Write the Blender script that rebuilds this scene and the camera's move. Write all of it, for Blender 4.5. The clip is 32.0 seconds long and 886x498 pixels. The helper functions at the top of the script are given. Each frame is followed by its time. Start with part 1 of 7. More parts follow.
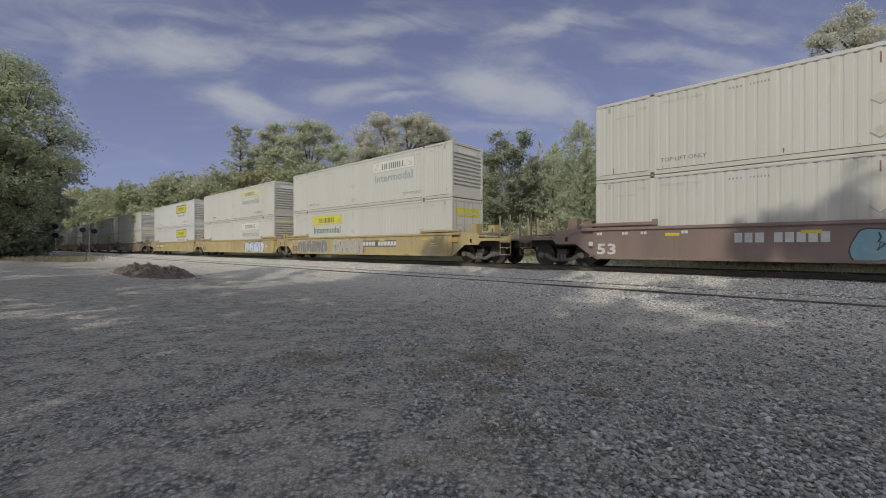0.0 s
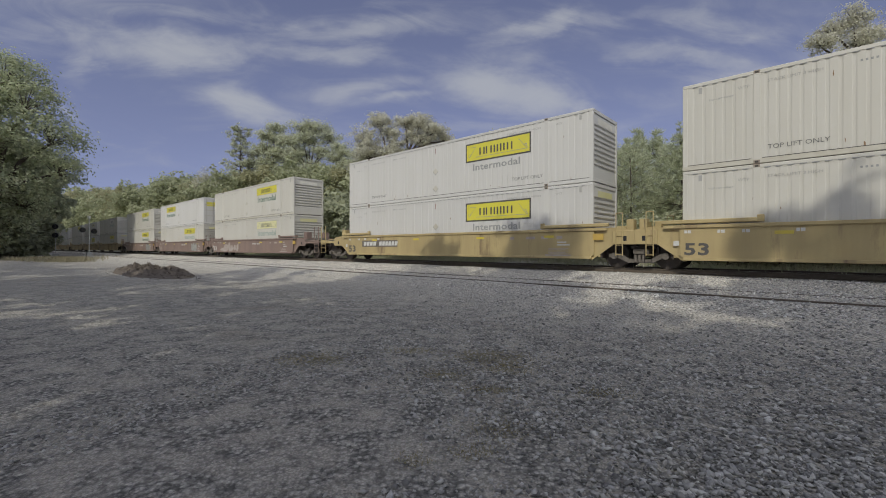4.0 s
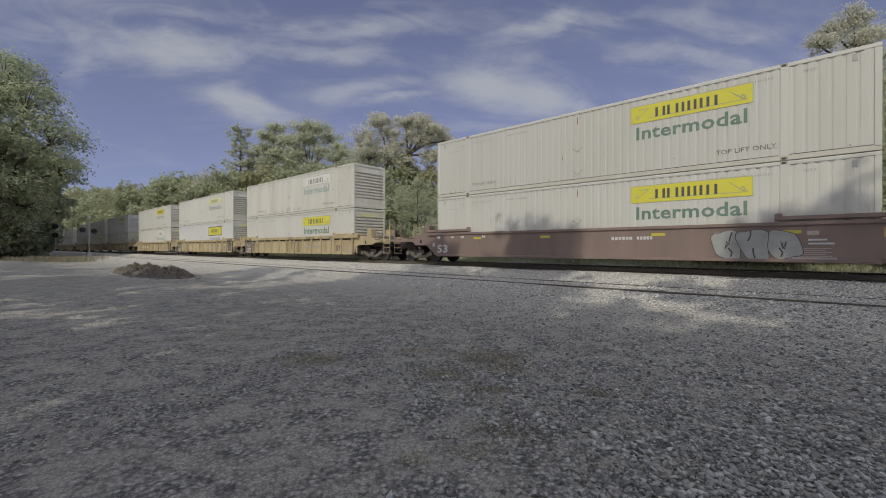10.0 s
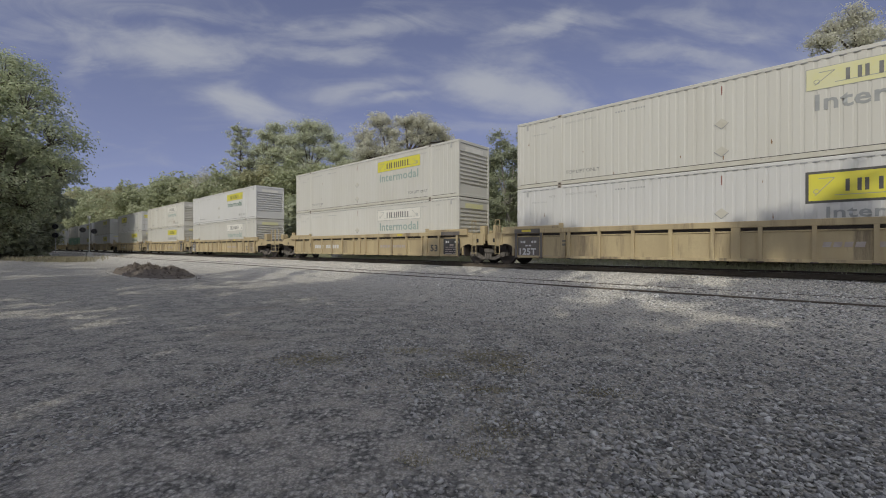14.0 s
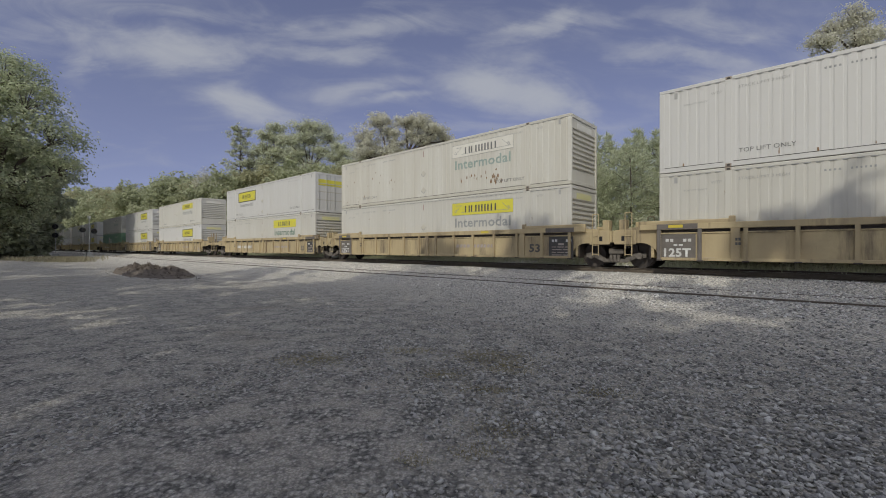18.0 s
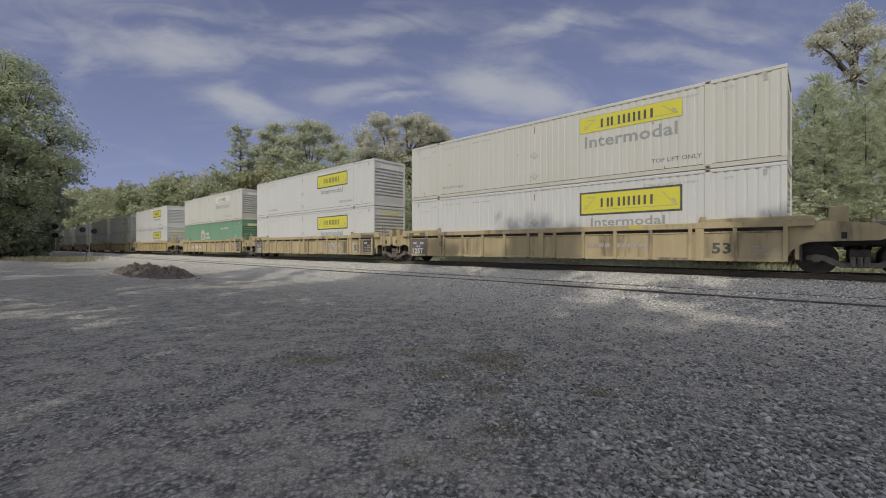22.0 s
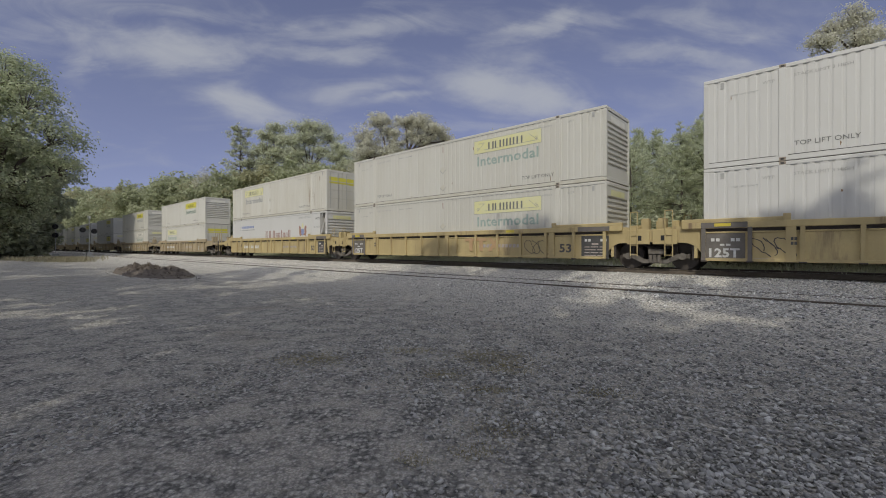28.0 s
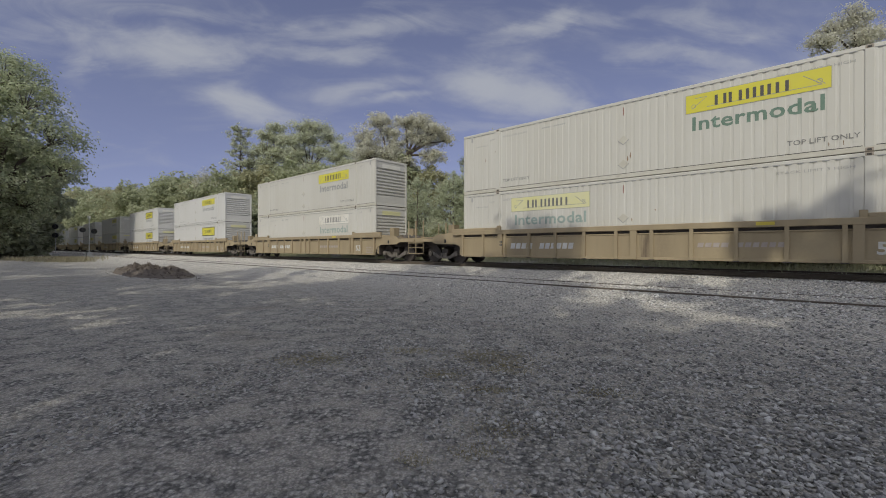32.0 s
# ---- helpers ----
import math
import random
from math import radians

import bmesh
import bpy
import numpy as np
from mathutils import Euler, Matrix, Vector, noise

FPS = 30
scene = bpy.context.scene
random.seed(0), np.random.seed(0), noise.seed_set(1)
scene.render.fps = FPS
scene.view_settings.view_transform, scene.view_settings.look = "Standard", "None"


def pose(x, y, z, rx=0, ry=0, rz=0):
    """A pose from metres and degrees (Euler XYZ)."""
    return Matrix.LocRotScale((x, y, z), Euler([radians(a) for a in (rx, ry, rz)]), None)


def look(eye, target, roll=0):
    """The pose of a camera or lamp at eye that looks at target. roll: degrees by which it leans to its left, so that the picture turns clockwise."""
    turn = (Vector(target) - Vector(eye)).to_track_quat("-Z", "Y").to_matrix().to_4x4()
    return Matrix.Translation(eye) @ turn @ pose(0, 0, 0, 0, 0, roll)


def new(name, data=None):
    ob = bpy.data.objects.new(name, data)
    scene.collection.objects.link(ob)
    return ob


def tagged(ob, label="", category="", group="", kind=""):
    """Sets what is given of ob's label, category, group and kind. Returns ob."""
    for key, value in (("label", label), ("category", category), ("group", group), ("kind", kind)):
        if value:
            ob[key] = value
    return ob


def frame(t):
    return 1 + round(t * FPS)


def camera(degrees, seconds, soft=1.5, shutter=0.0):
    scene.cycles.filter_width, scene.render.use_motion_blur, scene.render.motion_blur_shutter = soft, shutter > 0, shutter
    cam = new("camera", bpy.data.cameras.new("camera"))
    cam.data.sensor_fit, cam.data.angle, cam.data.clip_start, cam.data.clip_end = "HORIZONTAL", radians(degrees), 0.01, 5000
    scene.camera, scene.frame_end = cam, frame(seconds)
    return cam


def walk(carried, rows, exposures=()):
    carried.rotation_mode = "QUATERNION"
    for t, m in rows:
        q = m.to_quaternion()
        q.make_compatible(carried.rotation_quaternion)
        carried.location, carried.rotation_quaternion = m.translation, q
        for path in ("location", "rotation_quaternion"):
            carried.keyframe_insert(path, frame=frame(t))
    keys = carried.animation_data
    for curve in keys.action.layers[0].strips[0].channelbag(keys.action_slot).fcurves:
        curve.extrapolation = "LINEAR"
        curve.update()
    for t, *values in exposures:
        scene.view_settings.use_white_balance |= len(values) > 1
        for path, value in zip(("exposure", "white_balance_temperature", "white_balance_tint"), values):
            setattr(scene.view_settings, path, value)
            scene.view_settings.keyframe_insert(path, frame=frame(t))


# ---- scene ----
# Plan: the camera stands at the origin, 1.5 m over a gravel lot, and looks along +y.
# The main track is straight; s runs along it towards the camera's right, L is the distance across it from the camera.
cam = camera(93.4, 32.0, soft=1.0)
CAM_POSE = pose(0, 0, 1.5, 89.85, 0, 0)
walk(cam, [(0.0, CAM_POSE), (32.0, CAM_POSE)], exposures=[(0.0, 0.3, 6650, 5), (32.0, 0.3, 6650, 5)])

HEAD = radians(47.83)
ALONG = Vector((math.sin(HEAD), -math.cos(HEAD), 0))
ACROSS = Vector((math.cos(HEAD), math.sin(HEAD), 0))
MAIN_L, SIDE_L = 17.37, 12.65          # centre lines of the main track and of the siding
MAIN_Z = 0.85                          # datum of the cars
RAIL_Z, SIDE_Z = 0.74, 0.37            # rail tops
DROP = MAIN_Z - RAIL_Z
S_ORIGIN = Vector((4.793, 17.337, 0)).dot(ALONG)
TURN = -(90 - 47.83)


def spot(s, l, z=0.0):
    """The world point at s along the track and l across it."""
    return ALONG * (s + S_ORIGIN) + ACROSS * l + Vector((0, 0, z))


def on_track(s, l=MAIN_L, z=MAIN_Z):
    return Matrix.Translation(spot(s, l, z)) @ pose(0, 0, 0, 0, 0, TURN)


def travelled(t):
    return 11.382 * t + 0.0198 * t * t + 0.0001587 * t ** 3


# ---- world, sun ----
SUN_WAY = Vector((-0.295, -0.955, 0)).normalized()
SUN_UP = radians(40)
sun_data = bpy.data.lights.new("sun", "SUN")
sun_data.energy, sun_data.angle, sun_data.color = 1.7, radians(0.55), (1.0, 0.95, 0.86)
sun = new("sun", sun_data)
sun.matrix_world = look((0, 0, 60), Vector((0, 0, 60)) - (SUN_WAY * math.cos(SUN_UP) + Vector((0, 0, math.sin(SUN_UP)))))

world = bpy.data.worlds.new("world")
scene.world = world
world.use_nodes = True
wt = world.node_tree
wt.nodes.clear()


def wnode(kind, **sets):
    n = wt.nodes.new(kind)
    for k, v in sets.items():
        if k in n.inputs:
            n.inputs[k].default_value = v
    return n


w_out = wnode("ShaderNodeOutputWorld")
w_bg = wnode("ShaderNodeBackground")
w_bg.inputs["Strength"].default_value = 0.13
w_sky = wnode("ShaderNodeTexSky")
w_sky.sky_type, w_sky.sun_disc = "NISHITA", False
w_sky.sun_elevation, w_sky.sun_rotation = SUN_UP, math.atan2(SUN_WAY.x, SUN_WAY.y)
w_sky.altitude, w_sky.air_density, w_sky.dust_density, w_sky.ozone_density = 2200, 1.0, 0.15, 4.0


def wmath(op, a, b=None, c=None):
    n = wt.nodes.new("ShaderNodeMath")
    n.operation = op
    for s, v in zip(n.inputs, (a, b, c)):
        if v is None:
            continue
        if isinstance(v, (int, float)):
            s.default_value = v
        else:
            wt.links.new(v, s)
    return n.outputs[0]


# thin high cloud in long streaks: (across, up, half width, half height, lean, weight), as tangents of the direction
w_co = wnode("ShaderNodeTexCoord")
w_xyz = wnode("ShaderNodeSeparateXYZ")
wt.links.new(w_co.outputs["Generated"], w_xyz.inputs[0])
# clear dry air: the blue stays deep down to the tree tops
w_lift = wnode("ShaderNodeCombineXYZ")
wt.links.new(w_xyz.outputs[0], w_lift.inputs[0])
wt.links.new(w_xyz.outputs[1], w_lift.inputs[1])
wt.links.new(wmath("ADD", wmath("MULTIPLY", w_xyz.outputs[2], 0.8), 0.22), w_lift.inputs[2])
wt.links.new(w_lift.outputs[0], w_sky.inputs["Vector"])
w_y = wmath("MAXIMUM", wmath("ABSOLUTE", w_xyz.outputs[1]), 0.12)
w_u, w_v = wmath("DIVIDE", w_xyz.outputs[0], w_y), wmath("DIVIDE", w_xyz.outputs[2], w_y)
CLOUDS = ((-0.63, 0.484, 0.24, 0.046, -0.02, 1.00), (-0.86, 0.435, 0.05, 0.051, 0.50, 0.55), (-0.94, 0.520, 0.20, 0.041, -0.10, 0.60), (-0.47, 0.351, 0.15, 0.042, -0.15, 0.88),
          (-0.20, 0.392, 0.18, 0.035, 0.20, 0.62), (-0.11, 0.354, 0.09, 0.019, 0.10, 0.60), (0.16, 0.381, 0.22, 0.062, -0.22, 1.05), (0.31, 0.344, 0.12, 0.027, -0.10, 0.80),
          (0.23, 0.530, 0.17, 0.027, 0.32, 0.75), (-0.17, 0.524, 0.26, 0.027, 0.02, 0.60), (-0.30, 0.473, 0.16, 0.019, 0.08, 0.60), (0.55, 0.466, 0.22, 0.030, -0.20, 0.70),
          (0.75, 0.392, 0.17, 0.049, 0.10, 0.85), (0.64, 0.541, 0.20, 0.041, -0.25, 0.55), (0.43, 0.568, 0.22, 0.027, 0.10, 0.55), (0.94, 0.500, 0.16, 0.054, 0.20, 0.60),
          (-0.91, 0.351, 0.07, 0.012, -0.60, 0.45), (-0.66, 0.568, 0.27, 0.022, 0.00, 0.40), (-0.41, 0.276, 0.16, 0.014, -0.05, 0.30), (-0.79, 0.249, 0.12, 0.012, -0.20, 0.22),
          (0.10, 0.290, 0.16, 0.019, 0.00, 0.50), (0.3, 1.0, 1.6, 0.22, 0.1, 0.9), (-1.6, 0.6, 0.8, 0.2, 0.1, 0.8), (1.8, 0.7, 0.8, 0.2, -0.1, 0.8))
# the streaks are torn and bent by slow turbulence
w_bend = wnode("ShaderNodeTexNoise", Scale=3.2, Detail=5.0, Roughness=0.6)
w_plane = wnode("ShaderNodeCombineXYZ")
wt.links.new(w_u, w_plane.inputs[0])
wt.links.new(wmath("MULTIPLY", w_v, 2.2), w_plane.inputs[1])
wt.links.new(w_plane.outputs[0], w_bend.inputs["Vector"])
w_parts = wnode("ShaderNodeSeparateColor")
wt.links.new(w_bend.outputs["Color"], w_parts.inputs[0])
w_bu = wmath("ADD", w_u, wmath("MULTIPLY", wmath("SUBTRACT", w_parts.outputs[0], 0.5), 0.34))
w_bv = wmath("ADD", w_v, wmath("MULTIPLY", wmath("SUBTRACT", w_parts.outputs[1], 0.5), 0.13))
w_cover = None
for u0, v0, au, av, lean, weight in CLOUDS:
    du = wmath("SUBTRACT", w_bu, u0)
    dv = wmath("SUBTRACT", wmath("SUBTRACT", w_bv, v0), wmath("MULTIPLY", du, lean))
    q = wmath("ADD", wmath("POWER", wmath("ABSOLUTE", wmath("DIVIDE", du, au)), 2), wmath("POWER", wmath("ABSOLUTE", wmath("DIVIDE", dv, av)), 2))
    g = wmath("MULTIPLY", wmath("EXPONENT", wmath("MULTIPLY", q, -1.0)), weight)
    w_cover = g if w_cover is None else wmath("MAXIMUM", w_cover, g)
# an added, unseen cloud veil fills the shade: thicker and brighter towards the sun
w_dot = wnode("ShaderNodeVectorMath")
w_dot.operation = "DOT_PRODUCT"
wt.links.new(w_co.outputs["Generated"], w_dot.inputs[0])
w_dot.inputs[1].default_value = (*(SUN_WAY * math.cos(SUN_UP)).xy, math.sin(SUN_UP))


def wsmooth(v, lo, hi, a, b):
    n = wt.nodes.new("ShaderNodeMapRange")
    n.interpolation_type = "SMOOTHSTEP"
    for k, x in (("From Min", lo), ("From Max", hi), ("To Min", a), ("To Max", b)):
        n.inputs[k].default_value = x
    wt.links.new(v, n.inputs["Value"])
    return n.outputs[0]


w_cover = wmath("MAXIMUM", w_cover, wsmooth(w_dot.outputs["Value"], 0.15, 0.65, 0.0, 0.85))
w_glow = wsmooth(w_dot.outputs["Value"], 0.1, 0.95, 1.0, 2.9)
w_flat = wnode("ShaderNodeCombineXYZ")
wt.links.new(wmath("MULTIPLY", w_u, 1.5), w_flat.inputs[0])
wt.links.new(wmath("MULTIPLY", wmath("ADD", w_v, wmath("MULTIPLY", w_u, 0.1)), 5.0), w_flat.inputs[1])
w_noise = wnode("ShaderNodeTexNoise", Scale=2.4, Detail=8.0, Roughness=0.58, Distortion=0.9)
wt.links.new(w_flat.outputs[0], w_noise.inputs["Vector"])
w_ramp = wnode("ShaderNodeMapRange")
w_ramp.interpolation_type = "SMOOTHSTEP"
w_ramp.inputs["From Min"].default_value, w_ramp.inputs["From Max"].default_value = -0.05, 1.15
w_ramp.inputs["To Max"].default_value = 0.72
wt.links.new(wmath("ADD", w_cover, wmath("MULTIPLY", wmath("SUBTRACT", w_noise.outputs["Fac"], 0.5), 1.5)), w_ramp.inputs["Value"])
w_mix = wnode("ShaderNodeMixRGB")
w_pale = wnode("ShaderNodeMixRGB")
w_pale.blend_type = "MULTIPLY"
w_pale.inputs[0].default_value, w_pale.inputs[2].default_value = 1.0, (1.47, 0.93, 0.82, 1)
w_white = wnode("ShaderNodeCombineXYZ")
for k, c in enumerate((2.85, 2.9, 3.2)):
    wt.links.new(wmath("MULTIPLY", w_glow, c), w_white.inputs[k])
wt.links.new(w_white.outputs[0], w_mix.inputs[2])
for a, b in ((w_ramp.outputs[0], w_mix.inputs[0]), (w_sky.outputs[0], w_pale.inputs[1]), (w_pale.outputs[0], w_mix.inputs[1]), (w_mix.outputs[0], w_bg.inputs[0]), (w_bg.outputs[0], w_out.inputs[0])):
    wt.links.new(a, b)


# ---- materials ----
def material(name, base, dark=None, rough=0.7, metal=0.0, scale=6.0, fine=60.0, amount=0.35, bump=0.1, streak=False, stain=None,
             stain_at=0.62, random=0.0, island=0.0, spec=0.5, clear=0.0):
    """A painted, stony or metal surface: base colour broken up at two scales, with stains and a fine relief."""
    m = bpy.data.materials.new(name)
    m.use_nodes = True
    t = m.node_tree
    b = t.nodes["Principled BSDF"]
    b.inputs["Roughness"].default_value, b.inputs["Metallic"].default_value = rough, metal
    b.inputs["Specular IOR Level"].default_value = spec

    def node(kind, **sets):
        n = t.nodes.new(kind)
        for k, v in sets.items():
            n.inputs[k].default_value = v
        return n

    def mix(fac, a, c):
        n = node("ShaderNodeMixRGB")
        for s, v in zip(n.inputs, (fac, a, c)):
            if isinstance(v, (float, int)):
                s.default_value = v
            elif isinstance(v, tuple):
                s.default_value = (*v, 1)
            else:
                t.links.new(v, s)
        return n.outputs[0]

    def ramp(v, lo, hi):
        n = node("ShaderNodeMapRange")
        n.inputs["From Min"].default_value, n.inputs["From Max"].default_value = lo, hi
        t.links.new(v, n.inputs["Value"])
        return n.outputs[0]

    co = node("ShaderNodeTexCoord")
    mp = node("ShaderNodeMapping")
    t.links.new(co.outputs["Object"], mp.inputs["Vector"])
    if streak:
        mp.inputs["Scale"].default_value = (1.0, 1.0, 0.12)
    info = node("ShaderNodeObjectInfo")
    shift = node("ShaderNodeVectorMath")
    shift.operation = "SCALE"
    shift.inputs[0].default_value = (31.0, 17.0, 5.0)
    t.links.new(info.outputs["Random"], shift.inputs["Scale"])
    t.links.new(shift.outputs[0], mp.inputs["Location"])
    big = node("ShaderNodeTexNoise", Scale=scale, Detail=5.0, Roughness=0.6)
    small = node("ShaderNodeTexNoise", Scale=fine, Detail=4.0, Roughness=0.7)
    t.links.new(mp.outputs[0], big.inputs["Vector"])
    t.links.new(co.outputs["Object"], small.inputs["Vector"])
    dark = dark or tuple(c * 0.6 for c in base)
    col = mix(ramp(big.outputs["Fac"], 0.3, 0.75), base, tuple(b_ + (d - b_) * min(1, amount * 2) for b_, d in zip(base, dark)))
    col = mix(ramp(small.outputs["Fac"], 0.45, 0.8), col, tuple(b_ + (d - b_) * amount for b_, d in zip(base, dark)))
    if stain:
        st = node("ShaderNodeTexNoise", Scale=scale * 0.6, Detail=8.0, Roughness=0.72)
        t.links.new(mp.outputs[0], st.inputs["Vector"])
        col = mix(ramp(st.outputs["Fac"], stain_at, stain_at + 0.12), col, stain)
    if random or island:
        src = info.outputs["Random"]
        if island:
            src = node("ShaderNodeNewGeometry").outputs["Random Per Island"]
        hs = node("ShaderNodeHueSaturation")
        t.links.new(ramp(src, -1.0, 1.0), hs.inputs["Value"])
        mr = hs.inputs["Value"].links[0].from_node
        k = random or island
        mr.inputs["From Min"].default_value, mr.inputs["From Max"].default_value = 0, 1
        mr.inputs["To Min"].default_value, mr.inputs["To Max"].default_value = 1 - k, 1 + k
        t.links.new(col, hs.inputs["Color"])
        col = hs.outputs[0]
    t.links.new(col, b.inputs["Base Color"])
    if bump:
        bp = node("ShaderNodeBump", Strength=bump, Distance=0.02)
        t.links.new(small.outputs["Fac"], bp.inputs["Height"])
        t.links.new(bp.outputs[0], b.inputs["Normal"])
    return m


def leaf_material(name, base, other, back=0.36):
    m = bpy.data.materials.new(name)
    m.use_nodes = True
    t = m.node_tree
    b = t.nodes["Principled BSDF"]
    geo, mixc, tr, add = (t.nodes.new(k) for k in ("ShaderNodeNewGeometry", "ShaderNodeMixRGB", "ShaderNodeBsdfTranslucent", "ShaderNodeMixShader"))
    mixc.inputs[1].default_value, mixc.inputs[2].default_value = (*base, 1), (*other, 1)
    t.links.new(geo.outputs["Random Per Island"], mixc.inputs[0])
    t.links.new(mixc.outputs[0], b.inputs["Base Color"])
    t.links.new(mixc.outputs[0], tr.inputs["Color"])
    b.inputs["Roughness"].default_value = 0.6
    b.inputs["Specular IOR Level"].default_value = 0.25
    add.inputs[0].default_value = back
    t.links.new(b.outputs[0], add.inputs[1])
    t.links.new(tr.outputs[0], add.inputs[2])
    t.links.new(add.outputs[0], t.nodes["Material Output"].inputs["Surface"])
    return m


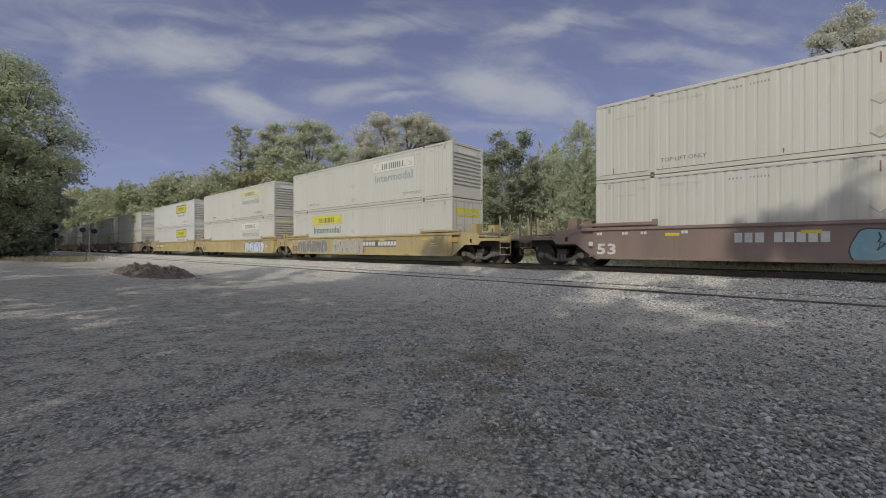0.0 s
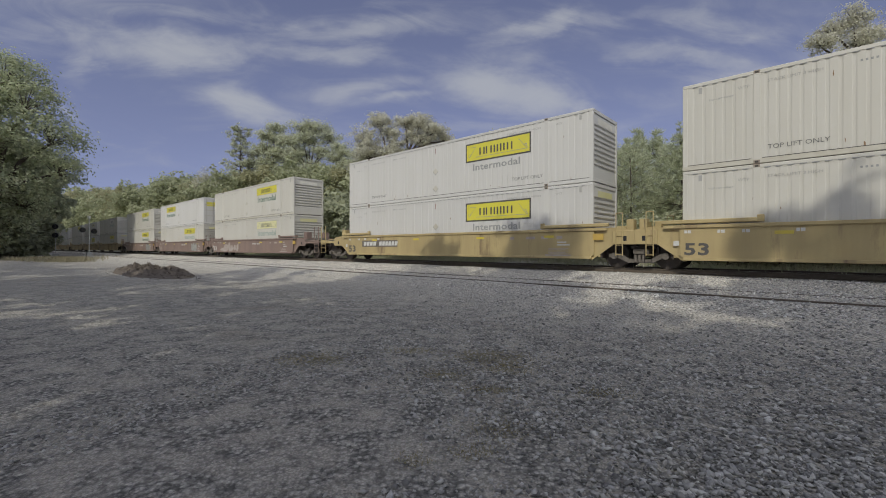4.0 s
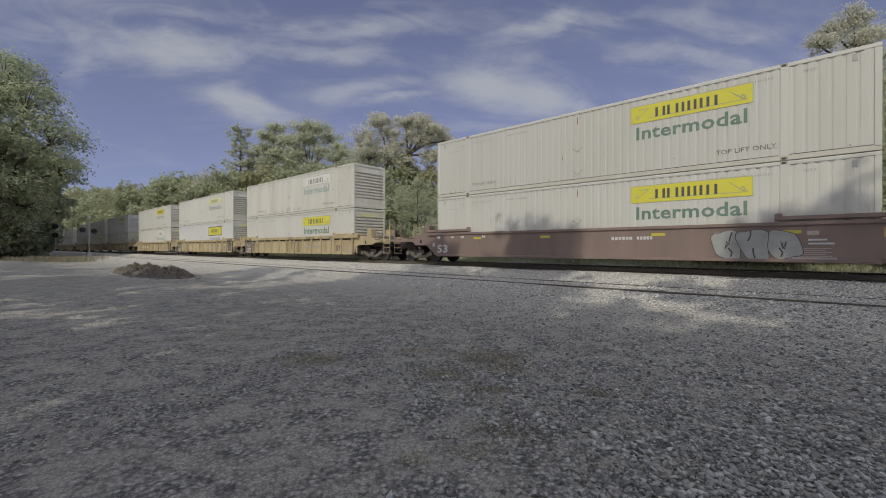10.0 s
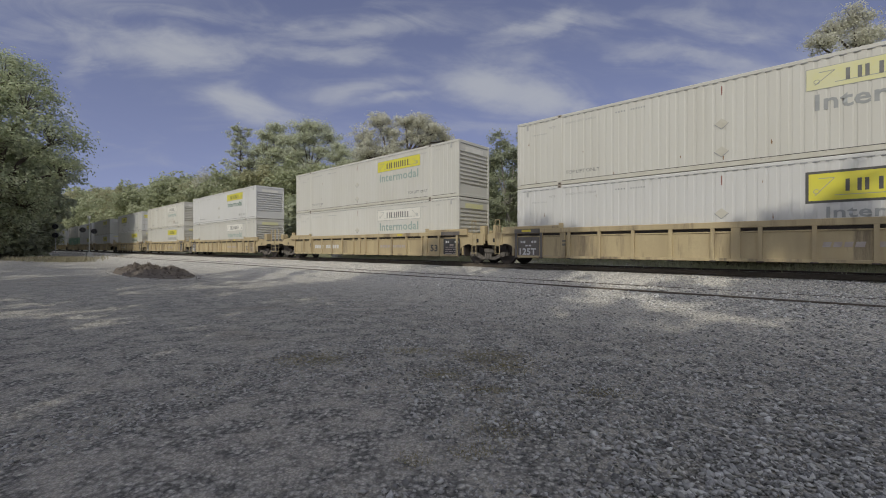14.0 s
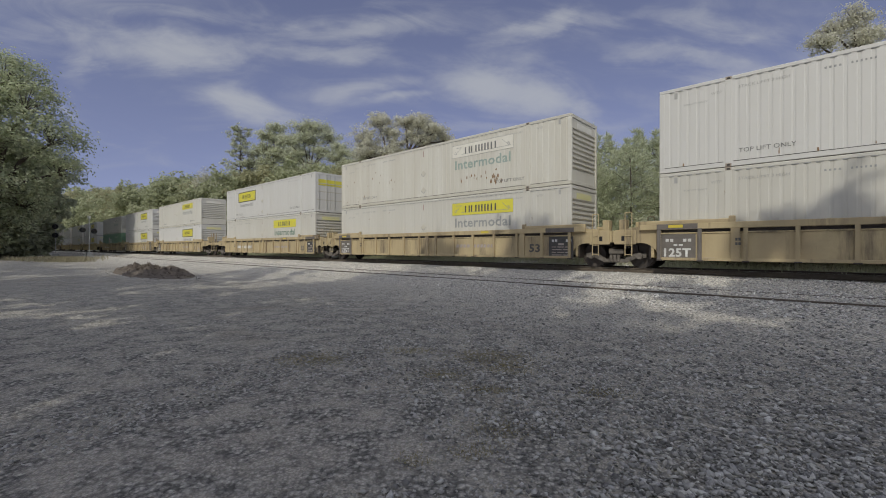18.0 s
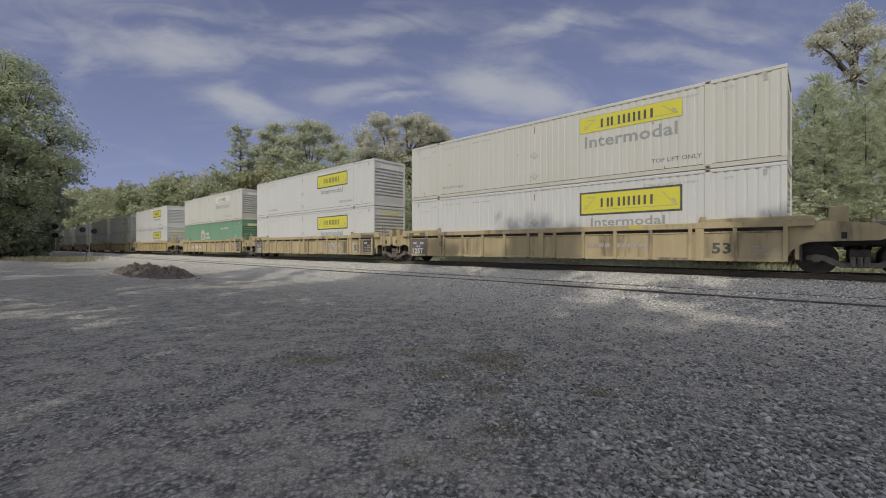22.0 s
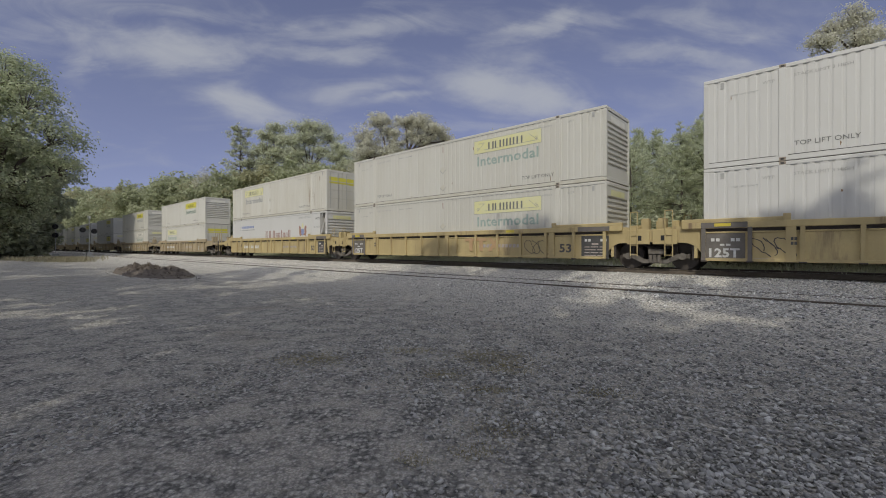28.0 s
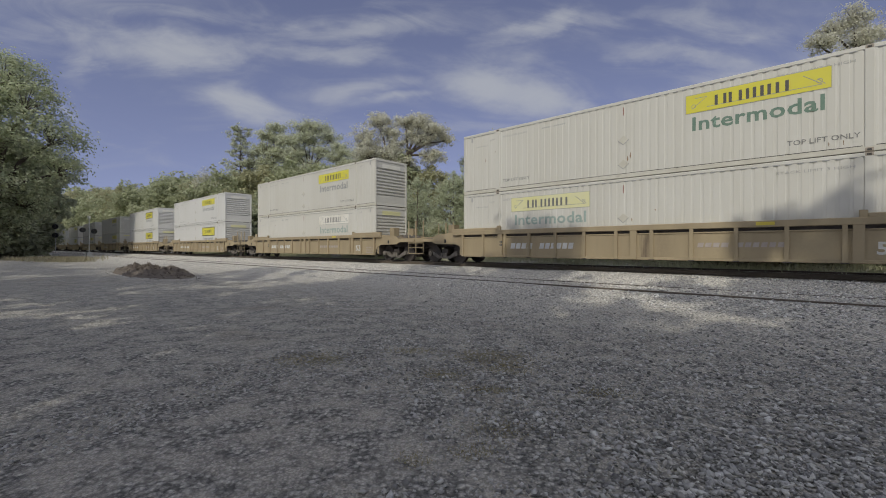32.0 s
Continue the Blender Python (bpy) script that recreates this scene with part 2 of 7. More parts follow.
M = {
    "cream": material("cream_paint", (0.565, 0.55, 0.505), (0.44, 0.41, 0.345), 0.5, scale=0.9, fine=9, amount=0.22, bump=0.03, streak=True, stain=(0.42, 0.36, 0.28), stain_at=0.68, random=0.05),
    "white": material("white_paint", (0.585, 0.575, 0.555), (0.47, 0.455, 0.425), 0.42, scale=0.9, fine=9, amount=0.15, bump=0.02, streak=True, stain=(0.52, 0.48, 0.42), stain_at=0.73, random=0.04),
    "worn": material("worn_white_paint", (0.62, 0.605, 0.55), (0.42, 0.375, 0.30), 0.55, scale=1.1, fine=8, amount=0.3, bump=0.04, streak=True, stain=(0.30, 0.20, 0.12), stain_at=0.69, random=0.05),
    "green": material("green_paint", (0.19, 0.325, 0.215), (0.14, 0.25, 0.165), 0.45, scale=0.9, fine=9, amount=0.3, bump=0.03, streak=True, stain=(0.13, 0.19, 0.13), stain_at=0.66),
    "rail_dirt": material("grimy_cream_paint", (0.56, 0.54, 0.475), (0.42, 0.385, 0.31), 0.6, scale=2.0, fine=20, amount=0.4, bump=0.05, streak=False, stain=(0.22, 0.16, 0.11), stain_at=0.64),
    # container floor black; also paints the rail's shadow line and pocket interiors
    "seam": material("floor_and_shade_black", (0.06, 0.055, 0.05), rough=0.8),
    "casting": material("corner_casting_steel", (0.38, 0.34, 0.28), (0.18, 0.13, 0.1), 0.6, scale=8, amount=0.5),
    "yellow_sign": material("yellow_vinyl", (0.66, 0.60, 0.06), (0.56, 0.50, 0.10), 0.4, scale=2, fine=15, amount=0.3, bump=0.01),
    "faded_sign": material("faded_yellow_vinyl", (0.64, 0.61, 0.27), (0.62, 0.60, 0.42), 0.55, scale=2, fine=10, amount=0.6, bump=0.01),
    "white_sign": material("bleached_white_vinyl", (0.72, 0.70, 0.64), (0.60, 0.57, 0.50), 0.55, scale=2, fine=10, amount=0.5, bump=0.01),
    "ink": material("dark_ink", (0.06, 0.06, 0.06), (0.12, 0.11, 0.1), 0.5, scale=4, amount=0.4, bump=0),
    "grey_ink": material("grey_ink", (0.26, 0.27, 0.27), (0.36, 0.36, 0.35), 0.5, scale=4, amount=0.4, bump=0),
    "faint_ink": material("worn_grey_ink", (0.33, 0.33, 0.32), (0.42, 0.41, 0.39), 0.5, scale=4, amount=0.5, bump=0),
    "stencil_ink": material("stencil_ink", (0.12, 0.12, 0.12), (0.22, 0.22, 0.21), 0.5, scale=4, amount=0.4, bump=0),
    "green_ink": material("green_ink", (0.11, 0.19, 0.14), (0.20, 0.27, 0.22), 0.5, scale=4, amount=0.4, bump=0),
    "pale_green_ink": material("faded_green_ink", (0.25, 0.33, 0.295), (0.36, 0.42, 0.385), 0.5, scale=4, amount=0.5, bump=0),
    "red_ink": material("dark_red_ink", (0.22, 0.09, 0.075), (0.30, 0.15, 0.12), 0.5, scale=4, amount=0.4, bump=0),
    "blue_ink": material("blue_ink", (0.20, 0.25, 0.44), (0.28, 0.31, 0.46), 0.5, bump=0),
    "pale_ink": material("pale_ink", (0.62, 0.62, 0.60), (0.45, 0.44, 0.42), 0.55, scale=5, amount=0.5, bump=0),
    "door_rod": material("galvanised_rod", (0.55, 0.54, 0.52), (0.35, 0.33, 0.3), 0.4, metal=0.6, scale=12),
    "yellow_car": material("ochre_car_paint", (0.47, 0.375, 0.185), (0.33, 0.255, 0.13), 0.6, scale=1.3, fine=10, amount=0.55, bump=0.05, streak=True, stain=(0.15, 0.10, 0.065), stain_at=0.57),
    "tan_car": material("dusty_tan_car_paint", (0.475, 0.385, 0.225), (0.32, 0.25, 0.15), 0.65, scale=1.3, fine=10, amount=0.55, bump=0.05, streak=True, stain=(0.14, 0.11, 0.075), stain_at=0.53),
    "brown_car": material("oxide_brown_car_paint", (0.25, 0.18, 0.15), (0.165, 0.12, 0.105), 0.65, scale=1.0, fine=10, amount=0.45, bump=0.05, streak=True, stain=(0.09, 0.06, 0.05), stain_at=0.62),
    "umber_car": material("dusty_umber_car_paint", (0.36, 0.29, 0.18), (0.235, 0.185, 0.12), 0.7, scale=1.0, fine=10, amount=0.45, bump=0.05, streak=True, stain=(0.1, 0.07, 0.05), stain_at=0.62),
    "black_panel": material("black_stencil_panel", (0.035, 0.035, 0.036), (0.08, 0.075, 0.07), 0.6, scale=3, amount=0.5, bump=0.02),
    "grey_panel": material("grey_stencil_panel", (0.16, 0.14, 0.125), (0.1, 0.09, 0.08), 0.6, scale=3, amount=0.5, bump=0.02),
    "warning": material("faded_orange_plate", (0.50, 0.34, 0.07), (0.42, 0.28, 0.09), 0.5, scale=6, amount=0.4, bump=0),
    "reflector": material("yellow_reflective_tape", (0.58, 0.47, 0.05), (0.46, 0.36, 0.09), 0.35, scale=6, amount=0.3, bump=0),
    "iron": material("greasy_cast_iron", (0.035, 0.03, 0.028), (0.07, 0.055, 0.045), 0.65, scale=5, fine=40, amount=0.6, bump=0.15),
    "dusty_iron": material("dusty_cast_iron", (0.18, 0.16, 0.138), (0.08, 0.07, 0.06), 0.75, scale=6, fine=40, amount=0.6, bump=0.15),
    "tread": material("worn_wheel_steel", (0.33, 0.31, 0.29), (0.15, 0.12, 0.1), 0.35, metal=0.9, scale=5, amount=0.4),
    "tag_grey": material("grey_spray_paint", (0.17, 0.16, 0.14), (0.24, 0.225, 0.2), 0.6, scale=3, amount=0.7, bump=0),
    "tag_white": material("white_spray_paint", (0.62, 0.63, 0.64), (0.40, 0.47, 0.58), 0.55, scale=2.5, amount=0.7, bump=0),
    "tag_soft": material("thin_grey_spray_paint", (0.34, 0.30, 0.235), (0.42, 0.40, 0.36), 0.6, scale=3, amount=0.8, bump=0),
    "tag_silver": material("silver_spray_paint", (0.40, 0.41, 0.39), (0.30, 0.29, 0.27), 0.45, metal=0.3, scale=3, amount=0.6, bump=0),
    "logo_red": material("faded_red_print", (0.40, 0.24, 0.13), (0.44, 0.31, 0.17), 0.65, scale=4, amount=0.8, bump=0),
    "tag_pale": material("faded_pale_spray_paint", (0.42, 0.38, 0.35), (0.30, 0.24, 0.21), 0.65, scale=3, amount=0.8, bump=0),
    "tag_black": material("black_spray_paint", (0.04, 0.04, 0.045), (0.1, 0.09, 0.09), 0.6, bump=0),
    "tag_blue": material("pale_blue_spray_paint", (0.16, 0.32, 0.40), (0.30, 0.42, 0.46), 0.6, scale=3, amount=0.7, bump=0),
    "tag_red": material("faded_red_paint", (0.40, 0.15, 0.06), (0.44, 0.24, 0.09), 0.65, scale=4, amount=0.6, bump=0),
    "crest": material("faded_red_gold_print", (0.38, 0.25, 0.17), (0.27, 0.13, 0.11), 0.6, scale=5, fine=30, amount=0.9, bump=0),
    "rust": material("bleeding_rust", (0.29, 0.185, 0.10), (0.17, 0.10, 0.055), 0.85, scale=9, fine=50, amount=0.6, bump=0.05),
    "rail": material("rusty_rail_steel", (0.135, 0.11, 0.085), (0.08, 0.064, 0.05), 0.7, scale=10, fine=60, amount=0.5, bump=0.1),
    "rail_top": material("polished_rail_head", (0.42, 0.40, 0.38), (0.25, 0.22, 0.2), 0.3, metal=0.9, scale=10, amount=0.3, bump=0.02),
    "tie": material("weathered_tie_wood", (0.13, 0.105, 0.085), (0.07, 0.055, 0.045), 0.85, scale=6, fine=50, amount=0.6, bump=0.3),
    "bark": material("tree_bark", (0.12, 0.095, 0.075), (0.06, 0.048, 0.04), 0.9, scale=5, fine=25, amount=0.6, bump=0.5),
    "stone": material("crushed_grey_stone", (0.40, 0.39, 0.37), (0.285, 0.275, 0.265), 0.85, scale=10, fine=60, amount=0.4, bump=0.2, island=0.65),
    "soil": material("dark_wet_soil", (0.12, 0.098, 0.078), (0.06, 0.048, 0.04), 0.9, scale=6, fine=30, amount=0.6, bump=0.6, island=0.4),
    "signal": material("black_signal_paint", (0.015, 0.015, 0.016), rough=0.5),
    "galv": material("galvanised_steel", (0.45, 0.46, 0.46), (0.3, 0.3, 0.3), 0.45, metal=0.5, scale=8),
    "concrete": material("pale_concrete", (0.55, 0.54, 0.51), (0.4, 0.39, 0.36), 0.85, scale=5, fine=40, amount=0.4, bump=0.2),
    "leaf": leaf_material("broad_leaf", (0.32, 0.345, 0.225), (0.50, 0.51, 0.36), 0.5),
    "leaf_warm": leaf_material("yellowing_leaf", (0.31, 0.31, 0.18), (0.48, 0.46, 0.29), 0.5),
    "leaf_dark": leaf_material("dark_leaf", (0.23, 0.25, 0.16), (0.40, 0.42, 0.29), 0.45),
    "needle": leaf_material("pine_needles", (0.48, 0.51, 0.345), (0.65, 0.67, 0.50), 0.5),
    "needle_far": leaf_material("old_pine_needles", (0.45, 0.47, 0.335), (0.61, 0.62, 0.47), 0.55),
}
M["leaf_edge"] = leaf_material("oak_leaf", (0.35, 0.40, 0.25), (0.57, 0.58, 0.40), 0.55)
M["pale_bark"] = material("grey_bark", (0.30, 0.28, 0.25), (0.18, 0.165, 0.15), 0.9, scale=5, fine=25, amount=0.6, bump=0.4)
M["leaf_wood"] = leaf_material("wood_edge_leaf", (0.32, 0.35, 0.205), (0.49, 0.50, 0.335), 0.5)
M["leaf_dry"] = leaf_material("sparse_grey_leaf", (0.54, 0.53, 0.43), (0.70, 0.68, 0.57), 0.55)
M["leaf_pale"] = leaf_material("pale_green_leaf", (0.42, 0.435, 0.285), (0.58, 0.585, 0.42), 0.5)
M["grass"] = leaf_material("dry_grass", (0.27, 0.235, 0.125), (0.40, 0.345, 0.20))
M["straw"] = leaf_material("dry_straw", (0.34, 0.305, 0.20), (0.46, 0.42, 0.30), 0.4)
M["weed"] = leaf_material("green_weeds", (0.44, 0.46, 0.29), (0.64, 0.62, 0.46), 0.5)


# ---- mesh helpers ----
MESHES = {}


def finish(bm, name, mat, smooth=False):
    me = bpy.data.meshes.new(name)
    bm.to_mesh(me)
    bm.free()
    if mat:
        me.materials.append(mat)
    if smooth:
        me.polygons.foreach_set("use_smooth", [True] * len(me.polygons))
    return me


def part(name, shape, mat, parent=None, label="", m=None, smooth=False):
    """Links a bmesh, or a mesh that is shared, as one object under its thing."""
    me = finish(shape, name, mat, smooth) if isinstance(shape, bmesh.types.BMesh) else shape
    ob = new(name, me)
    if parent:
        ob.parent = parent
    if m is not None:
        ob.matrix_basis = m
    if label:
        tagged(ob, label)
    return ob


def thing(name, label, category, group="", m=None, kind=""):
    ob = new(name)
    ob.empty_display_size = 0.2
    if m is not None:
        ob.matrix_basis = m
    return tagged(ob, label, category, group, kind)


def shared(key, build, mat, smooth=False):
    if key not in MESHES:
        bm = bmesh.new()
        build(bm)
        MESHES[key] = finish(bm, str(key[0]) if isinstance(key, tuple) else key, mat, smooth)
    return MESHES[key]


def box(bm, x0, x1, y0, y1, z0, z1, bevel=0.0):
    g = bmesh.ops.create_cube(bm, size=1.0)["verts"]
    bmesh.ops.scale(bm, vec=(abs(x1 - x0), abs(y1 - y0), abs(z1 - z0)), verts=g)
    bmesh.ops.translate(bm, vec=((x0 + x1) / 2, (y0 + y1) / 2, (z0 + z1) / 2), verts=g)
    if bevel:
        es = list({e for v in g for e in v.link_edges})
        bmesh.ops.bevel(bm, geom=es, offset=bevel, segments=1, affect="EDGES")
    return g


def rod(bm, a, b, r, n=8, r2=None):
    a, b = Vector(a), Vector(b)
    d = b - a
    m = Matrix.Translation((a + b) / 2) @ d.to_track_quat("Z", "Y").to_matrix().to_4x4()
    return bmesh.ops.create_cone(bm, cap_ends=True, segments=n, radius1=r, radius2=r if r2 is None else r2, depth=d.length, matrix=m)["verts"]


def prism(bm, outline, y0, y1):
    """Extrudes an outline of (x, z) from y0 to y1."""
    v0 = [bm.verts.new((x, y0, z)) for x, z in outline]
    v1 = [bm.verts.new((x, y1, z)) for x, z in outline]
    n = len(outline)
    f = [bm.faces.new(v0), bm.faces.new(v1[::-1])]
    for i in range(n):
        f.append(bm.faces.new((v0[i], v1[i], v1[(i + 1) % n], v0[(i + 1) % n])))
    bmesh.ops.recalc_face_normals(bm, faces=f)


def raw_mesh(name, verts, faces, mat):
    """A mesh from arrays: verts (n, 3), faces (m, k)."""
    verts, faces = np.asarray(verts, np.float32), np.asarray(faces, np.int32)
    me = bpy.data.meshes.new(name)
    k = faces.shape[1]
    me.vertices.add(len(verts))
    me.vertices.foreach_set("co", verts.ravel())
    me.loops.add(faces.size)
    me.loops.foreach_set("vertex_index", faces.ravel())
    me.polygons.add(len(faces))
    me.polygons.foreach_set("loop_start", np.arange(0, faces.size, k, dtype=np.int32))
    me.update(calc_edges=True)
    if mat:
        me.materials.append(mat)
    return me


def text_mesh(text, height, mat, bold=0.0):
    """Flat lettering in the x-z plane, read from -y, its lower left corner at the origin; bold swells the strokes."""
    key = ("lettering", text, height, mat.name, bold)
    if key not in MESHES:
        cu = bpy.data.curves.new("lettering", "FONT")
        cu.body, cu.size, cu.resolution_u, cu.offset = text, height * 1.38, 2, bold * height
        cu.space_character = 1.0 + bold * 1.6
        ob = bpy.data.objects.new("lettering", cu)
        scene.collection.objects.link(ob)
        me = bpy.data.meshes.new_from_object(ob.evaluated_get(bpy.context.evaluated_depsgraph_get()))
        bpy.data.objects.remove(ob)
        me.transform(Matrix.Rotation(radians(90), 4, "X"))
        me.materials.clear()
        me.materials.append(mat)
        MESHES[key] = me
    return MESHES[key]


def width_of(me):
    xs = [v.co.x for v in me.vertices]
    return min(xs), max(xs)


def lettering(text, x, y, z, height, mat, parent, width=None, bold=0.0):
    me = text_mesh(text, height, mat, bold)
    lo, hi = width_of(me)
    k = width / (hi - lo) if width else 1.0
    return tagged(part("lettering", me, None, parent, m=Matrix.Translation((x - lo * k, y, z)) @ Matrix.Diagonal((k, 1, 1, 1))), kind="stuff")


def bars(x, y, z, widths, height, gap, mat, parent, name="lettering_bar", slant=0.0):
    """A row of plain bars in place of characters, as one flat mesh."""
    bm = bmesh.new()
    for w in widths:
        if w > 0:
            q = [(x, z), (x + w, z), (x + w + slant, z + height), (x + slant, z + height)]
            bm.faces.new([bm.verts.new((a, y, b)) for a, b in q])
        x += abs(w) + gap
    return tagged(part(name, bm, mat, parent), kind="stuff")


def blob(bm, cx, cz, rx, rz, y, rng, n=18, wobble=0.2):
    ph = rng.random() * 6.28
    bm.faces.new([bm.verts.new((cx + rx * (1 + wobble * math.sin(3 * a + ph)) * math.cos(a), y,
                                cz + rz * (1 + wobble * math.cos(2 * a + ph)) * math.sin(a)))
                  for a in (6.2832 * i / n for i in range(n))])


# ---- ground ----
def profile(l):
    pts = ((-400, 0.0), (8.0, 0.0), (10.4, 0.18), (11.3, 0.315), (11.8, 0.325), (12.3, 0.345), (14.0, 0.348), (14.6, 0.37), (15.75, 0.555), (19.0, 0.555), (20.2, 0.56), (24, 0.85), (40, 1.0), (400, 2.0))
    return float(np.interp(l, [p[0] for p in pts], [p[1] for p in pts]))


def ground_height(p):
    s, l = p.dot(ALONG) - S_ORIGIN, p.dot(ACROSS)
    z = profile(l)
    near = 1.0 / (1.0 + (p.length / 60) ** 2)
    z += near * 0.03 * noise.noise(Vector((p.x * 0.35, p.y * 0.35, 0)))
    if l > 20:
        z += 0.25 * noise.noise(Vector((p.x * 0.1, p.y * 0.1, 3)))
    return z


def build_ground():
    ss = np.concatenate([np.linspace(-1500, -160, 14), np.linspace(-150, -32, 40), np.linspace(-30, 24, 91), np.linspace(27, 150, 22), np.linspace(180, 1500, 10)])
    ll = np.concatenate([np.linspace(-1500, -60, 10), np.linspace(-50, -2, 17), np.linspace(0, 21, 64), np.linspace(22, 60, 20), np.linspace(80, 1500, 10)])
    verts = []
    for s in ss:
        for l in ll:
            p = spot(s, l)
            verts.append((p.x, p.y, ground_height(p)))
    n = len(ll)
    faces = [(i * n + j, (i + 1) * n + j, (i + 1) * n + j + 1, i * n + j + 1) for i in range(len(ss) - 1) for j in range(n - 1)]
    me = raw_mesh("ground", verts, faces, ground_material())
    me.polygons.foreach_set("use_smooth", [True] * len(me.polygons))
    return tagged(new("ground", me), "grey crushed-stone lot rising to the ballasted tracks", "ground", kind="structure")


def ground_material():
    m = bpy.data.materials.new("gravel_ground")
    m.use_nodes = True
    t = m.node_tree
    b = t.nodes["Principled BSDF"]
    b.inputs["Roughness"].default_value = 0.9

    def node(kind, **sets):
        n = t.nodes.new(kind)
        for k, v in sets.items():
            n.inputs[k].default_value = v
        return n

    def ramp(v, lo, hi, a=0.0, c=1.0):
        n = node("ShaderNodeMapRange")
        for k, x in (("From Min", lo), ("From Max", hi), ("To Min", a), ("To Max", c)):
            n.inputs[k].default_value = x
        t.links.new(v, n.inputs["Value"])
        return n.outputs[0]

    def mix(fac, a, c):
        n = node("ShaderNodeMixRGB")
        for s, v in zip(n.inputs, (fac, a, c)):
            if isinstance(v, tuple):
                s.default_value = (*v, 1)
            elif isinstance(v, float):
                s.default_value = v
            else:
                t.links.new(v, s)
        return n.outputs[0]

    co = node("ShaderNodeTexCoord")
    vor = node("ShaderNodeTexVoronoi", Scale=24.0, Randomness=1.0)
    vor2 = node("ShaderNodeTexVoronoi", Scale=55.0, Randomness=1.0)
    big = node("ShaderNodeTexNoise", Scale=0.35, Detail=6.0, Roughness=0.6)
    mid = node("ShaderNodeTexNoise", Scale=2.2, Detail=6.0, Roughness=0.65)
    fine = node("ShaderNodeTexNoise", Scale=90.0, Detail=3.0, Roughness=0.7)
    for n in (vor, vor2, big, mid, fine):
        t.links.new(co.outputs["Object"], n.inputs["Vector"])
    sep = node("ShaderNodeSeparateColor")
    t.links.new(vor.outputs["Color"], sep.inputs[0])
    stone = mix(sep.outputs[0], (0.17, 0.166, 0.16), (0.64, 0.625, 0.60))
    # near-black between the larger stones, painted in as their shade
    stone = mix(ramp(vor.outputs["Distance"], 0.3, 0.75), stone, (0.06, 0.06, 0.06))
    dust = mix(ramp(fine.outputs["Fac"], 0.3, 0.7), (0.40, 0.378, 0.345), (0.53, 0.50, 0.455))
    dusty = ramp(mid.outputs["Fac"], 0.44, 0.60, 0.0, 0.9)
    col = mix(dusty, stone, dust)
    earth = mix(ramp(fine.outputs["Fac"], 0.3, 0.7), (0.18, 0.15, 0.115), (0.29, 0.25, 0.20))
    col = mix(ramp(big.outputs["Fac"], 0.56, 0.70, 0.0, 0.75), col, earth)
    # dark gaps between the small chips: crevice shade painted into the colour
    col = mix(ramp(vor2.outputs["Distance"], 0.28, 0.62, 0.0, 0.48), col, (0.085, 0.083, 0.08))
    speck = node("ShaderNodeTexNoise", Scale=26.0, Detail=5.0, Roughness=0.75)
    t.links.new(co.outputs["Object"], speck.inputs["Vector"])
    col = mix(ramp(speck.outputs["Fac"], 0.52, 0.66, 0.0, 0.55), col, (0.10, 0.098, 0.095))
    col = mix(ramp(speck.outputs["Fac"], 0.47, 0.34, 0.0, 0.45), col, (0.60, 0.59, 0.57))
    clump = node("ShaderNodeTexNoise", Scale=8.0, Detail=7.0, Roughness=0.78)
    t.links.new(co.outputs["Object"], clump.inputs["Vector"])
    stony = ramp(dusty, 0.0, 0.9, 1.0, 0.35)
    for lo, hi, tone in ((0.51, 0.64, (0.10, 0.097, 0.092)), (0.49, 0.36, (0.66, 0.635, 0.59))):
        much = node("ShaderNodeMath")
        much.operation = "MULTIPLY"
        t.links.new(ramp(clump.outputs["Fac"], lo, hi, 0.0, 0.42), much.inputs[0])
        t.links.new(stony, much.inputs[1])
        col = mix(much.outputs[0], col, tone)
    # forest floor beyond the main track
    spl = node("ShaderNodeVectorMath")
    spl.operation = "DOT_PRODUCT"
    t.links.new(co.outputs["Object"], spl.inputs[0])
    spl.inputs[1].default_value = (*ACROSS,)
    floor = mix(ramp(mid.outputs["Fac"], 0.35, 0.65), (0.20, 0.20, 0.115), (0.38, 0.36, 0.27))
    col = mix(ramp(spl.outputs["Value"], 21.6, 23.4), col, floor)
    ballast = mix(sep.outputs[1], (0.43, 0.415, 0.39), (0.76, 0.735, 0.70))
    # painted shade again, in the gaps of the ballast
    ballast = mix(ramp(vor.outputs["Distance"], 0.35, 0.8), ballast, (0.16, 0.155, 0.15))
    up = ramp(spl.outputs["Value"], 6.5, 12.5)
    dn = ramp(spl.outputs["Value"], 22.4, 21.4)
    both = node("ShaderNodeMath")
    both.operation = "MULTIPLY"
    t.links.new(up, both.inputs[0])
    t.links.new(dn, both.inputs[1])
    col = mix(both.outputs[0], col, ballast)
    warm = node("ShaderNodeMixRGB")
    warm.blend_type = "MULTIPLY"
    warm.inputs[0].default_value, warm.inputs[2].default_value = 1.0, (1.17, 1.14, 1.075, 1)
    t.links.new(col, warm.inputs[1])
    t.links.new(warm.outputs[0], b.inputs["Base Color"])
    bp = node("ShaderNodeBump", Strength=0.9, Distance=0.03)
    inv = ramp(vor.outputs["Distance"], 0.0, 0.8, 1.0, 0.0)
    t.links.new(inv, bp.inputs["Height"])
    t.links.new(bp.outputs[0], b.inputs["Normal"])
    return m


build_ground()


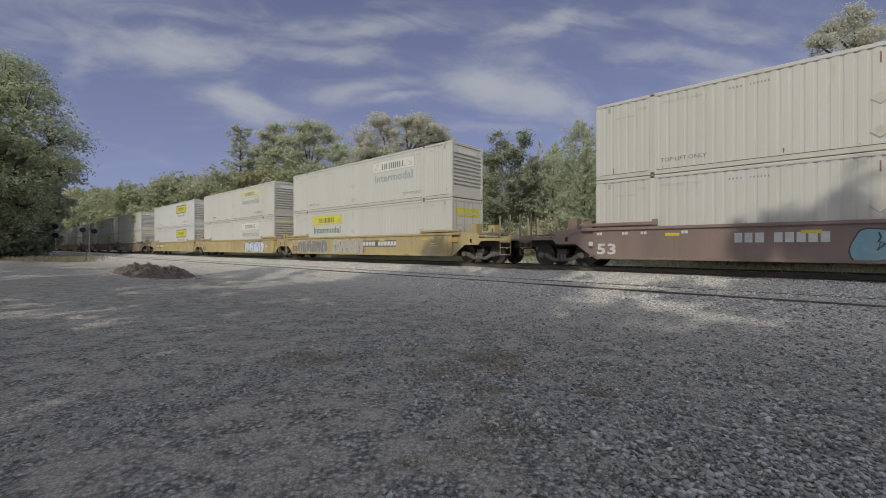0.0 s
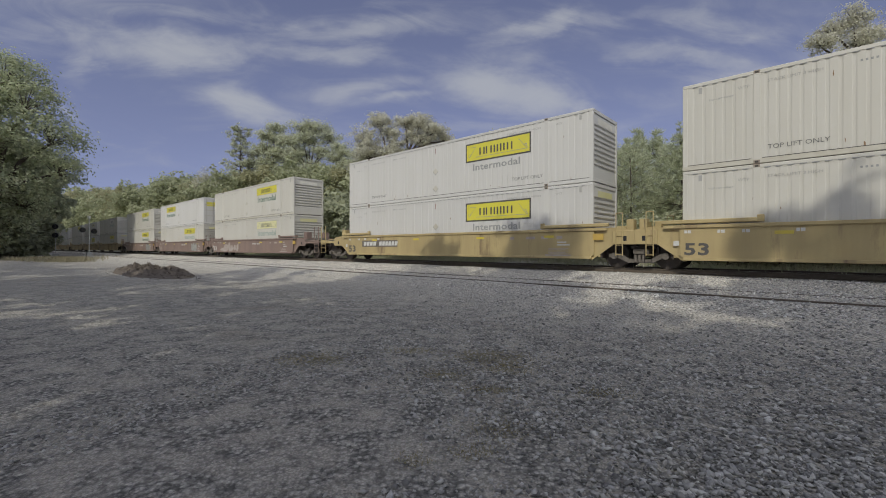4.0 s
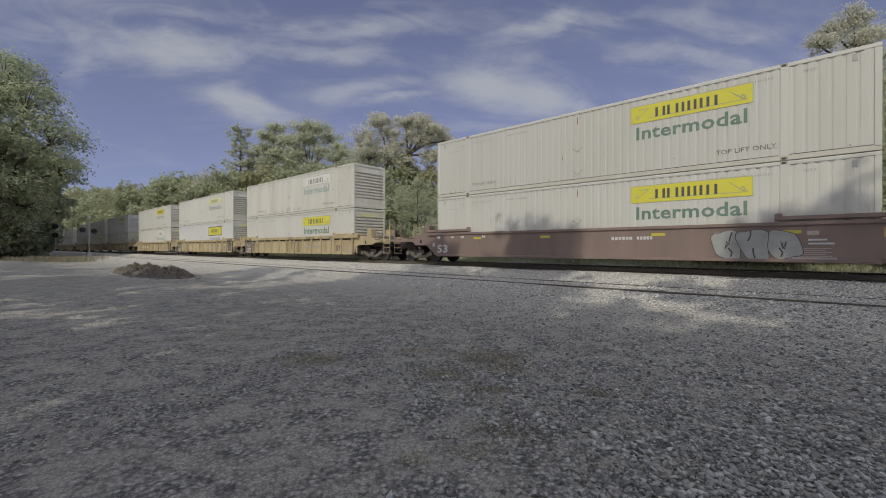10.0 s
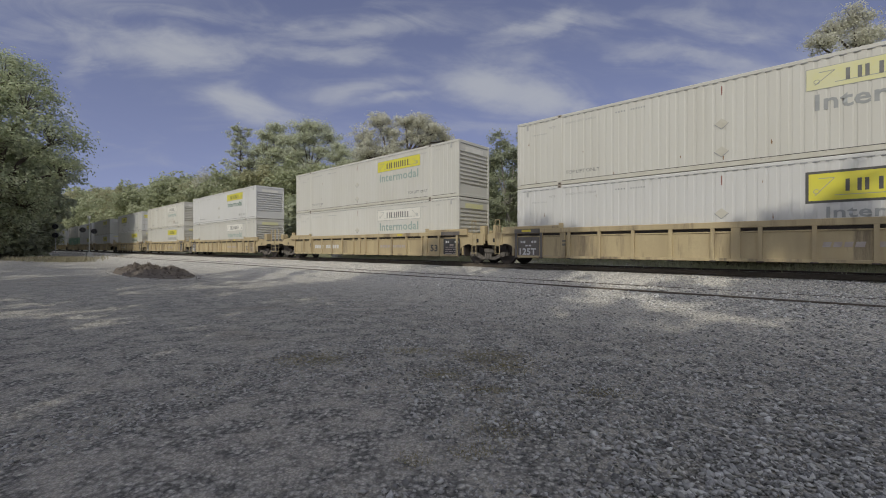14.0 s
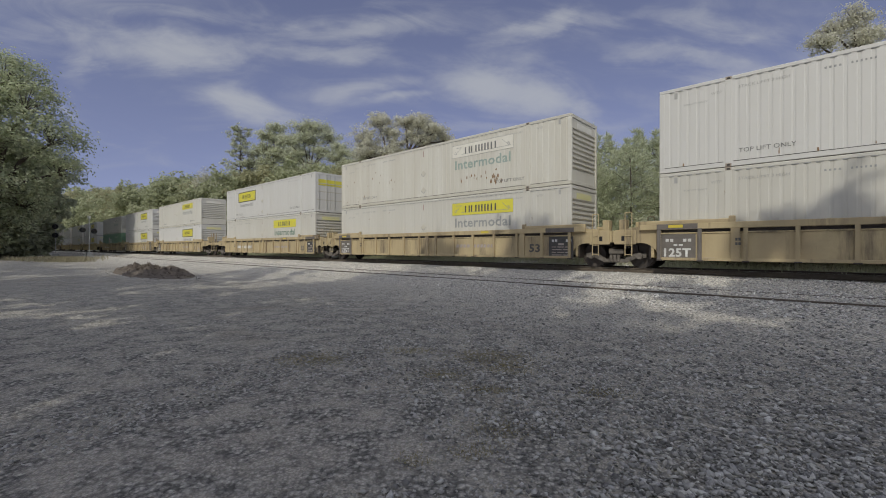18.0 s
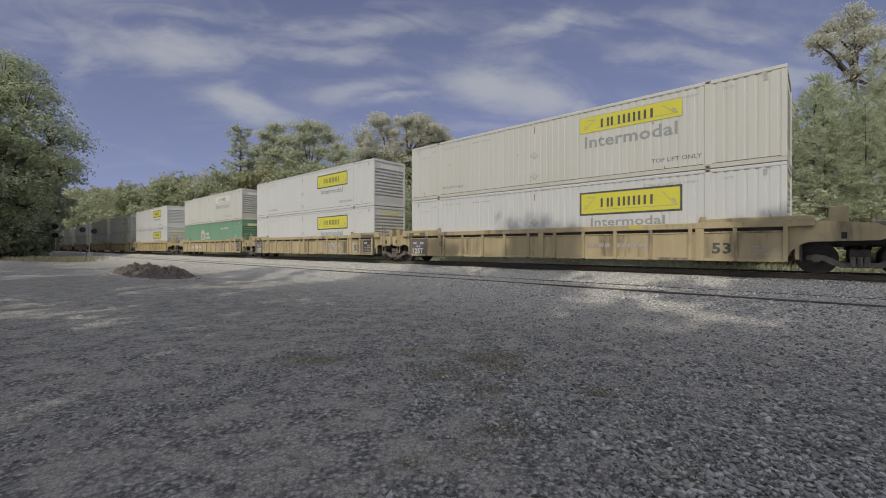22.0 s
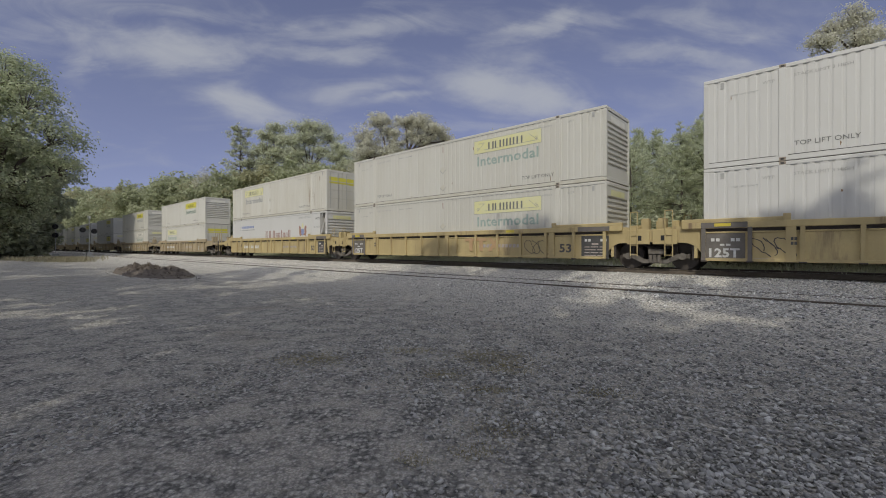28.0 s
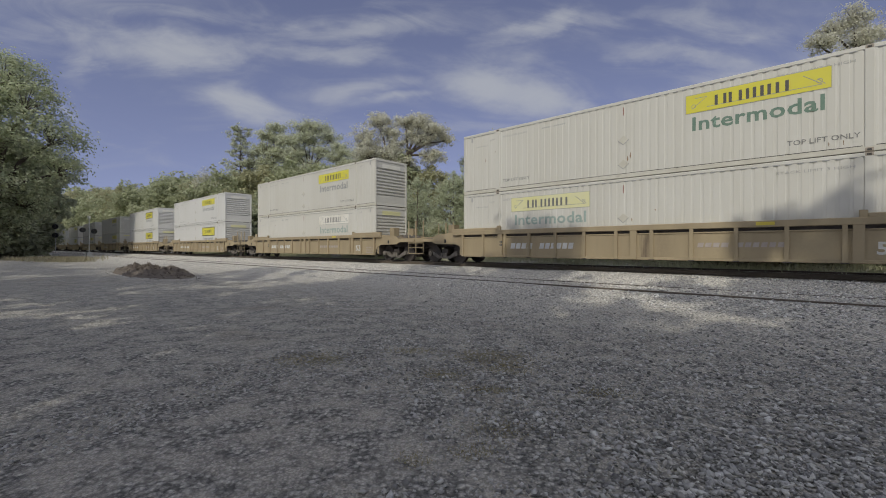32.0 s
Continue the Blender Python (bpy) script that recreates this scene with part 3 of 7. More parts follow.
# ---- tracks ----
def rail_bm(bm, s0, s1):
    prof = [(-0.07, 0), (0.07, 0), (0.07, 0.012), (0.012, 0.03), (0.012, 0.125), (0.036, 0.135), (0.036, 0.165), (0.028, 0.172), (-0.028, 0.172), (-0.036, 0.165), (-0.036, 0.135), (-0.012, 0.125), (-0.012, 0.03), (-0.07, 0.012)]
    n = len(prof)
    a = [bm.verts.new((s0, y, z)) for y, z in prof]
    b = [bm.verts.new((s1, y, z)) for y, z in prof]
    for i in range(n):
        bm.faces.new((a[i], a[(i + 1) % n], b[(i + 1) % n], b[i]))


def build_track(l, z, label):
    root = thing("railway_track", label, "railway track", m=on_track(0, l, z - 0.172), kind="structure")
    for k in (-0.7525, 0.7525):
        bm = bmesh.new()
        rail_bm(bm, -420, 520)
        r = part("rail", bm, M["rail"], root, m=pose(0, k, 0))
        top = bmesh.new()
        box(top, -420, 520, -0.026, 0.026, 0.172, 0.1735)
        part("rail_head", top, M["rail_top"], r, "polished steel running surface")
    me = shared("tie", lambda bm: box(bm, -0.115, 0.115, -1.3, 1.3, -0.18, -0.012, 0.012), M["tie"])
    rng = random.Random(int(l))
    for i in range(130):
        part("tie", me, None, root, m=pose(-52 + i * 0.53, rng.uniform(-0.03, 0.03), rng.uniform(-0.012, 0.002), 0, 0, rng.uniform(-1, 1)))
    far = bmesh.new()
    for i in range(500):
        x = -52 - 0.53 * (i + 1)
        if x > -300:
            box(far, x - 0.115, x + 0.115, -1.3, 1.3, -0.18, -0.012)
    tagged(part("far_ties", far, M["tie"], root), kind="stuff")
    return root


build_track(MAIN_L, RAIL_Z, "main railway track on a pale ballast bed")
build_track(SIDE_L, SIDE_Z, "rusty siding track half buried in gravel")


# ---- the train ----
LEN, WID, TALL = 16.15, 2.59, 2.896
HALF = LEN / 2
FACE = -WID / 2                         # the side towards the camera, in a car's own space
MOVERS = []                             # (thing, place in the train, height over the rail)
WHEELS = []                             # (wheelset, place in the car, place in the train)


def corrugated(bm, side):
    """One long side wall: flat outer ribs with narrow recesses between them."""
    y, d = side * (WID / 2 - 0.012), -side * 0.009
    z0, z1, n = 0.16, TALL - 0.10, 58
    pitch = (LEN - 0.26) / n
    x0 = -n * pitch / 2
    pts = []
    for i in range(n):
        a = x0 + i * pitch
        pts += [(a, y), (a + 0.165, y), (a + 0.19, y + d), (a + 0.248, y + d)]
    pts.append((x0 + n * pitch, y))
    lo = [bm.verts.new((x, yy, z0)) for x, yy in pts]
    hi = [bm.verts.new((x, yy, z1)) for x, yy in pts]
    for i in range(len(pts) - 1):
        q = (lo[i], lo[i + 1], hi[i + 1], hi[i])
        bm.faces.new(q if side < 0 else q[::-1])


def end_wall(bm, side):
    """The closed end: a frame with deep horizontal corrugation."""
    x, d = side * (HALF - 0.03), -side * 0.075
    zs = [(0.16, 0), (0.62, 0)]
    z = 0.62
    while z < 2.25:
        zs += [(z + 0.03, 1), (z + 0.085, 1), (z + 0.115, 0), (z + 0.20, 0)]
        z += 0.2
    zs += [(TALL - 0.12, 0)]
    a = [bm.verts.new((x + d * k, -WID / 2 + 0.12, z)) for z, k in zs]
    b = [bm.verts.new((x + d * k, WID / 2 - 0.12, z)) for z, k in zs]
    for i in range(len(zs) - 1):
        q = (a[i], b[i], b[i + 1], a[i + 1])
        bm.faces.new(q if side > 0 else q[::-1])


def door_wall(bm, side):
    x = side * (HALF - 0.05)
    for y0, y1 in ((-WID / 2 + 0.1, -0.01), (0.01, WID / 2 - 0.1)):
        box(bm, x - 0.03, x + 0.03, y0, y1, 0.16, TALL - 0.12, 0.008)


PAINTS = {"cream": ("cream", "rail_dirt"), "white": ("white", "white"), "worn": ("worn", "rail_dirt"), "green": ("green", "green"), "reefer": ("white", "white")}
CONTAINER_WORDS = {"cream": "cream-white", "white": "clean white", "worn": "rust-stained off-white", "green": "green", "reefer": "smooth white reefer"}


def container(paint, reverse, sign, label, ink="green_ink", far=False):
    """A 53-foot container: x along it, z up from its floor; the side towards -y carries the sign."""
    wall, rim = (M[k] for k in PAINTS[paint])
    root = thing("shipping_container", label, "container", "containers on the train")
    for side, nm in ((-1, "near"), (1, "far")):
        if paint == "reefer":
            me = shared(("side_wall", "flat", side), lambda bm: box(bm, -HALF + 0.1, HALF - (0.85 if side < 0 else 0.1), side * (WID / 2 - 0.03), side * (WID / 2 - 0.008), 0.16, TALL - 0.1), wall)
        else:
            me = shared(("side_wall", paint, side), lambda bm: corrugated(bm, side), wall)
        part("side_wall", me, None, root)
    roof = shared(("roof", paint), lambda bm: box(bm, -HALF + 0.05, HALF - 0.05, -WID / 2 + 0.05, WID / 2 - 0.05, TALL - 0.06, TALL - 0.012), wall)
    part("roof", roof, None, root)
    part("floor", shared(("floor", paint), lambda bm: box(bm, -HALF + 0.1, HALF - 0.1, -WID / 2 + 0.06, WID / 2 - 0.06, 0.03, 0.14), M["seam"]), None, root)
    doors_side = 1 if reverse else -1
    part("end_wall", shared(("end_wall", paint, -doors_side), lambda bm: end_wall(bm, -doors_side), wall), None, root)
    if paint == "reefer":
        def frame_end(bm):
            box(bm, HALF - 0.93, HALF - 0.85, -WID / 2 + 0.03, WID / 2 - 0.03, 0.16, TALL - 0.1)
            rod(bm, (HALF - 0.8, FACE + 0.1, 1.35), (HALF - 0.12, FACE + 0.1, 2.75), 0.045, 6)
        part("unit_bulkhead", shared("reefer_frame", frame_end, M["white"]), None, root)
        def unit(bm):
            box(bm, HALF - 0.8, HALF - 0.25, -0.95, 0.95, 0.3, 2.5, 0.03)
        cooler = part("cooling_unit", shared("cooling_unit", unit, M["grey_panel"]), None, root, "dark refrigeration unit")
        for k in range(6):
            part("grille_bar", shared("grille_bar", lambda bm: box(bm, HALF - 0.25, HALF - 0.22, -0.8, 0.8, 0, 0.1), M["grey_panel"]), None, cooler, m=pose(0, 0, 0.5 + k * 0.3))
    else:
        door = part("door", shared(("door", paint, doors_side), lambda bm: door_wall(bm, doors_side), wall), None, root)
        for y in () if far else (-1.0, -0.35, 0.35, 1.0):
            part("lock_rod", shared(("lock_rod", doors_side), lambda bm: rod(bm, (doors_side * (HALF + 0.0), 0, 0.2), (doors_side * (HALF + 0.0), 0, TALL - 0.15), 0.022, 6), M["door_rod"]), None, door, m=pose(0, y, 0))
        for z in () if far else (0.9, 1.5, 2.1):
            part("door_brace", shared(("door_brace", doors_side), lambda bm: box(bm, doors_side * (HALF - 0.03), doors_side * (HALF - 0.005), -1.12, 1.12, -0.03, 0.03), M["rail_dirt"]), None, door, m=pose(0, 0, z))
        if doors_side > 0:
            part("door_sign", shared("door_sign", lambda bm: box(bm, HALF - 0.016, HALF - 0.012, -1.05, 1.05, 1.95, 2.4), M["yellow_sign"]), None, root, "yellow sign on the doors")
    # frame: posts, rails, castings
    for sx in (-1, 1):
        for sy in (-1, 1):
            part("corner_post", shared(("corner_post", paint), lambda bm: box(bm, -0.075, 0.075, -0.06, 0.06, 0.12, TALL - 0.12, 0.01), wall), None, root, m=pose(sx * (HALF - 0.075), sy * (WID / 2 - 0.06), 0))
            part("stacking_post", shared(("stacking_post", paint), lambda bm: box(bm, -0.09, 0.09, -0.03, 0.024, 0.14, TALL - 0.1, 0.006), wall), None, root, m=pose(sx * (HALF - 2.03), sy * (WID / 2 - 0.024), 0))
            for z in () if far else (0.06, TALL - 0.06):
                part("corner_casting", shared("corner_casting", lambda bm: box(bm, -0.09, 0.09, -0.08, 0.08, -0.06, 0.06, 0.012), M["casting"]), None, root, m=pose(sx * (HALF - 2.03), sy * (WID / 2 - 0.075), z))
    for sy in (-1, 1):
        part("top_rail", shared(("top_rail", paint), lambda bm: box(bm, -HALF, HALF, -0.04, 0.04, -0.06, 0.05, 0.01), wall), None, root, m=pose(0, sy * (WID / 2 - 0.04), TALL - 0.055))
        part("bottom_rail", shared(("bottom_rail", paint), lambda bm: box(bm, -HALF, HALF, -0.04, 0.04, -0.075, 0.075, 0.01), rim), None, root, m=pose(0, sy * (WID / 2 - 0.04), 0.085))
        part("rail_joint", shared(("rail_joint", paint), lambda bm: [box(bm, -HALF + 0.3 + i * 0.274, -HALF + 0.46 + i * 0.274, -0.004, 0.004, -0.011, 0.011) for i in range(57)], M["grey_ink"]), None, root, m=pose(0, sy * (WID / 2 + 0.001), TALL - 0.118))["kind"] = "stuff"
    if not far:
        # painted shadow line over the bottom rail, blackened lift pockets, small plates near corners
        part("rail_seam", shared("rail_seam", lambda bm: [box(bm, a, b, -0.003, 0.003, -0.009, 0.009) for a, b in ((-HALF + 0.16, -HALF + 1.9), (-HALF + 2.16, HALF - 2.16), (HALF - 1.9, HALF - 0.16))], M["seam"]), None, root, m=pose(0, FACE + 0.006, 0.171))
        for sx in (-1, 1):
            part("vent_plate", shared("vent_plate", lambda bm: box(bm, -0.05, 0.05, -0.004, 0.004, -0.1, 0.1, 0.002), M["faint_ink"]), None, root, m=pose(sx * (HALF - 0.52), FACE + 0.006, TALL - 0.27))
            for z in (0.06, TALL - 0.06):
                # a black box paints the dark inside the pocket
                part("lift_pocket", shared("lift_pocket", lambda bm: box(bm, -0.045, 0.045, -0.004, 0.004, -0.028, 0.028, 0.003), M["seam"]), None, root, m=pose(sx * (HALF - 2.03), FACE - 0.006, z))
    for sx in (-1, 1):
        for z in (0.1, TALL - 0.085):
            part("end_header", shared(("end_header", paint), lambda bm: box(bm, -0.06, 0.06, -WID / 2 + 0.1, WID / 2 - 0.1, -0.075, 0.075, 0.01), wall), None, root, m=pose(sx * (HALF - 0.062), 0, z))
    y = FACE + 0.009
    # lettering and signs on the near side
    if sign:
        board_sign(root, sign, (HALF - 13.4) if reverse else (HALF - 6.42), y, ink)
    if paint in ("cream", "white", "worn") and not far:
        lettering("TOP LIFT ONLY", HALF - 3.75, y - 0.002, 0.42, 0.15, M["stencil_ink"], root, 1.55)
        lettering("TOP LIFT ONLY", -HALF + 2.3, y - 0.002, 0.42, 0.14, M["stencil_ink"], root, 1.4)
        lettering("STACK LIMIT 3 HIGH", -HALF + 2.3, y - 0.002, 2.46, 0.09, M["faint_ink"], root, 1.25)
        lettering("WTP", -HALF + 1.55, y - 0.002, 2.4, 0.1, M["faint_ink"], root)
        lettering("STACK LIMIT 3 HIGH", HALF - 4.0, y - 0.002, 2.5, 0.085, M["faint_ink"], root, 1.7)
        lettering("WTP", HALF - 1.6, y - 0.002, 2.5, 0.1, M["faint_ink"], root)
        bars(-HALF + 4.3, y, 2.48, (0.05, 0.05, 0.05, 0.05, -0.1, 0.04, 0.04, 0.04, 0.04, 0.04, 0.04), 0.06, 0.05, M["grey_ink"], root)
        lettering("TOP LIFT ONLY", -HALF + 0.75, y - 0.002, 2.22, 0.055, M["grey_ink"], root, 0.7)
        # two diamond placard holders, one over the other, and a red mark above them
        # a grey V along each diamond's lower edges paints its shadow
        def lower_shadows(bm):
            for k in (1.42, 0.52):
                for a, b in (((-0.2, 0.0), (0.0, -0.18)), ((0.0, -0.18), (0.2, 0.0))):
                    p, q = Vector((a[0], 0, a[1] + k)), Vector((b[0], 0, b[1] + k))
                    n = (q - p).cross(Vector((0, 1, 0))).normalized() * 0.012
                    bm.faces.new([bm.verts.new(v) for v in (p - n, q - n, q + n, p + n)])
        for k in (1.42, 0.52):
            part("placard", shared("placard", lambda bm: bm.faces.new([bm.verts.new((a, 0, b)) for a, b in ((-0.19, 0), (0, -0.17), (0.19, 0), (0, 0.17))]), M["rail_dirt"]), None, root, "pale diamond placard holder", m=pose(-0.4, y - 0.002, k))
        tagged(part("placard_rim", shared("placard_rim", lower_shadows, M["grey_ink"]), None, root, m=pose(-0.4, y - 0.004, 0)), kind="stuff")
        bars(-0.415, y - 0.002, 2.34, (0.035,), 0.3, 0.0, M["red_ink"], root, "red_mark")
    return root


# the name on the board as pairs of plain upright bars; a minus is a gap
NAME_BARS = (0.085, -0.15, 0.085, -0.06, 0.085, -0.18, 0.085, -0.10, 0.085, -0.09, 0.085, -0.10, 0.085, -0.09, 0.085, -0.11, 0.085, -0.14, 0.085)


def board_sign(root, sign, x, y, ink):
    """The company sign: a coloured board with dark bars for its name, and the word under it."""
    kind = {"Y": "yellow_sign", "B": "yellow_sign", "F": "faded_sign", "W": "white_sign"}[sign]
    w = 3.65
    if sign == "B":
        z0, z1 = 1.58, 2.49
        part("sign_border", shared("sign_border", lambda bm: box(bm, 0, w, -0.001, 0.004, z0, z1), M["ink"]), None, root, m=pose(x, y, 0))
        part("sign_board", shared("sign_board_bordered", lambda bm: box(bm, 0.07, w - 0.07, -0.004, 0.003, z0 + 0.07, z1 - 0.07), M[kind]), None, root, "yellow sign with a dark border", m=pose(x, y, 0))
        bz, bh = z0 + 0.30, 0.34
    else:
        z0, z1 = 1.92, 2.55
        part("sign_border", shared("thin_sign_border", lambda bm: box(bm, 0, w, -0.001, 0.004, z0, z1), M["grey_ink"]), None, root, m=pose(x, y, 0))
        part("sign_board", shared(("sign_board", sign), lambda bm: box(bm, 0.015, w - 0.015, -0.004, 0.003, z0 + 0.015, z1 - 0.015), M[kind]), None, root, {"Y": "yellow sign", "F": "faded yellow sign", "W": "bleached white sign"}[sign], m=pose(x, y, 0))
        bz, bh = z0 + 0.14, 0.33
    bars(x + 0.84, y - 0.0065, bz, NAME_BARS, bh, 0.0, M["ink" if sign in ("Y", "B") else "stencil_ink"], root, "name_block")
    # thin scroll lines at both ends of the board
    bm = bmesh.new()
    mid, hh = (z0 + z1) / 2, (z1 - z0) * 0.27
    for a, b in (((0.2, -hh), (0.62, hh)), ((0.28, hh), (0.62, hh)), ((w - 0.2, -hh), (w - 0.62, hh)), ((0.62, -hh), (w - 0.2, -hh)), ((w - 0.3, 0), (w - 0.14, -hh))):
        p, q = Vector((x + a[0], y - 0.0065, mid + a[1])), Vector((x + b[0], y - 0.0065, mid + b[1]))
        n = (q - p).cross(Vector((0, 1, 0))).normalized() * 0.009
        bm.faces.new([bm.verts.new(v) for v in (p - n, q - n, q + n, p + n)])
    for cx, cz in ((0.24, -hh * 0.5), (w - 0.26, -hh * 0.35)):
        ring = [(cx + r * math.cos(a * 0.63), mid + cz + r * math.sin(a * 0.63)) for a in range(10) for r in (0.07,)]
        for p, q in zip(ring, ring[1:] + ring[:1]):
            k = 0.78
            bm.faces.new([bm.verts.new((x + u, y - 0.0065, v)) for u, v in (p, q, (cx + (q[0] - cx) * k, mid + cz + (q[1] - mid - cz) * k), (cx + (p[0] - cx) * k, mid + cz + (p[1] - mid - cz) * k))])
    part("scroll", bm, M["grey_ink"], root)
    if sign == "B":
        lettering("Intermodal", x + 0.45, y, z0 - 0.42, 0.32, M[ink], root, 2.65, 0.028)
    else:
        lettering("Intermodal", x + 0.2, y, z0 - 0.58, 0.46, M[ink], root, 3.3, 0.03)


# wells -------------------------------------------------------------
def well_side_ribbed(bm, sy):
    o = sy * 1.37
    prism(bm, [(-8.1, 0.26), (8.1, 0.26), (8.1, 1.12), (-8.1, 1.12)], o - 0.012, o + 0.012)


def well_side_smooth(bm, sy):
    o = sy * 1.38
    prism(bm, [(-7.95, 0.25), (7.95, 0.25), (8.15, 0.40), (8.15, 1.34), (-8.15, 1.34), (-8.15, 0.40)], o - 0.015, o + 0.015)


def end_gusset(bm, length, ribbed):
    """Side plate beyond the well, cut away over the wheels."""
    if not ribbed:
        top = [(1.7, 0.80), (1.85, 0.98), (3.45, 0.98), (3.45, 1.12), (1.75, 1.12), (1.7, 1.34)] if length > 2 else [(length + 0.3, 0.80), (length + 0.3, 1.30)]
        return [(-0.1, 0.19), (0.0, 0.19), (0.85, 0.80)] + top + [(0.95, 1.42), (-0.1, 1.42)]
    n = 10
    arch = []
    r = 0.62
    for i in range(n + 1):
        a = math.pi / 2 * i / n
        arch.append((0.02 + r * (1 - math.cos(a)), 0.19 + 0.64 * math.sin(a)))
    if length > 2:
        return [(-0.1, 0.19)] + arch + [(1.95, 0.86), (2.2, 0.98), (3.45, 0.98), (3.45, 1.15), (2.15, 1.15), (1.9, 1.32), (0.95, 1.42), (-0.1, 1.42)]
    return [(-0.1, 0.19)] + arch + [(length + 0.3, 0.86), (length + 0.3, 1.30), (length * 0.5, 1.42), (-0.1, 1.42)]


def truck(parent, x, u, visible):
    t = part("truck", shared("truck_bolster", lambda bm: [box(bm, -0.22, 0.22, -1.0, 1.0, 0.42, 0.72, 0.03), rod(bm, (0, 0, 0.7), (0, 0, 0.9 + DROP), 0.3, 12)], M["iron"]), None, parent, "greasy black truck frame", m=pose(x, 0, -DROP))

    def side_frame(bm):
        out = [(-1.12, 0.40), (-0.78, 0.38), (-0.40, 0.20), (0.40, 0.20), (0.78, 0.38), (1.12, 0.40), (1.12, 0.54), (0.72, 0.55), (0.36, 0.34), (-0.36, 0.34), (-0.72, 0.55), (-1.12, 0.54)]
        prism(bm, out, -0.07, 0.07)
    for sy in (-1, 1):
        part("side_frame", shared("side_frame", side_frame, M["dusty_iron"]), None, t, m=pose(0, sy * 0.99, 0))
        part("coil_spring", shared("coil_spring", lambda bm: [rod(bm, (k * 0.14, 0, 0.24), (k * 0.14, 0, 0.5), 0.06, 8) for k in (-1, 0, 1)], M["dusty_iron"]), None, t, m=pose(0, sy * 1.07, 0))["kind"] = "stuff"
        for k in (-0.9, 0.9):
            part("axle_cap", shared("axle_cap", lambda bm: rod(bm, (0, -0.07, 0), (0, 0.07, 0), 0.12, 12), M["dusty_iron"]), None, t, m=pose(k, sy * 1.1, 0.46))

    def wheelset(bm):
        rod(bm, (0, -0.95, 0), (0, 0.95, 0), 0.08, 8)
        for sy in (-1, 1):
            rod(bm, (0, sy * 0.69, 0), (0, sy * 0.815, 0), 0.46, 28)
            rod(bm, (0, sy * 0.66, 0), (0, sy * 0.69, 0), 0.485, 28)
            for i in range(5):
                a = i * 1.2566
                rod(bm, (0.27 * math.cos(a), sy * 0.81, 0.27 * math.sin(a)), (0.27 * math.cos(a), sy * 0.822, 0.27 * math.sin(a)), 0.06, 6)
    for k in (-0.9, 0.9):
        w = part("wheelset", shared("wheelset", wheelset, M["iron"]), None, t, "steel wheels on an axle", m=pose(k, 0, 0.46))
        if visible:
            WHEELS.append((w, k, u + x + k))
    return t


def left_panel(root):
    """The dark stencilled panel beside a shared truck."""
    part("stencil_panel", shared("end_panel_left", lambda bm: box(bm, 0, 1.12, -0.004, 0.004, 0.22, 1.12), M["grey_panel"]), None, root, m=pose(-8.06, -1.386, 0))
    part("stencil_panel", shared("chord_panel", lambda bm: box(bm, 0, 1.25, -0.004, 0.004, -0.1, 0.08), M["grey_panel"]), None, root, m=pose(-8.12, -1.459, 1.39))
    for x in (-8.05, -6.812):
        part("rib_cover", shared("rib_cover", lambda bm: box(bm, -0.06, 0.06, -0.004, 0.004, 0.2, 1.3), M["grey_panel"]), None, root, m=pose(x, -1.4535, 0))
    lettering("125T", -7.90, -1.393, 0.36, 0.28, M["pale_ink"], root, 0.82, 0.05)
    bars(-7.85, -1.393, 0.86, (0.1, 0.1, -0.22, 0.1, 0.1), 0.1, 0.04, M["pale_ink"], root)
    bars(-7.6, -1.393, 0.72, (0.12, 0.12), 0.06, 0.04, M["pale_ink"], root)
    bars(-7.55, -1.393, 0.25, (0.36,), 0.06, 0.04, M["tag_pale"], root)
    part("chord_end_tape", shared("reflector", lambda bm: box(bm, 0, 0.45, -0.003, 0.003, -0.05, 0.05), M["reflector"]), None, root, "yellow reflective tape", m=pose(-7.75, -1.465, 1.39))


CAR_WORDS = {"yellow_car": "ochre-yellow", "tan_car": "dusty tan", "brown_car": "oxide-brown", "umber_car": "dusty brown"}


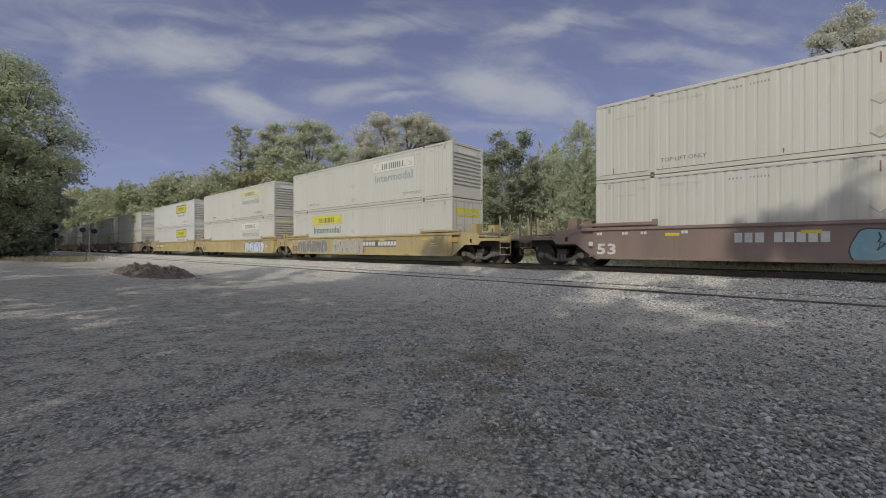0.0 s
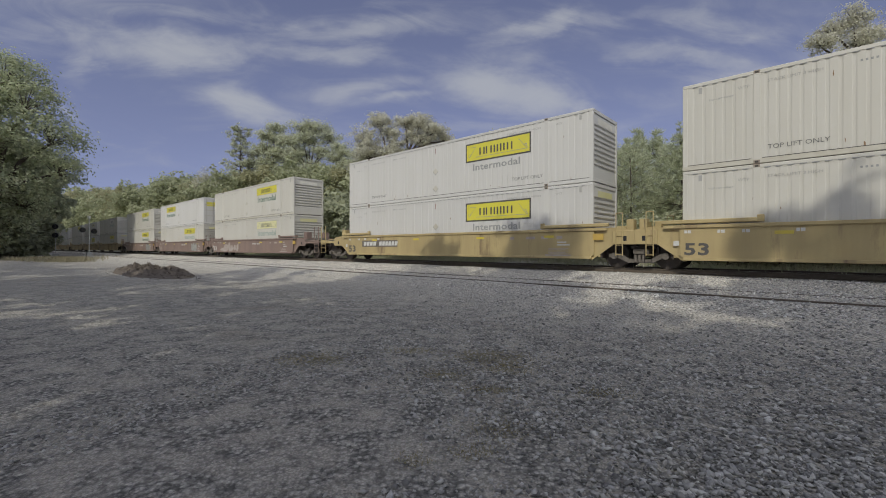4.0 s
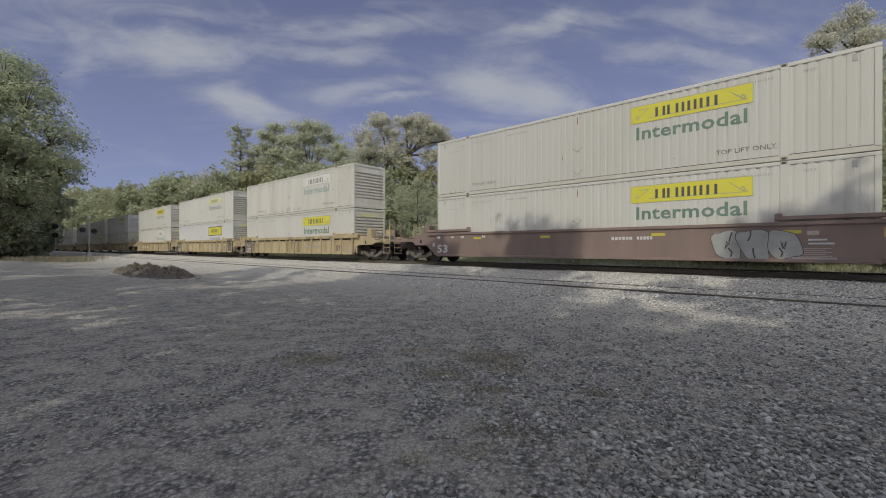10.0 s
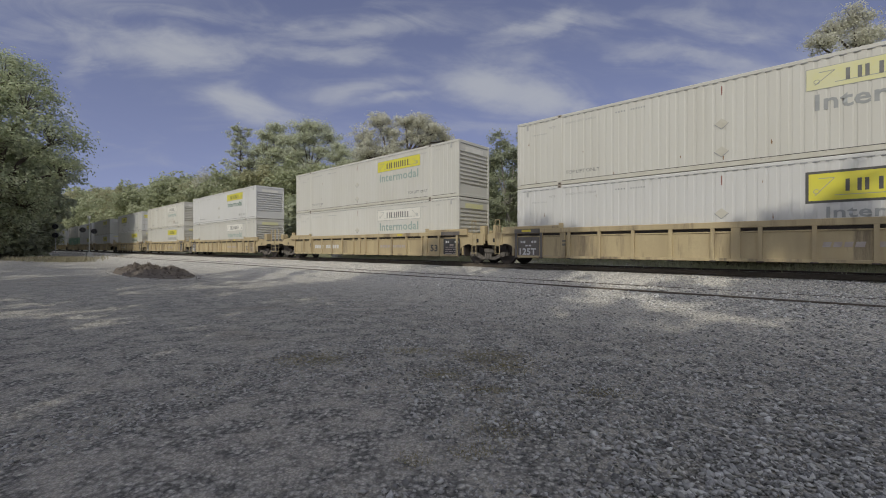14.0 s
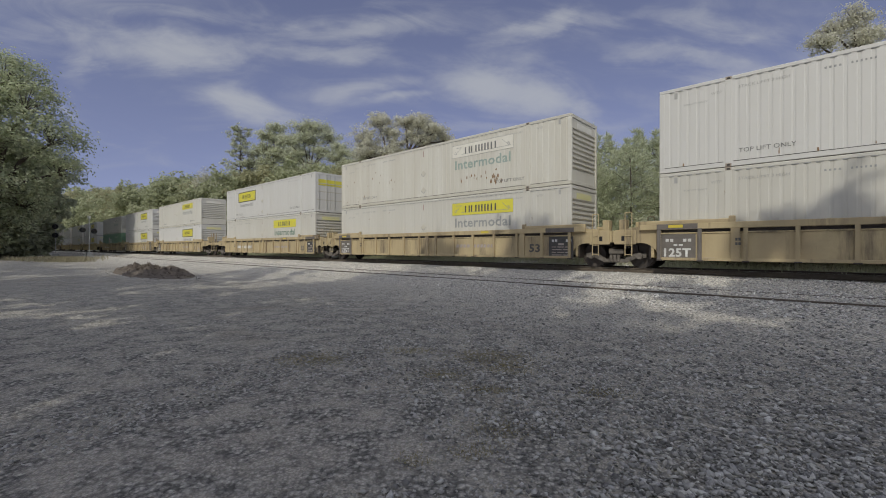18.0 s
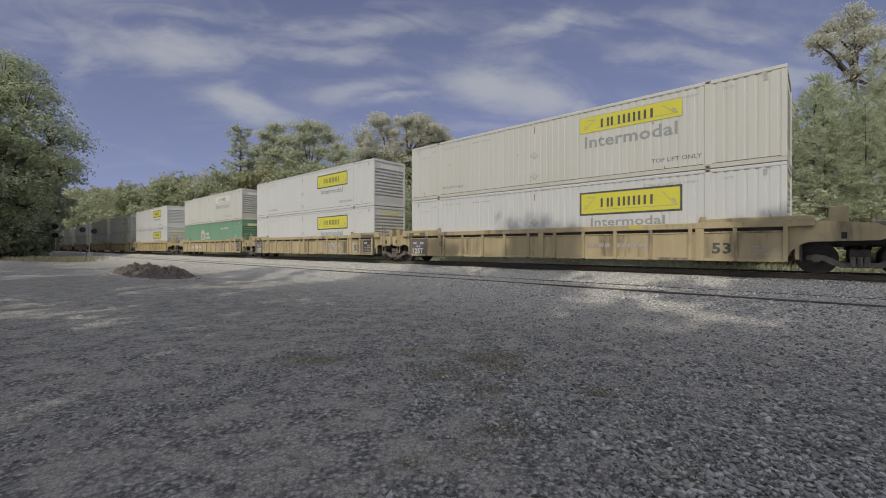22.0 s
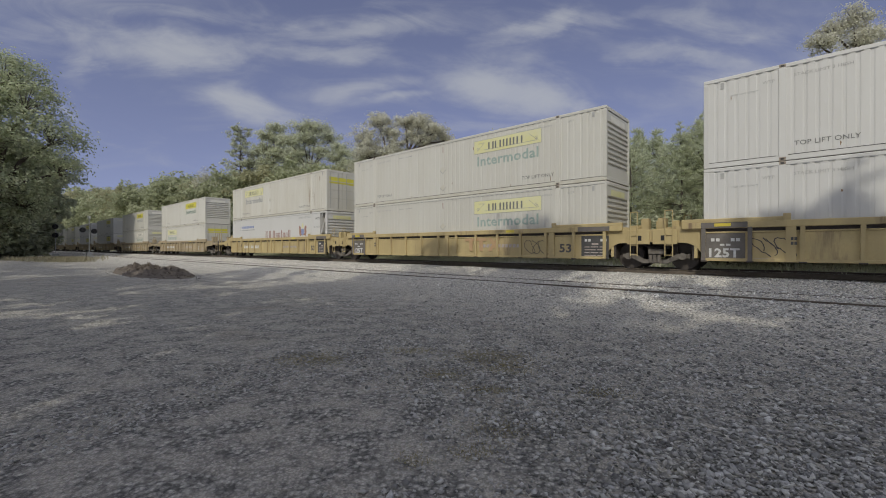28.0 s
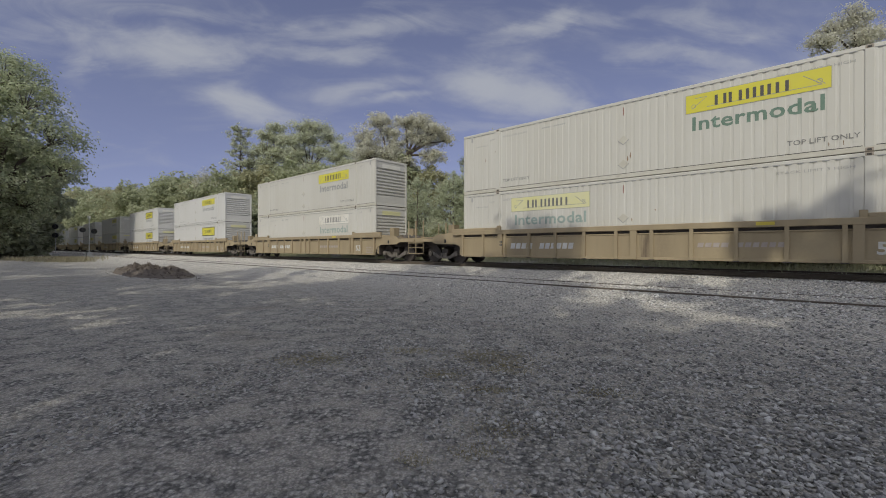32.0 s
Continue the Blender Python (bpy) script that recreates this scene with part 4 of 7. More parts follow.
def well_car(i, uc, paint, ribbed, front, back, marks):
    """One well unit; front and back: 'joint' (shares a truck with the next unit) or 'end' (own truck, platform and coupler)."""
    mat = M[paint]
    word = CAR_WORDS[paint]
    root = thing("well_car", f"{word} {'ribbed' if ribbed else 'smooth-sided'} well car carrying two stacked containers", "rail car", "well cars of the train")
    kind = ("ribbed" if ribbed else "smooth", paint)
    for sy in (-1, 1):
        f = well_side_ribbed if ribbed else well_side_smooth
        part("side_sheet", shared(("side_sheet", *kind, sy), lambda bm: f(bm, sy), mat), None, root)
        part("top_chord", shared(("top_chord", *kind), lambda bm: box(bm, -8.7, 8.7, -0.07, 0.07, -0.11, 0.09, 0.015) if ribbed else box(bm, -8.65, 8.65, -0.06, 0.05, -0.05, 0.06, 0.012), mat), None, root, m=pose(0, sy * 1.385, 1.39 if ribbed else 1.36))
        part("bottom_sill", shared(("bottom_sill", *kind), lambda bm: box(bm, -8.05, 8.05, -0.05, 0.06, -0.05, 0.05, 0.01), mat), None, root, m=pose(0, sy * 1.37, 0.27))
        for sx in (-1, 1):
            part("chord_cover", shared(("chord_cover", *kind), lambda bm: box(bm, -1.35, 1.35, -0.08, 0.09, 0, 0.13, 0.02), mat), None, root, m=pose(sx * 7.35, sy * 1.37, 1.465))
            part("guide_post", shared(("guide_post", *kind), lambda bm: [box(bm, -0.09, 0.09, -0.05, 0.05, 0, 0.22, 0.015), box(bm, -0.055, 0.055, -0.056, 0.056, 0.07, 0.15)], mat), None, root, m=pose(sx * 5.93, sy * 1.385, 1.46))
        if ribbed:
            me = shared(("rib", paint), lambda bm: prism(bm, [(-0.055, 0.24), (0.055, 0.24), (0.055, 1.31), (-0.055, 1.31)], -0.045, 0.045), mat)
            for k in range(14 if sy < 0 or i < 10 else 0):
                part("rib", me, None, root, m=pose(-8.05 + k * 1.238, sy * 1.405, 0))
            part("rib", shared(("wide_rib", paint), lambda bm: prism(bm, [(-0.12, 0.24), (0.12, 0.24), (0.12, 1.31), (-0.12, 1.31)], -0.04, 0.04), mat), None, root, m=pose(0, sy * 1.405, 0))
            for x in ((-5.84, 5.84) if sy < 0 else ()):
                part("rib", shared(("wide_rib", paint), None, mat), None, root, m=pose(x, sy * 1.405, 0))
            if sy < 0 and i < 20:
                for k in range(14):
                    part("rib_foot", shared("rib_foot", lambda bm: box(bm, -0.09, 0.09, -0.05, 0.03, 0.205, 0.245, 0.006), M["iron"]), None, root, m=pose(-8.05 + k * 1.238, -1.415, 0))
            # dark sheet added behind the slot for the shade under the top chord
            part("inner_sheet", shared("inner_sheet", lambda bm: box(bm, -8.1, 8.1, -0.008, 0.008, 0.95, 1.36), M["iron"]), None, root, m=pose(0, sy * 1.325, 0))
            part("side_tube", shared(("side_tube", paint), lambda bm: rod(bm, (-8.1, 0, 1.15), (8.1, 0, 1.15), 0.028, 6), mat), None, root, m=pose(0, sy * 1.385, 0))
        for sx in (-1, 1):
            how = front if sx > 0 else back
            ln = 1.35 if how == "joint" else 3.2
            part("end_plate", shared(("end_plate", paint, how, sx, ribbed), lambda bm: prism(bm, [(x * sx, z) for x, z in end_gusset(bm, ln, ribbed)], -0.02, 0.02), mat), None, root, m=pose(sx * 8.05, sy * 1.30, 0))
    for k in range(7):
        part("cross_member", shared("cross_member", lambda bm: box(bm, -0.15, 0.15, -1.33, 1.33, 0.26, 0.36, 0.01), M["iron"]), None, root, m=pose(-7.8 + k * 2.6, 0, 0))
    for sx in (-1, 1):
        how = front if sx > 0 else back
        part("bulkhead", shared(("bulkhead", paint), lambda bm: box(bm, -0.05, 0.05, -1.3, 1.3, 0.3, 1.42, 0.01), mat), None, root, m=pose(sx * 8.3, 0, 0))
        ln = 1.35 if how == "joint" else 3.2
        end = part("end_deck", shared(("end_deck", paint, how), lambda bm: box(bm, 0, ln, -1.28, 1.28, 1.0, 1.08, 0.01), mat), None, root, m=pose(sx * 8.35, 0, 0, 0, 0, 0 if sx > 0 else 180))
        # underframe, filled out with black plates for the deep shade behind the wheels
        part("underframe", shared(("underframe", how), lambda bm: [box(bm, 0.05, ln * 0.85, -0.62, 0.62, 0.72, 0.98, 0.02), box(bm, 0.0, 0.06, -1.25, 1.25, 0.25, 0.98), box(bm, ln * 0.42, ln * 0.42 + 0.06, -0.9, 0.9, 0.25, 0.72)], M["iron"]), None, end)
        for yy in (-1.325, 1.325):
            # no opening is cut: a black plate paints the hole's dark
            part("jacking_hole", shared("jacking_hole", lambda bm: box(bm, -0.06, 0.06, -0.004, 0.004, -0.09, 0.09, 0.003), M["signal"]), None, end, "black plate for the dark of a jacking hole", m=pose(0.95, yy + (0.037 if yy > 0 else -0.037) * (how == "joint"), 1.0))
        part("centre_sill", shared(("centre_sill", how), lambda bm: box(bm, 0, ln + 0.1, -0.3, 0.3, 0.68, 1.0, 0.02), M["iron"]), None, end)
        if how == "joint":
            for yy in (-0.95, 0.95):
                part("guide_box", shared(("guide_box", paint), lambda bm: box(bm, -0.13, 0.13, -0.17, 0.17, 1.08, 1.72, 0.015), mat), None, end, m=pose(1.05, yy, 0))
            for yy in (-1.33, 1.33):
                part("corner_plate", shared(("corner_plate", paint), lambda bm: box(bm, 0.5, 1.28, -0.03, 0.03, 0.78, 1.3, 0.01), mat), None, end, m=pose(0, yy, 0))
            for yy in (-1.33, 1.33):
                def rail_loop(bm):
                    for a in (-0.12, 0.12):
                        rod(bm, (a, 0, 0.35), (a, 0, 1.95), 0.018, 6)
                    rod(bm, (-0.12, 0, 1.95), (0.12, 0, 1.95), 0.018, 6)
                    for z in (0.4, 0.75, 1.1):
                        rod(bm, (-0.12, 0, z), (0.12, 0, z), 0.014, 6)
                if sx < 0 or yy < 0:
                    part("grab_iron", shared(("grab_iron", paint), rail_loop, mat), None, end, m=pose(0.75, yy * 1.04, 0))
            part("hinge_casting", shared("hinge_casting", lambda bm: [box(bm, 1.15, 1.75, -0.42, 0.42, 0.6, 0.98, 0.05), rod(bm, (1.3, -0.6, 0.9), (1.7, -0.6, 1.25), 0.05, 6), rod(bm, (1.2, 0.5, 1.1), (1.7, 0.5, 0.8), 0.05, 6), box(bm, 1.15, 1.7, -1.1, -0.75, 0.42, 0.62, 0.02)], M["dusty_iron"]), None, end)
            if sx > 0:
                truck(root, 8.075 + 1.65, uc, i < 23)
        else:
            for yy in (-1.25, 1.25):
                def ladder(bm):
                    for a in (-0.28, 0.28):
                        rod(bm, (a, 0, 1.0), (a, 0, 2.15), 0.032, 6)
                        rod(bm, (a, 0, 0.34), (a, 0, 1.0), 0.014, 6)
                    for z in (0.34, 0.66):
                        rod(bm, (-0.28, 0, z), (0.28, 0, z), 0.016, 6)
                    box(bm, -0.3, 0.3, -0.02, 0.02, 0.9, 1.2)
                part("end_ladder", shared(("end_ladder", paint), ladder, mat), None, end, m=pose(2.9, yy, 0))
                part("side_rod", shared(("side_rod", paint), lambda bm: rod(bm, (0.4, 0, 1.3), (2.7, 0, 1.16), 0.025, 6), mat), None, end, m=pose(0, yy * 1.02, 0))
            part("crossover_walk", shared(("crossover_walk", paint), lambda bm: [box(bm, 2.55, 3.15, -1.2, 1.2, 1.09 + 0.0, 1.13)] + [box(bm, 2.56 + k * 0.1, 2.6 + k * 0.1, -1.19, 1.19, 1.13, 1.15) for k in range(6)], M["rail_dirt"]), None, end)
            part("guide_block", shared(("guide_block", paint), lambda bm: box(bm, -0.2, 0.2, -0.22, 0.22, 1.08, 1.85, 0.015), mat), None, end, m=pose(0.85, -0.75, 0))
            part("guide_block", shared(("guide_block", paint), lambda bm: None, mat), None, end, m=pose(0.85, 0.75, 0))
            part("brake_gear", shared("brake_gear", lambda bm: [rod(bm, (2.0, -0.9, 1.25), (2.0, 0.2, 1.25), 0.12, 10), box(bm, 1.5, 1.8, -0.7, -0.3, 1.08, 1.42, 0.03), rod(bm, (1.2, -1.0, 1.15), (2.9, -0.6, 1.3), 0.03, 6), rod(bm, (1.0, 0.6, 1.2), (2.8, 0.9, 1.2), 0.03, 6),
                                                                            rod(bm, (0.5, -1.15, 1.22), (2.4, -1.1, 1.14), 0.022, 6), rod(bm, (0.7, -0.95, 1.34), (1.5, -0.5, 1.3), 0.022, 6), box(bm, 1.15, 1.4, -1.1, -0.85, 1.08, 1.3, 0.02), box(bm, 2.15, 2.4, -0.5, -0.25, 1.08, 1.4, 0.03),
                                                                            rod(bm, (1.65, -0.5, 1.42), (1.65, -0.5, 1.6), 0.04, 8), rod(bm, (2.3, -1.0, 1.12), (2.7, -1.1, 1.3), 0.02, 6), box(bm, 0.3, 0.7, -1.15, -0.9, 1.08, 1.2, 0.02)], M["dusty_iron"]), None, end)

            def coupler(bm):
                box(bm, 3.1, 3.55, -0.14, 0.14, 0.66, 0.9, 0.03)
                box(bm, 3.45, 3.72, -0.2, 0.2, 0.6, 0.96, 0.05)
                rod(bm, (3.3, 0.35, 0.85), (3.6, 0.4, 0.45), 0.03, 6)
                rod(bm, (3.6, 0.4, 0.45), (3.75, 0.3, 0.35), 0.03, 6)
                rod(bm, (3.25, -0.9, 0.9), (3.3, -0.2, 0.75), 0.02, 6)
            part("coupler", shared("coupler", coupler, M["iron"]), None, end, "rusty knuckle coupler with an air hose")
            truck(root, sx * (8.075 + 1.55), uc, i < 23)
    y = -1.4165 if ribbed else -1.399
    ys = y - (0.036 if not ribbed else -0.03)
    # stencils
    if ribbed:
        if front == "joint":
            part("stencil_panel", shared("end_panel_right", lambda bm: box(bm, 0, 1.08, -0.004, 0.004, 0.22, 1.12), M["black_panel"]), None, root, m=pose(7.12, -1.386, 0))
            part("stencil_panel", shared("chord_panel", lambda bm: box(bm, 0, 1.25, -0.004, 0.004, -0.1, 0.08), M["grey_panel"]), None, root, m=pose(7.0, -1.459, 1.39))
            bars(7.26, -1.393, 0.9, (0.1, 0.1, -0.3, 0.1, 0.1), 0.1, 0.04, M["pale_ink"], root)
            bars(7.54, -1.393, 0.76, (0.26,), 0.08, 0.04, M["tag_pale"], root)
        if back == "joint":
            left_panel(root)
        else:
            bars(-5.3, -1.386, 0.62, (0.22, 0.22, 0.22, 0.24, -0.25, 0.2, 0.2, 0.2, 0.2, 0.2, 0.2), 0.24, 0.06, M["pale_ink"], root, slant=0.05)
        bars(-6.72, -1.386, 0.25, (0.36,), 0.08, 0.04, M["tag_pale"], root)
        bars(-5.84, -1.452, 0.88, (0.06, 0.06), 0.09, 0.02, M["ink"], root)
        bars(-5.84, -1.452, 0.74, (0.06, 0.06), 0.09, 0.02, M["ink"], root)
        lettering("53", 6.18, -1.386, 0.48, 0.34, M["ink" if paint != "umber_car" else "pale_ink"], root, 0.52, 0.04)
        for k in range(4):
            bars(7.25, -1.393, 0.34 + 0.11 * k, (0.2, 0.3, 0.25) if k % 2 else (0.45, 0.25), 0.035, 0.05, M["tag_pale"], root)
        bars(2.02, -1.391, 0.67, (0.17, 0.17, 0.17, 0.19, -0.14, 0.15, 0.15, 0.15, 0.15, 0.15, 0.15), 0.15, 0.05, M["tag_pale"], root, slant=0.03)
        for xx in (3.6,):
            part("reflector", shared("reflector", lambda bm: box(bm, 0, 0.45, -0.003, 0.003, -0.05, 0.05), M["reflector"]), None, root, "yellow reflective tape", m=pose(xx, -1.457, 1.39))
    else:
        ink = M["ink"] if paint == "yellow_car" else M["tag_pale" if i % 2 else "pale_ink"]
        lettering("53", -8.0, y, 0.42, 0.40, ink, root, 0.72, 0.04)
        bars(-8.33, y - 0.002, 0.72, (0.17,), 0.17, 0.05, M["pale_ink"], root)
        for k, xx in enumerate((-8.0, -7.05, -6.4, -5.1)):
            bars(xx, y, 1.14, (0.08, 0.1), 0.1, 0.02, M["pale_ink"], root)
        for k in range(5):
            bars(6.2, y, 0.62 - 0.055 * k, (0.9 - 0.13 * (k % 2),), 0.022, 0.05, M["tag_pale"], root)
        bars(6.05, y, 0.28, (1.15,), 0.1, 0.05, M["tag_pale"], root)
        bars(4.3, y, 1.02, (0.22, -0.5, 0.45, -0.2, 0.3, -0.3, 0.26), 0.12, 0.05, M["tag_pale"], root)
        if i in (1, 3):
            x = 0.6 if i == 1 else -6.6
            part("mark_panel", shared("long_mark_panel", lambda bm: box(bm, 0, 3.3, -0.002, 0.004, 0.72, 1.1), M["grey_panel"]), None, root, m=pose(x, y, 0))
            bars(x + 0.15, y - 0.006, 0.79, (0.26, 0.26, 0.26, 0.28, -0.2, 0.23, 0.23, 0.23, 0.23, 0.23, 0.23), 0.24, 0.05, M["pale_ink"], root, slant=0.05)
        else:
            x = 1.0 if paint == "brown_car" else 3.0
            if i == 0:
                bars(-3.6, y, 0.82, (0.2, 0.2, 0.22, -0.12, 0.2, 0.2, 0.2, 0.2, 0.2), 0.3, 0.06, M["pale_ink"], root)
            else:
                bars(x, y, 0.95, (0.1,) * 6 + (-0.1,) + (0.08,) * 5, 0.11, 0.03, M["pale_ink"], root)
        bars(6.6, y, 0.75, (0.55,), 0.05, 0.05, M["pale_ink"], root)
        bars(6.6, y, 0.86, (0.4,), 0.05, 0.05, M["pale_ink"], root)
        for xx in (-5.6, -2.0, 2.4, 6.0):
            part("reflector", shared("reflector", lambda bm: box(bm, 0, 0.45, -0.003, 0.003, -0.05, 0.05), M["reflector"]), None, root, "yellow reflective tape", m=pose(xx, y, 1.12))
        part("warning_plate", shared("warning_plate", lambda bm: box(bm, 0, 0.42, -0.003, 0.003, 0.95, 1.2), M["warning"]), None, root, m=pose(8.1, y, 0))
    graffiti(root, marks, y, i)
    MOVERS.append((root, uc, 0.0))
    return root


def stroke(bm, pts, w, y):
    """One thick rounded paint stroke along pts, as flat faces."""
    for (x0, z0), (x1, z1) in zip(pts, pts[1:]):
        a = math.atan2(z1 - z0, x1 - x0)
        ring = [(x1 + w * math.cos(a + t), z1 + w * math.sin(a + t)) for t in (-1.57, -0.78, 0, 0.78, 1.57)]
        ring += [(x0 + w * math.cos(a + t), z0 + w * math.sin(a + t)) for t in (1.57, 2.36, 3.14, 3.93, 4.71)]
        bm.faces.new([bm.verts.new((x, y, max(0.19, min(1.31, z)))) for x, z in ring])
        y -= 0.0004


def graffiti(root, marks, y, seed):
    """Sprayed letter-like shapes: a dark outline under a paler, fat stroke."""
    rng = random.Random(seed + 40)
    for kind, x, w in marks:
        if kind == "ghost":
            bm = bmesh.new()
            for k in range(int(w * 5)):
                blob(bm, x + rng.uniform(0, w), rng.uniform(0.45, 1.0), rng.uniform(0.15, 0.4), rng.uniform(0.1, 0.3), y - 0.003 - k * 0.0003, rng, 14, 0.3)
            tagged(part("spray_fill", bm, M["tag_pale"], root, "faded pale spray paint"), kind="stuff")
            continue
        if kind in ("scribble", "white_scribble"):
            bm = bmesh.new()
            n = max(2, round(w / 0.3))
            for k in range(n):
                ph, turn = rng.random() * 6.28, rng.uniform(5, 9)
                pts = []
                for q in range(18):
                    t = q / 17
                    pts.append((x + w / n * (k + 0.2 + 0.6 * t) + 0.22 * math.cos(ph + turn * t), 0.68 + 0.28 * math.sin(ph * 2 + turn * 0.8 * t) + rng.uniform(-0.03, 0.03)))
                stroke(bm, pts, 0.012, -1.3875)
            tagged(part("spray_line", bm, M["tag_white" if kind == "white_scribble" else "tag_black"], root, "thin looping sprayed lines"), kind="stuff")
            continue
        if kind == "logo":
            # a worn red maker's sign: a band over two uprights and two crossed slants
            bm = bmesh.new()
            for q in (((0, 0.98), (1.3, 0.98), (1.3, 1.12), (0, 1.12)), ((0.26, 0.5), (0.46, 0.5), (0.46, 0.98), (0.26, 0.98)), ((0.88, 0.5), (1.08, 0.5), (1.08, 0.98), (0.88, 0.98)), ((1.38, 0.5), (1.58, 0.5), (2.05, 1.12), (1.85, 1.12))):
                bm.faces.new([bm.verts.new((x + a, y - 0.002, b)) for a, b in q])
            bm.faces.new([bm.verts.new((x + a, y - 0.0035, b)) for a, b in ((1.85, 0.5), (2.05, 0.5), (1.58, 1.12), (1.38, 1.12))])
            tagged(part("maker_sign", bm, M["logo_red"], root, "faded red maker's sign"), kind="stuff")
            continue
        # fat rounded letter bodies side by side, each with a rim of another colour and a few cuts
        fill, edge, cut, rim = {"bubble": ("tag_grey", "tag_white", "tag_white", 0.022), "soft": ("tag_soft", "tag_white", "tag_black", 0.018), "pale": ("tag_white", "tag_black", "tag_black", 0.06),
                                "blue": ("tag_blue", "tag_black", "tag_black", 0.035), "silver": ("tag_silver", "tag_black", "tag_black", 0.018)}[kind]
        n = max(2, round(w / (0.62 if kind in ("bubble", "soft", "silver") else 0.95)))
        a, b, c = bmesh.new(), bmesh.new(), bmesh.new()
        cw = w / n
        for k in range(n):
            cx, cz = x + cw * (k + 0.5), 0.72 + rng.uniform(-0.04, 0.04)
            rx, rz = cw * rng.uniform(0.52, 0.6), rng.uniform(0.40, 0.48)
            ph, lean, nip = rng.random() * 6.28, rng.uniform(-0.18, 0.18), rng.uniform(0.05, 0.14)
            body = []
            for q in range(26):
                t = 6.2832 * q / 26
                cs, sn = math.cos(t), math.sin(t)
                r = 1 + nip * math.sin(3 * t + ph) + 0.05 * math.sin(5 * t - ph)
                u, v = math.copysign(abs(cs) ** 0.7, cs) * rx * r, math.copysign(abs(sn) ** 0.7, sn) * rz * r
                body.append((u + lean * v, v))
            for bm, grow, d in ((a, rim, 0.003), (b, 0.0, 0.0036)):
                bm.faces.new([bm.verts.new((cx + u * (1 + grow / rx), y - d - k * 0.0012, max(0.2, min(1.3, cz + v * (1 + grow / rz))))) for u, v in body])
            # the cuts that part a letter's limbs
            for up in (1, -1):
                if rng.random() < 0.8:
                    px = cx + rng.uniform(-0.2, 0.2) * cw
                    stroke(c, [(px, cz + up * rz * 0.85), (px + rng.uniform(-0.05, 0.05), cz + up * rz * 0.55), (px + rng.uniform(-0.08, 0.08), cz + up * rz * 0.25)], 0.02 if kind != "pale" else 0.04, y - 0.0044 - k * 0.0012)
            if k == 0 or rng.random() < 0.3:
                stroke(c, [(cx + 0.1 * cw * math.cos(1.9 * q), cz + 0.13 * math.sin(2.3 * q + k)) for q in range(6)], 0.009, y - 0.0044 - k * 0.0012)
        tagged(part("spray_rim", a, M[edge], root), kind="stuff")
        tagged(part("spray_fill", b, M[fill], root, "fat rounded spray-painted letters"), kind="stuff")
        tagged(part("spray_cut", c, M[cut], root), kind="stuff")


def rust(root, specks, y, mat):
    """Rust bleeding through the paint: small uneven spots with a short run below."""
    rng = random.Random(len(specks))
    bm = bmesh.new()
    for x, z, w, h in specks:
        blob(bm, x, z - h * 0.5, w * 0.6, h * 1.5, y, rng, 9, 0.3)
    return tagged(part("rust_spot", bm, mat, root, "brown rust spots"), kind="stuff")


def rust_for(i, upper):
    rng = random.Random(i * 7 + upper)
    out = []
    if i == 7 and upper:
        out = [(rng.uniform(-4.5, 1.5), rng.uniform(0.3, 0.42), rng.uniform(0.03, 0.08), rng.uniform(0.03, 0.07)) for k in range(16)] + [(5.9 + rng.uniform(-0.3, 1.8), rng.uniform(0.6, 2.2), 0.025, 0.08) for k in range(8)]
    elif i == 11 and upper:
        out = [(rng.uniform(2.2, 4.6), rng.uniform(0.75, 1.1), rng.uniform(0.02, 0.06), rng.uniform(0.03, 0.08)) for k in range(16)] + [(rng.uniform(4.0, 4.7), rng.uniform(0.45, 1.1), 0.06, 0.07) for k in range(7)] + [(rng.uniform(-7.5, -2), rng.uniform(0.3, 2.3), rng.uniform(0.02, 0.05), 0.045) for k in range(16)]
    elif i == 18 and upper:
        out = [(5.6 + rng.uniform(0.1, 2.0), rng.uniform(0.8, 1.7), 0.025, rng.uniform(0.2, 0.5)) for k in range(8)] + [(-6.1, 1.0, 0.03, 0.6), (6.0, 1.1, 0.04, 0.9), (7.2, 2.4, 0.06, 0.16)]
    else:
        out = [(rng.uniform(-7.8, 7.8), rng.choice((0.25, 0.35, rng.uniform(0.3, 2.5))), rng.uniform(0.012, 0.035), rng.uniform(0.02, 0.07)) for k in range(7)]
    return out


